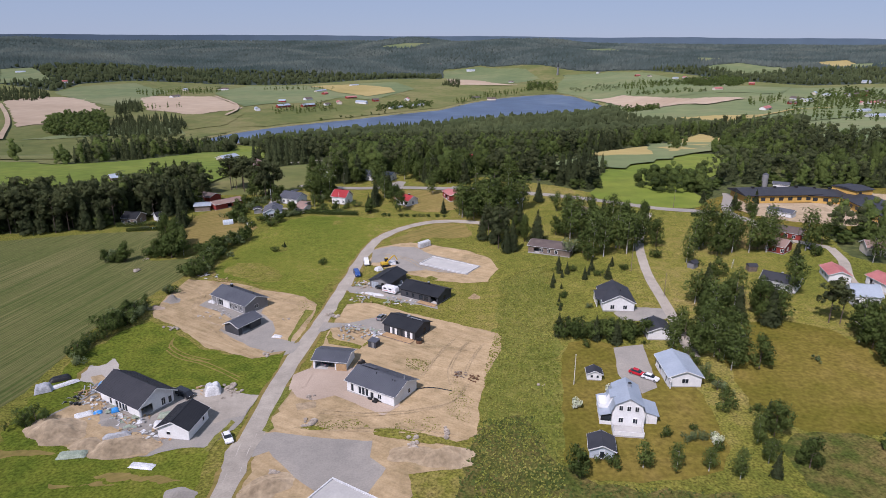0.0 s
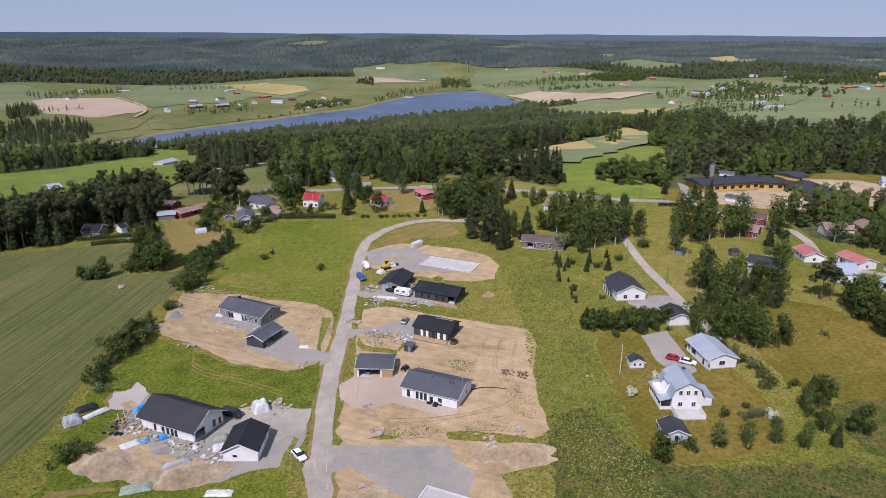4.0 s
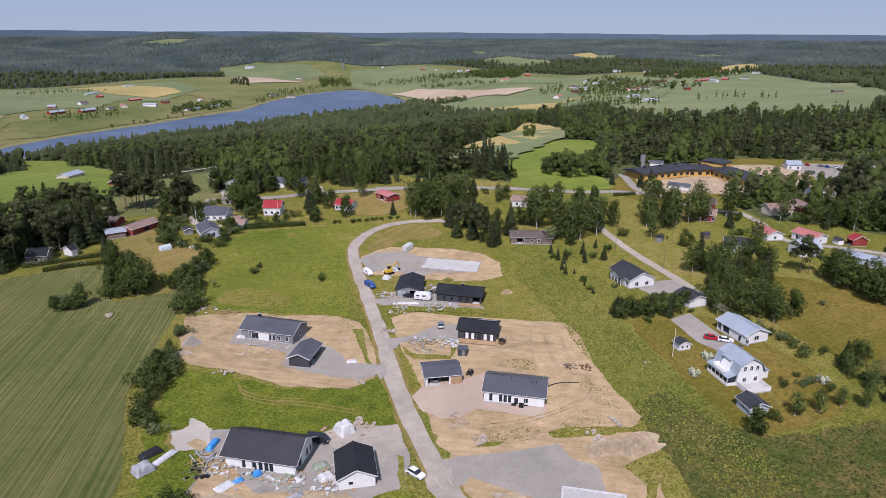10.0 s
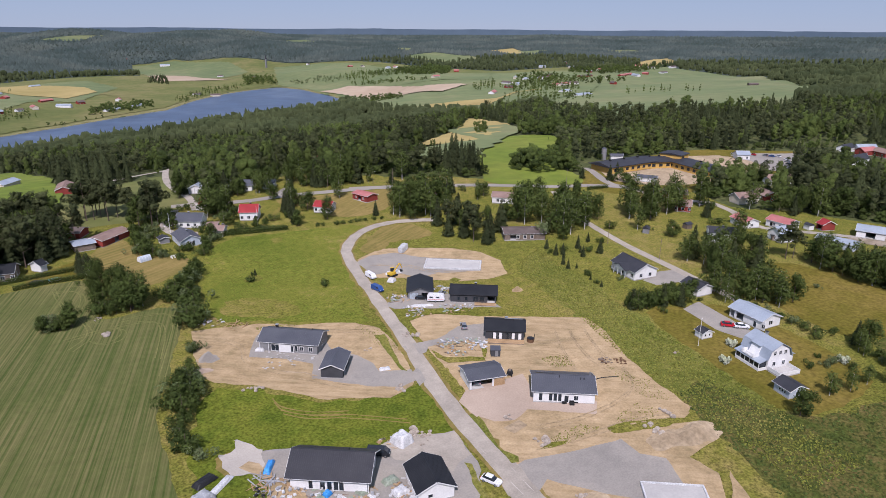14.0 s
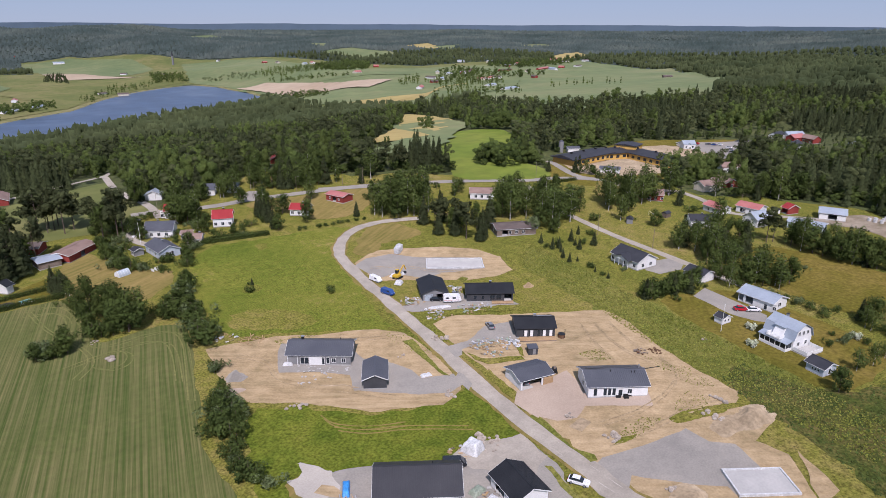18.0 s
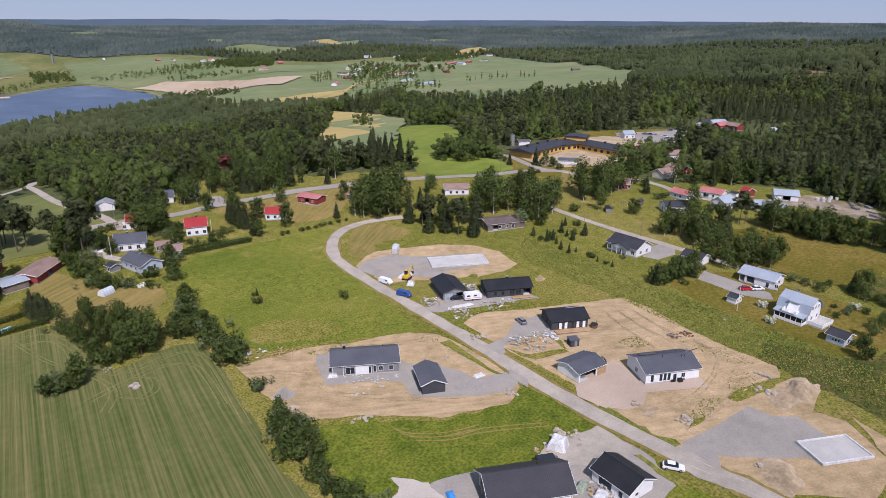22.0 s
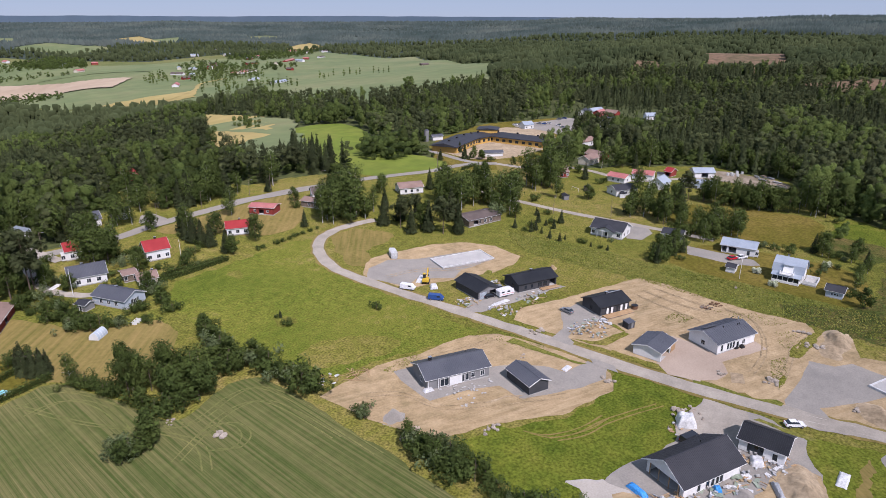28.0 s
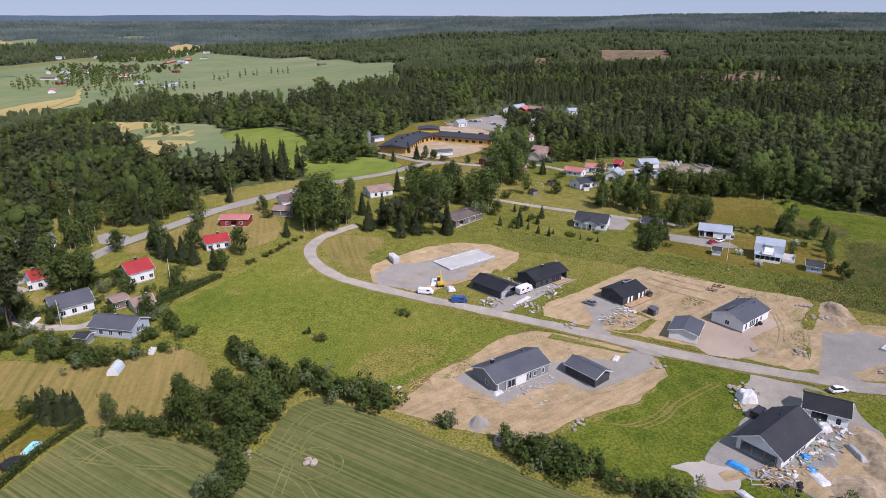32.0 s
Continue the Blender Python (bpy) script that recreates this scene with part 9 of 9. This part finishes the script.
tube("tub", 1.0, 1.0, 1.1, (0, 0, 0), MAT["tub"], tubb, sides=20)
tube("cover", 1.05, 1.05, 0.1, (0, 0, 1.1), MAT["black_metal"], tubb, sides=20)
tube("flue", 0.08, 0.08, 2.2, (1.3, 0, 0), MAT["black_metal"], tubb)
ld = thing("mini_loader", -22.1, 157.4, 50, "small dark loader beside the carport", "machine", lift=0.12)
box("body", (1.8, 1.2, 0.9), (0, 0, 0.4), MAT["black_metal"], ld, bevel=0.1)
box("seat", (0.6, 0.6, 0.6), (-0.2, 0, 1.3), MAT["oldwood"], ld, bevel=0.08)
wheels(ld, (-0.7, 0.7), 0.65, 0.42)
gs = thing("garden_sofa", -16.6, 139.0, -32, "dark garden seating group before the white house", "garden furniture", lift=0.15)
for u, v in ((-1.4, 0), (0.4, -0.5), (1.4, 0.5)):
    box("seat", (1.2, 0.8, 0.5), (u, v, 0), MAT["black_metal"], gs, bevel=0.06)
    box("backrest", (1.2, 0.2, 0.9), (u, v + 0.45, 0), MAT["black_metal"], gs, bevel=0.05)
hose = thing("drain_hose", -2.8, 143.9, 0, "black drain hose across the sand", "hose", lift=0.14)
for k in range(8):
    tube("hose_length", 0.12, 0.12, 1.3, (-4 + 1.15 * k, 0.8 * math.sin(k * 0.5), 0.12), MAT["black_metal"], hose, turn=(0, 90, 20 * math.cos(k * 0.5)), sides=6)


def pole(name, x, y, high, r, material, label, arm=0.0, angle=0.0):
    h = thing(name, x, y, angle, label, "pole")
    tube("shaft", r, r * 0.6, high, (0, 0, 0), material, h)
    if arm:
        tube("arm", r * 0.5, r * 0.4, arm, (0, 0, high - 0.1), material, h, turn=(0, 80, 0))
        box("lamp_head", (0.7, 0.25, 0.14), (arm, 0, high + 0.05), MAT["metal"], h, bevel=0.03)
    else:
        tube("finial", r * 1.3, r * 0.4, 0.2, (0, 0, high), material, h)


pole("flagpole", 33.6, 145.6, 8.6, 0.09, MAT["white"], "slim white flagpole on the villa lawn")
pole("flagpole", -89.8, 327.2, 9.0, 0.09, MAT["white"], "slim white flagpole in a village garden")
pole("flagpole", -53.3, 320.7, 9.0, 0.09, MAT["white"], "slim white flagpole beside the red-roofed house")
for q in [(-27.7, 364.8), (-5.9, 362.8), (51.3, 340.8), (18.6, 358.2), (-73.2, 370.8), (-58.0, 366.4)]:
    pole("street_lamp", q[0], q[1] + 3.4, 8.0, 0.09, MAT["oldwood"], "wooden street lamp post beside the village road", 1.6, -60)
for q in [(73.6, 227.3), (78.0, 202.7), (76.1, 253.7)]:
    pole("utility_pole", q[0] - 3, q[1], 8.5, 0.11, MAT["oldwood"], "wooden utility pole along the lane")
for q in [(-113.4, 463.2), (-52.2, 376.5), (28.9, 354.0), (115.9, 311.0)]:
    pole("utility_pole", q[0], q[1] + 4, 9, 0.12, MAT["oldwood"], "wooden utility pole beside the road")

tr = thing("trampoline", -137.6, 284.9, 0, "round garden trampoline with a safety net frame", "trampoline", lift=0.15)
tube("mat", 2.1, 2.1, 0.06, (0, 0, 0.85), MAT["black_metal"], tr, sides=28)
tube("rim", 2.3, 2.3, 0.1, (0, 0, 0.72), MAT["dark"], tr, sides=28)
for k in range(8):
    tube("post", 0.04, 0.04, 2.5, (2.25 * math.cos(k * 0.785), 2.25 * math.sin(k * 0.785), 0), MAT["black_metal"], tr, sides=6)
pl = thing("paddling_pool", -132.5, 286.2, 20, "rectangular pale blue paddling pool on a lawn", "pool", lift=0.15)
box("wall", (4.2, 2.4, 0.6), (0, 0, 0), MAT["tarp_white"], pl, bevel=0.15)
box("water", (3.8, 2.0, 0.05), (0, 0, 0.57), MAT["turquoise"], pl)
gh = thing("greenhouse", -102.2, 294.6, 25, "small blue-grey plastic greenhouse with an arched roof", "greenhouse", lift=0.1)
prism("cover", [(1.4 * math.cos(a), 2.1 * max(0.0, math.sin(a))) for a in np.linspace(0, math.pi, 9)][::-1], 4.4, MAT["paleboard"], gh)
for k in range(5):
    prism("hoop", [(1.45 * math.cos(a), 2.15 * max(0.0, math.sin(a))) for a in np.linspace(0, math.pi, 9)][::-1], 0.08, W_, gh, (-2.2 + 1.1 * k, 0, 0))
gl = thing("football_goal", 110.4, 231.5, 60, "white football goal on a lawn", "goal")
for s in (-1, 1):
    box("post", (0.1, 0.1, 2.0), (s * 2.4, 0, 0), W_, gl)
box("crossbar", (4.9, 0.1, 0.1), (0, 0, 2.0), W_, gl)
sw = thing("drying_rack", -91.5, 292.9, 25, "white folding frames standing at the field edge", "frame")
for k in (-1.1, 0.2, 1.4):
    box("frame", (0.08, 1.6, 1.0), (k, 0, 0), W_, sw)
    box("rail", (1.2, 0.08, 0.1), (k, 0.8, 0.9), W_, sw)
bo = thing("rowing_boat", -89.2, 338.5, 25, "white upturned rowing boat in the garden", "boat", lift=0.1)
smooth_box("hull", [(-2.2, 0), (2.2, 0), (2.4, 0.3), (1.6, 0.7), (-1.6, 0.7), (-2.4, 0.3)], 1.5, W_, bo, 0.4)
vf, tf, sf, nf = crown("bush", 380, 2.4, 0.25)
flower_mesh = quick_mesh("blossom", vf, tf, MAT["flowers"], sf, nf)
for q in [(41.7, 141.2), (32.3, 135.3), (59.9, 120.4)]:
    fb = thing("flowering_bush", q[0], q[1], 0, "white-flowering garden bush on a lawn", "bush")
    part("blossom", flower_mesh, fb)
for i, q in enumerate([(115.5, 227.0), (111.9, 208.1), (94.9, 230.8), (135.3, 198.6), (162.6, 201.8)]):
    s_ = thing("garden_shed", q[0], q[1], 20 * i, "small grey garden shed behind trees", "shed")
    box("body", (3.2, 2.6, 2.1), (0, 0, 0), (MAT["oldwood"], W_, MAT["grey_board"])[i % 3], s_)
    prism("roof", [(-1.6, 2.1), (1.6, 2.1), (0, 3.0)], 3.6, MAT["roof_dark"], s_)
    box("door", (0.06, 0.9, 1.8), (1.62, 0, 0), MAT["oldwood"], s_)

# tramlines in the grain and worn wheel tracks
MAT["track"] = surface("pressed_pale_stalks", [(0.1, 0.115, 0.03), (0.17, 0.16, 0.055)], (0.1, 1), 1)
for k, pts in enumerate(([(-132.8, 279.0), (-125.2, 278.3), (-121.4, 269.6), (-120.4, 256.9), (-121.8, 245.8), (-120.4, 240.0), (-114.7, 238.5), (-104.8, 240.6), (-98.6, 238.6), (-97.6, 230.5), (-100.5, 215.2), (-104.4, 197.5)], [(-134.0, 273.1), (-126.8, 273.3), (-123.5, 267.5), (-123.6, 257.0), (-126.2, 249.1)],
                         [(-119.4, 233.3), (-114.3, 234.6), (-111.8, 230.7), (-113.6, 225.0), (-118.6, 223.6), (-121.0, 227.8)], [(-127.5, 231.1), (-119.6, 233.8), (-109.7, 236.1), (-102.4, 234.1), (-101.5, 225.6), (-104.6, 208.4)], [(-133.2, 279.8), (-129.6, 258.6), (-122.7, 243.2), (-120.6, 231.2), (-126.1, 223.6)], [(-124.4, 281.9), (-120.4, 262.5), (-118.6, 241.4)])):
    for off in (0.0, 1.9):
        ribbon("tramline", [(a + off * 0.7, b - off * 0.7) for a, b in pts], 0.36, MAT["track"], 0.14, "pressed wheel track curving through the grain", "track", 0.1, 3.0, 0.0)
for pts in ([(-79.6, 167.1), (-75.1, 162.6), (-67.6, 160.1), (-60.6, 155.6), (-53.9, 150.6)], [(-80.3, 173.1), (-79.7, 168.4), (-72.9, 162.9), (-65.0, 160.2)], [(-54.6, 329.2), (-44.5, 332.9), (-38.3, 339.9), (-38.0, 344.8)]):
    for off in (0.0, 1.7):
        ribbon("wheel_track", [(a, b + off) for a, b in pts], 0.4, MAT["dry"], 0.12, "worn wheel track in the grass", "track", 0.15, 3.0, 0.0)

# goods in the farm yard, ruts in the building sand
for i, q in enumerate([(185.8, 171.0), (185.5, 168.4), (186.1, 166.0), (193.5, 167.3), (193.1, 164.7), (188.5, 169.5), (190.5, 167.0)]):
    bale = thing("wrapped_bale", q[0], q[1], 40 * i, "white plastic-wrapped round bale in the farm yard", "bale", "bales in the farm yard", 0.15)
    tube("wrap", 0.75, 0.75, 1.3, (0, 0, 0), MAT["tarp_white"], bale, sides=16)
    tube("end_fold", 0.5, 0.3, 0.06, (0, 0, 1.3), MAT["tarp_grey"], bale, sides=16)
for i, q in enumerate([(188.3, 156.8), (190.1, 153.3), (187.8, 149.8), (181.7, 153.4), (172.4, 143.4), (179.0, 146.0)]):
    stack = thing("timber_stack", q[0], q[1], 25 + 9 * i, "grey weathered timber stack in the farm yard", "timber", "timber in the farm yard", 0.15)
    for row_ in range(3):
        for col in range(4):
            box("beam", (4.6 - 0.3 * (row_ + col) % 1.1, 0.3, 0.28), (0.1 * (col - row_), -0.6 + 0.4 * col, 0.3 * row_), MAT[("oldwood", "tarp_grey", "metal")[(i + row_) % 3]], stack)
MAT["rut"] = surface("darker_rutted_sand", [(0.26, 0.195, 0.11), (0.38, 0.29, 0.175)], (0.3, 2), 0.95, 0.4, 2, grain=0.35)
for pts in ([(3, 172), (-1, 164), (-4, 156), (-6, 150)], [(7, 170), (3, 161), (1, 152), (2, 146)], [(11, 168), (7, 158), (5, 149)], [(-30, 134), (-20, 132), (-8, 133), (3, 137), (6, 146)], [(-88, 212), (-82, 205), (-84, 194), (-74, 184), (-62, 171)], [(-44, 198), (-54, 202), (-60, 206), (-70, 212)], [(-26, 250), (-14, 244), (-8, 232), (4, 226)], [(-34, 128), (-22, 126), (-10, 126), (2, 123)], [(-12, 172), (-2, 166), (8, 165)]):
    for off in (0.0, 1.8):
        ribbon("wheel_rut", [(a + 0.6 * off, b + 0.7 * off) for a, b in pts], 0.34, MAT["rut"], 0.2, "darker wheel rut pressed into the sand", "track", 0.34, 0.8, 0.0)
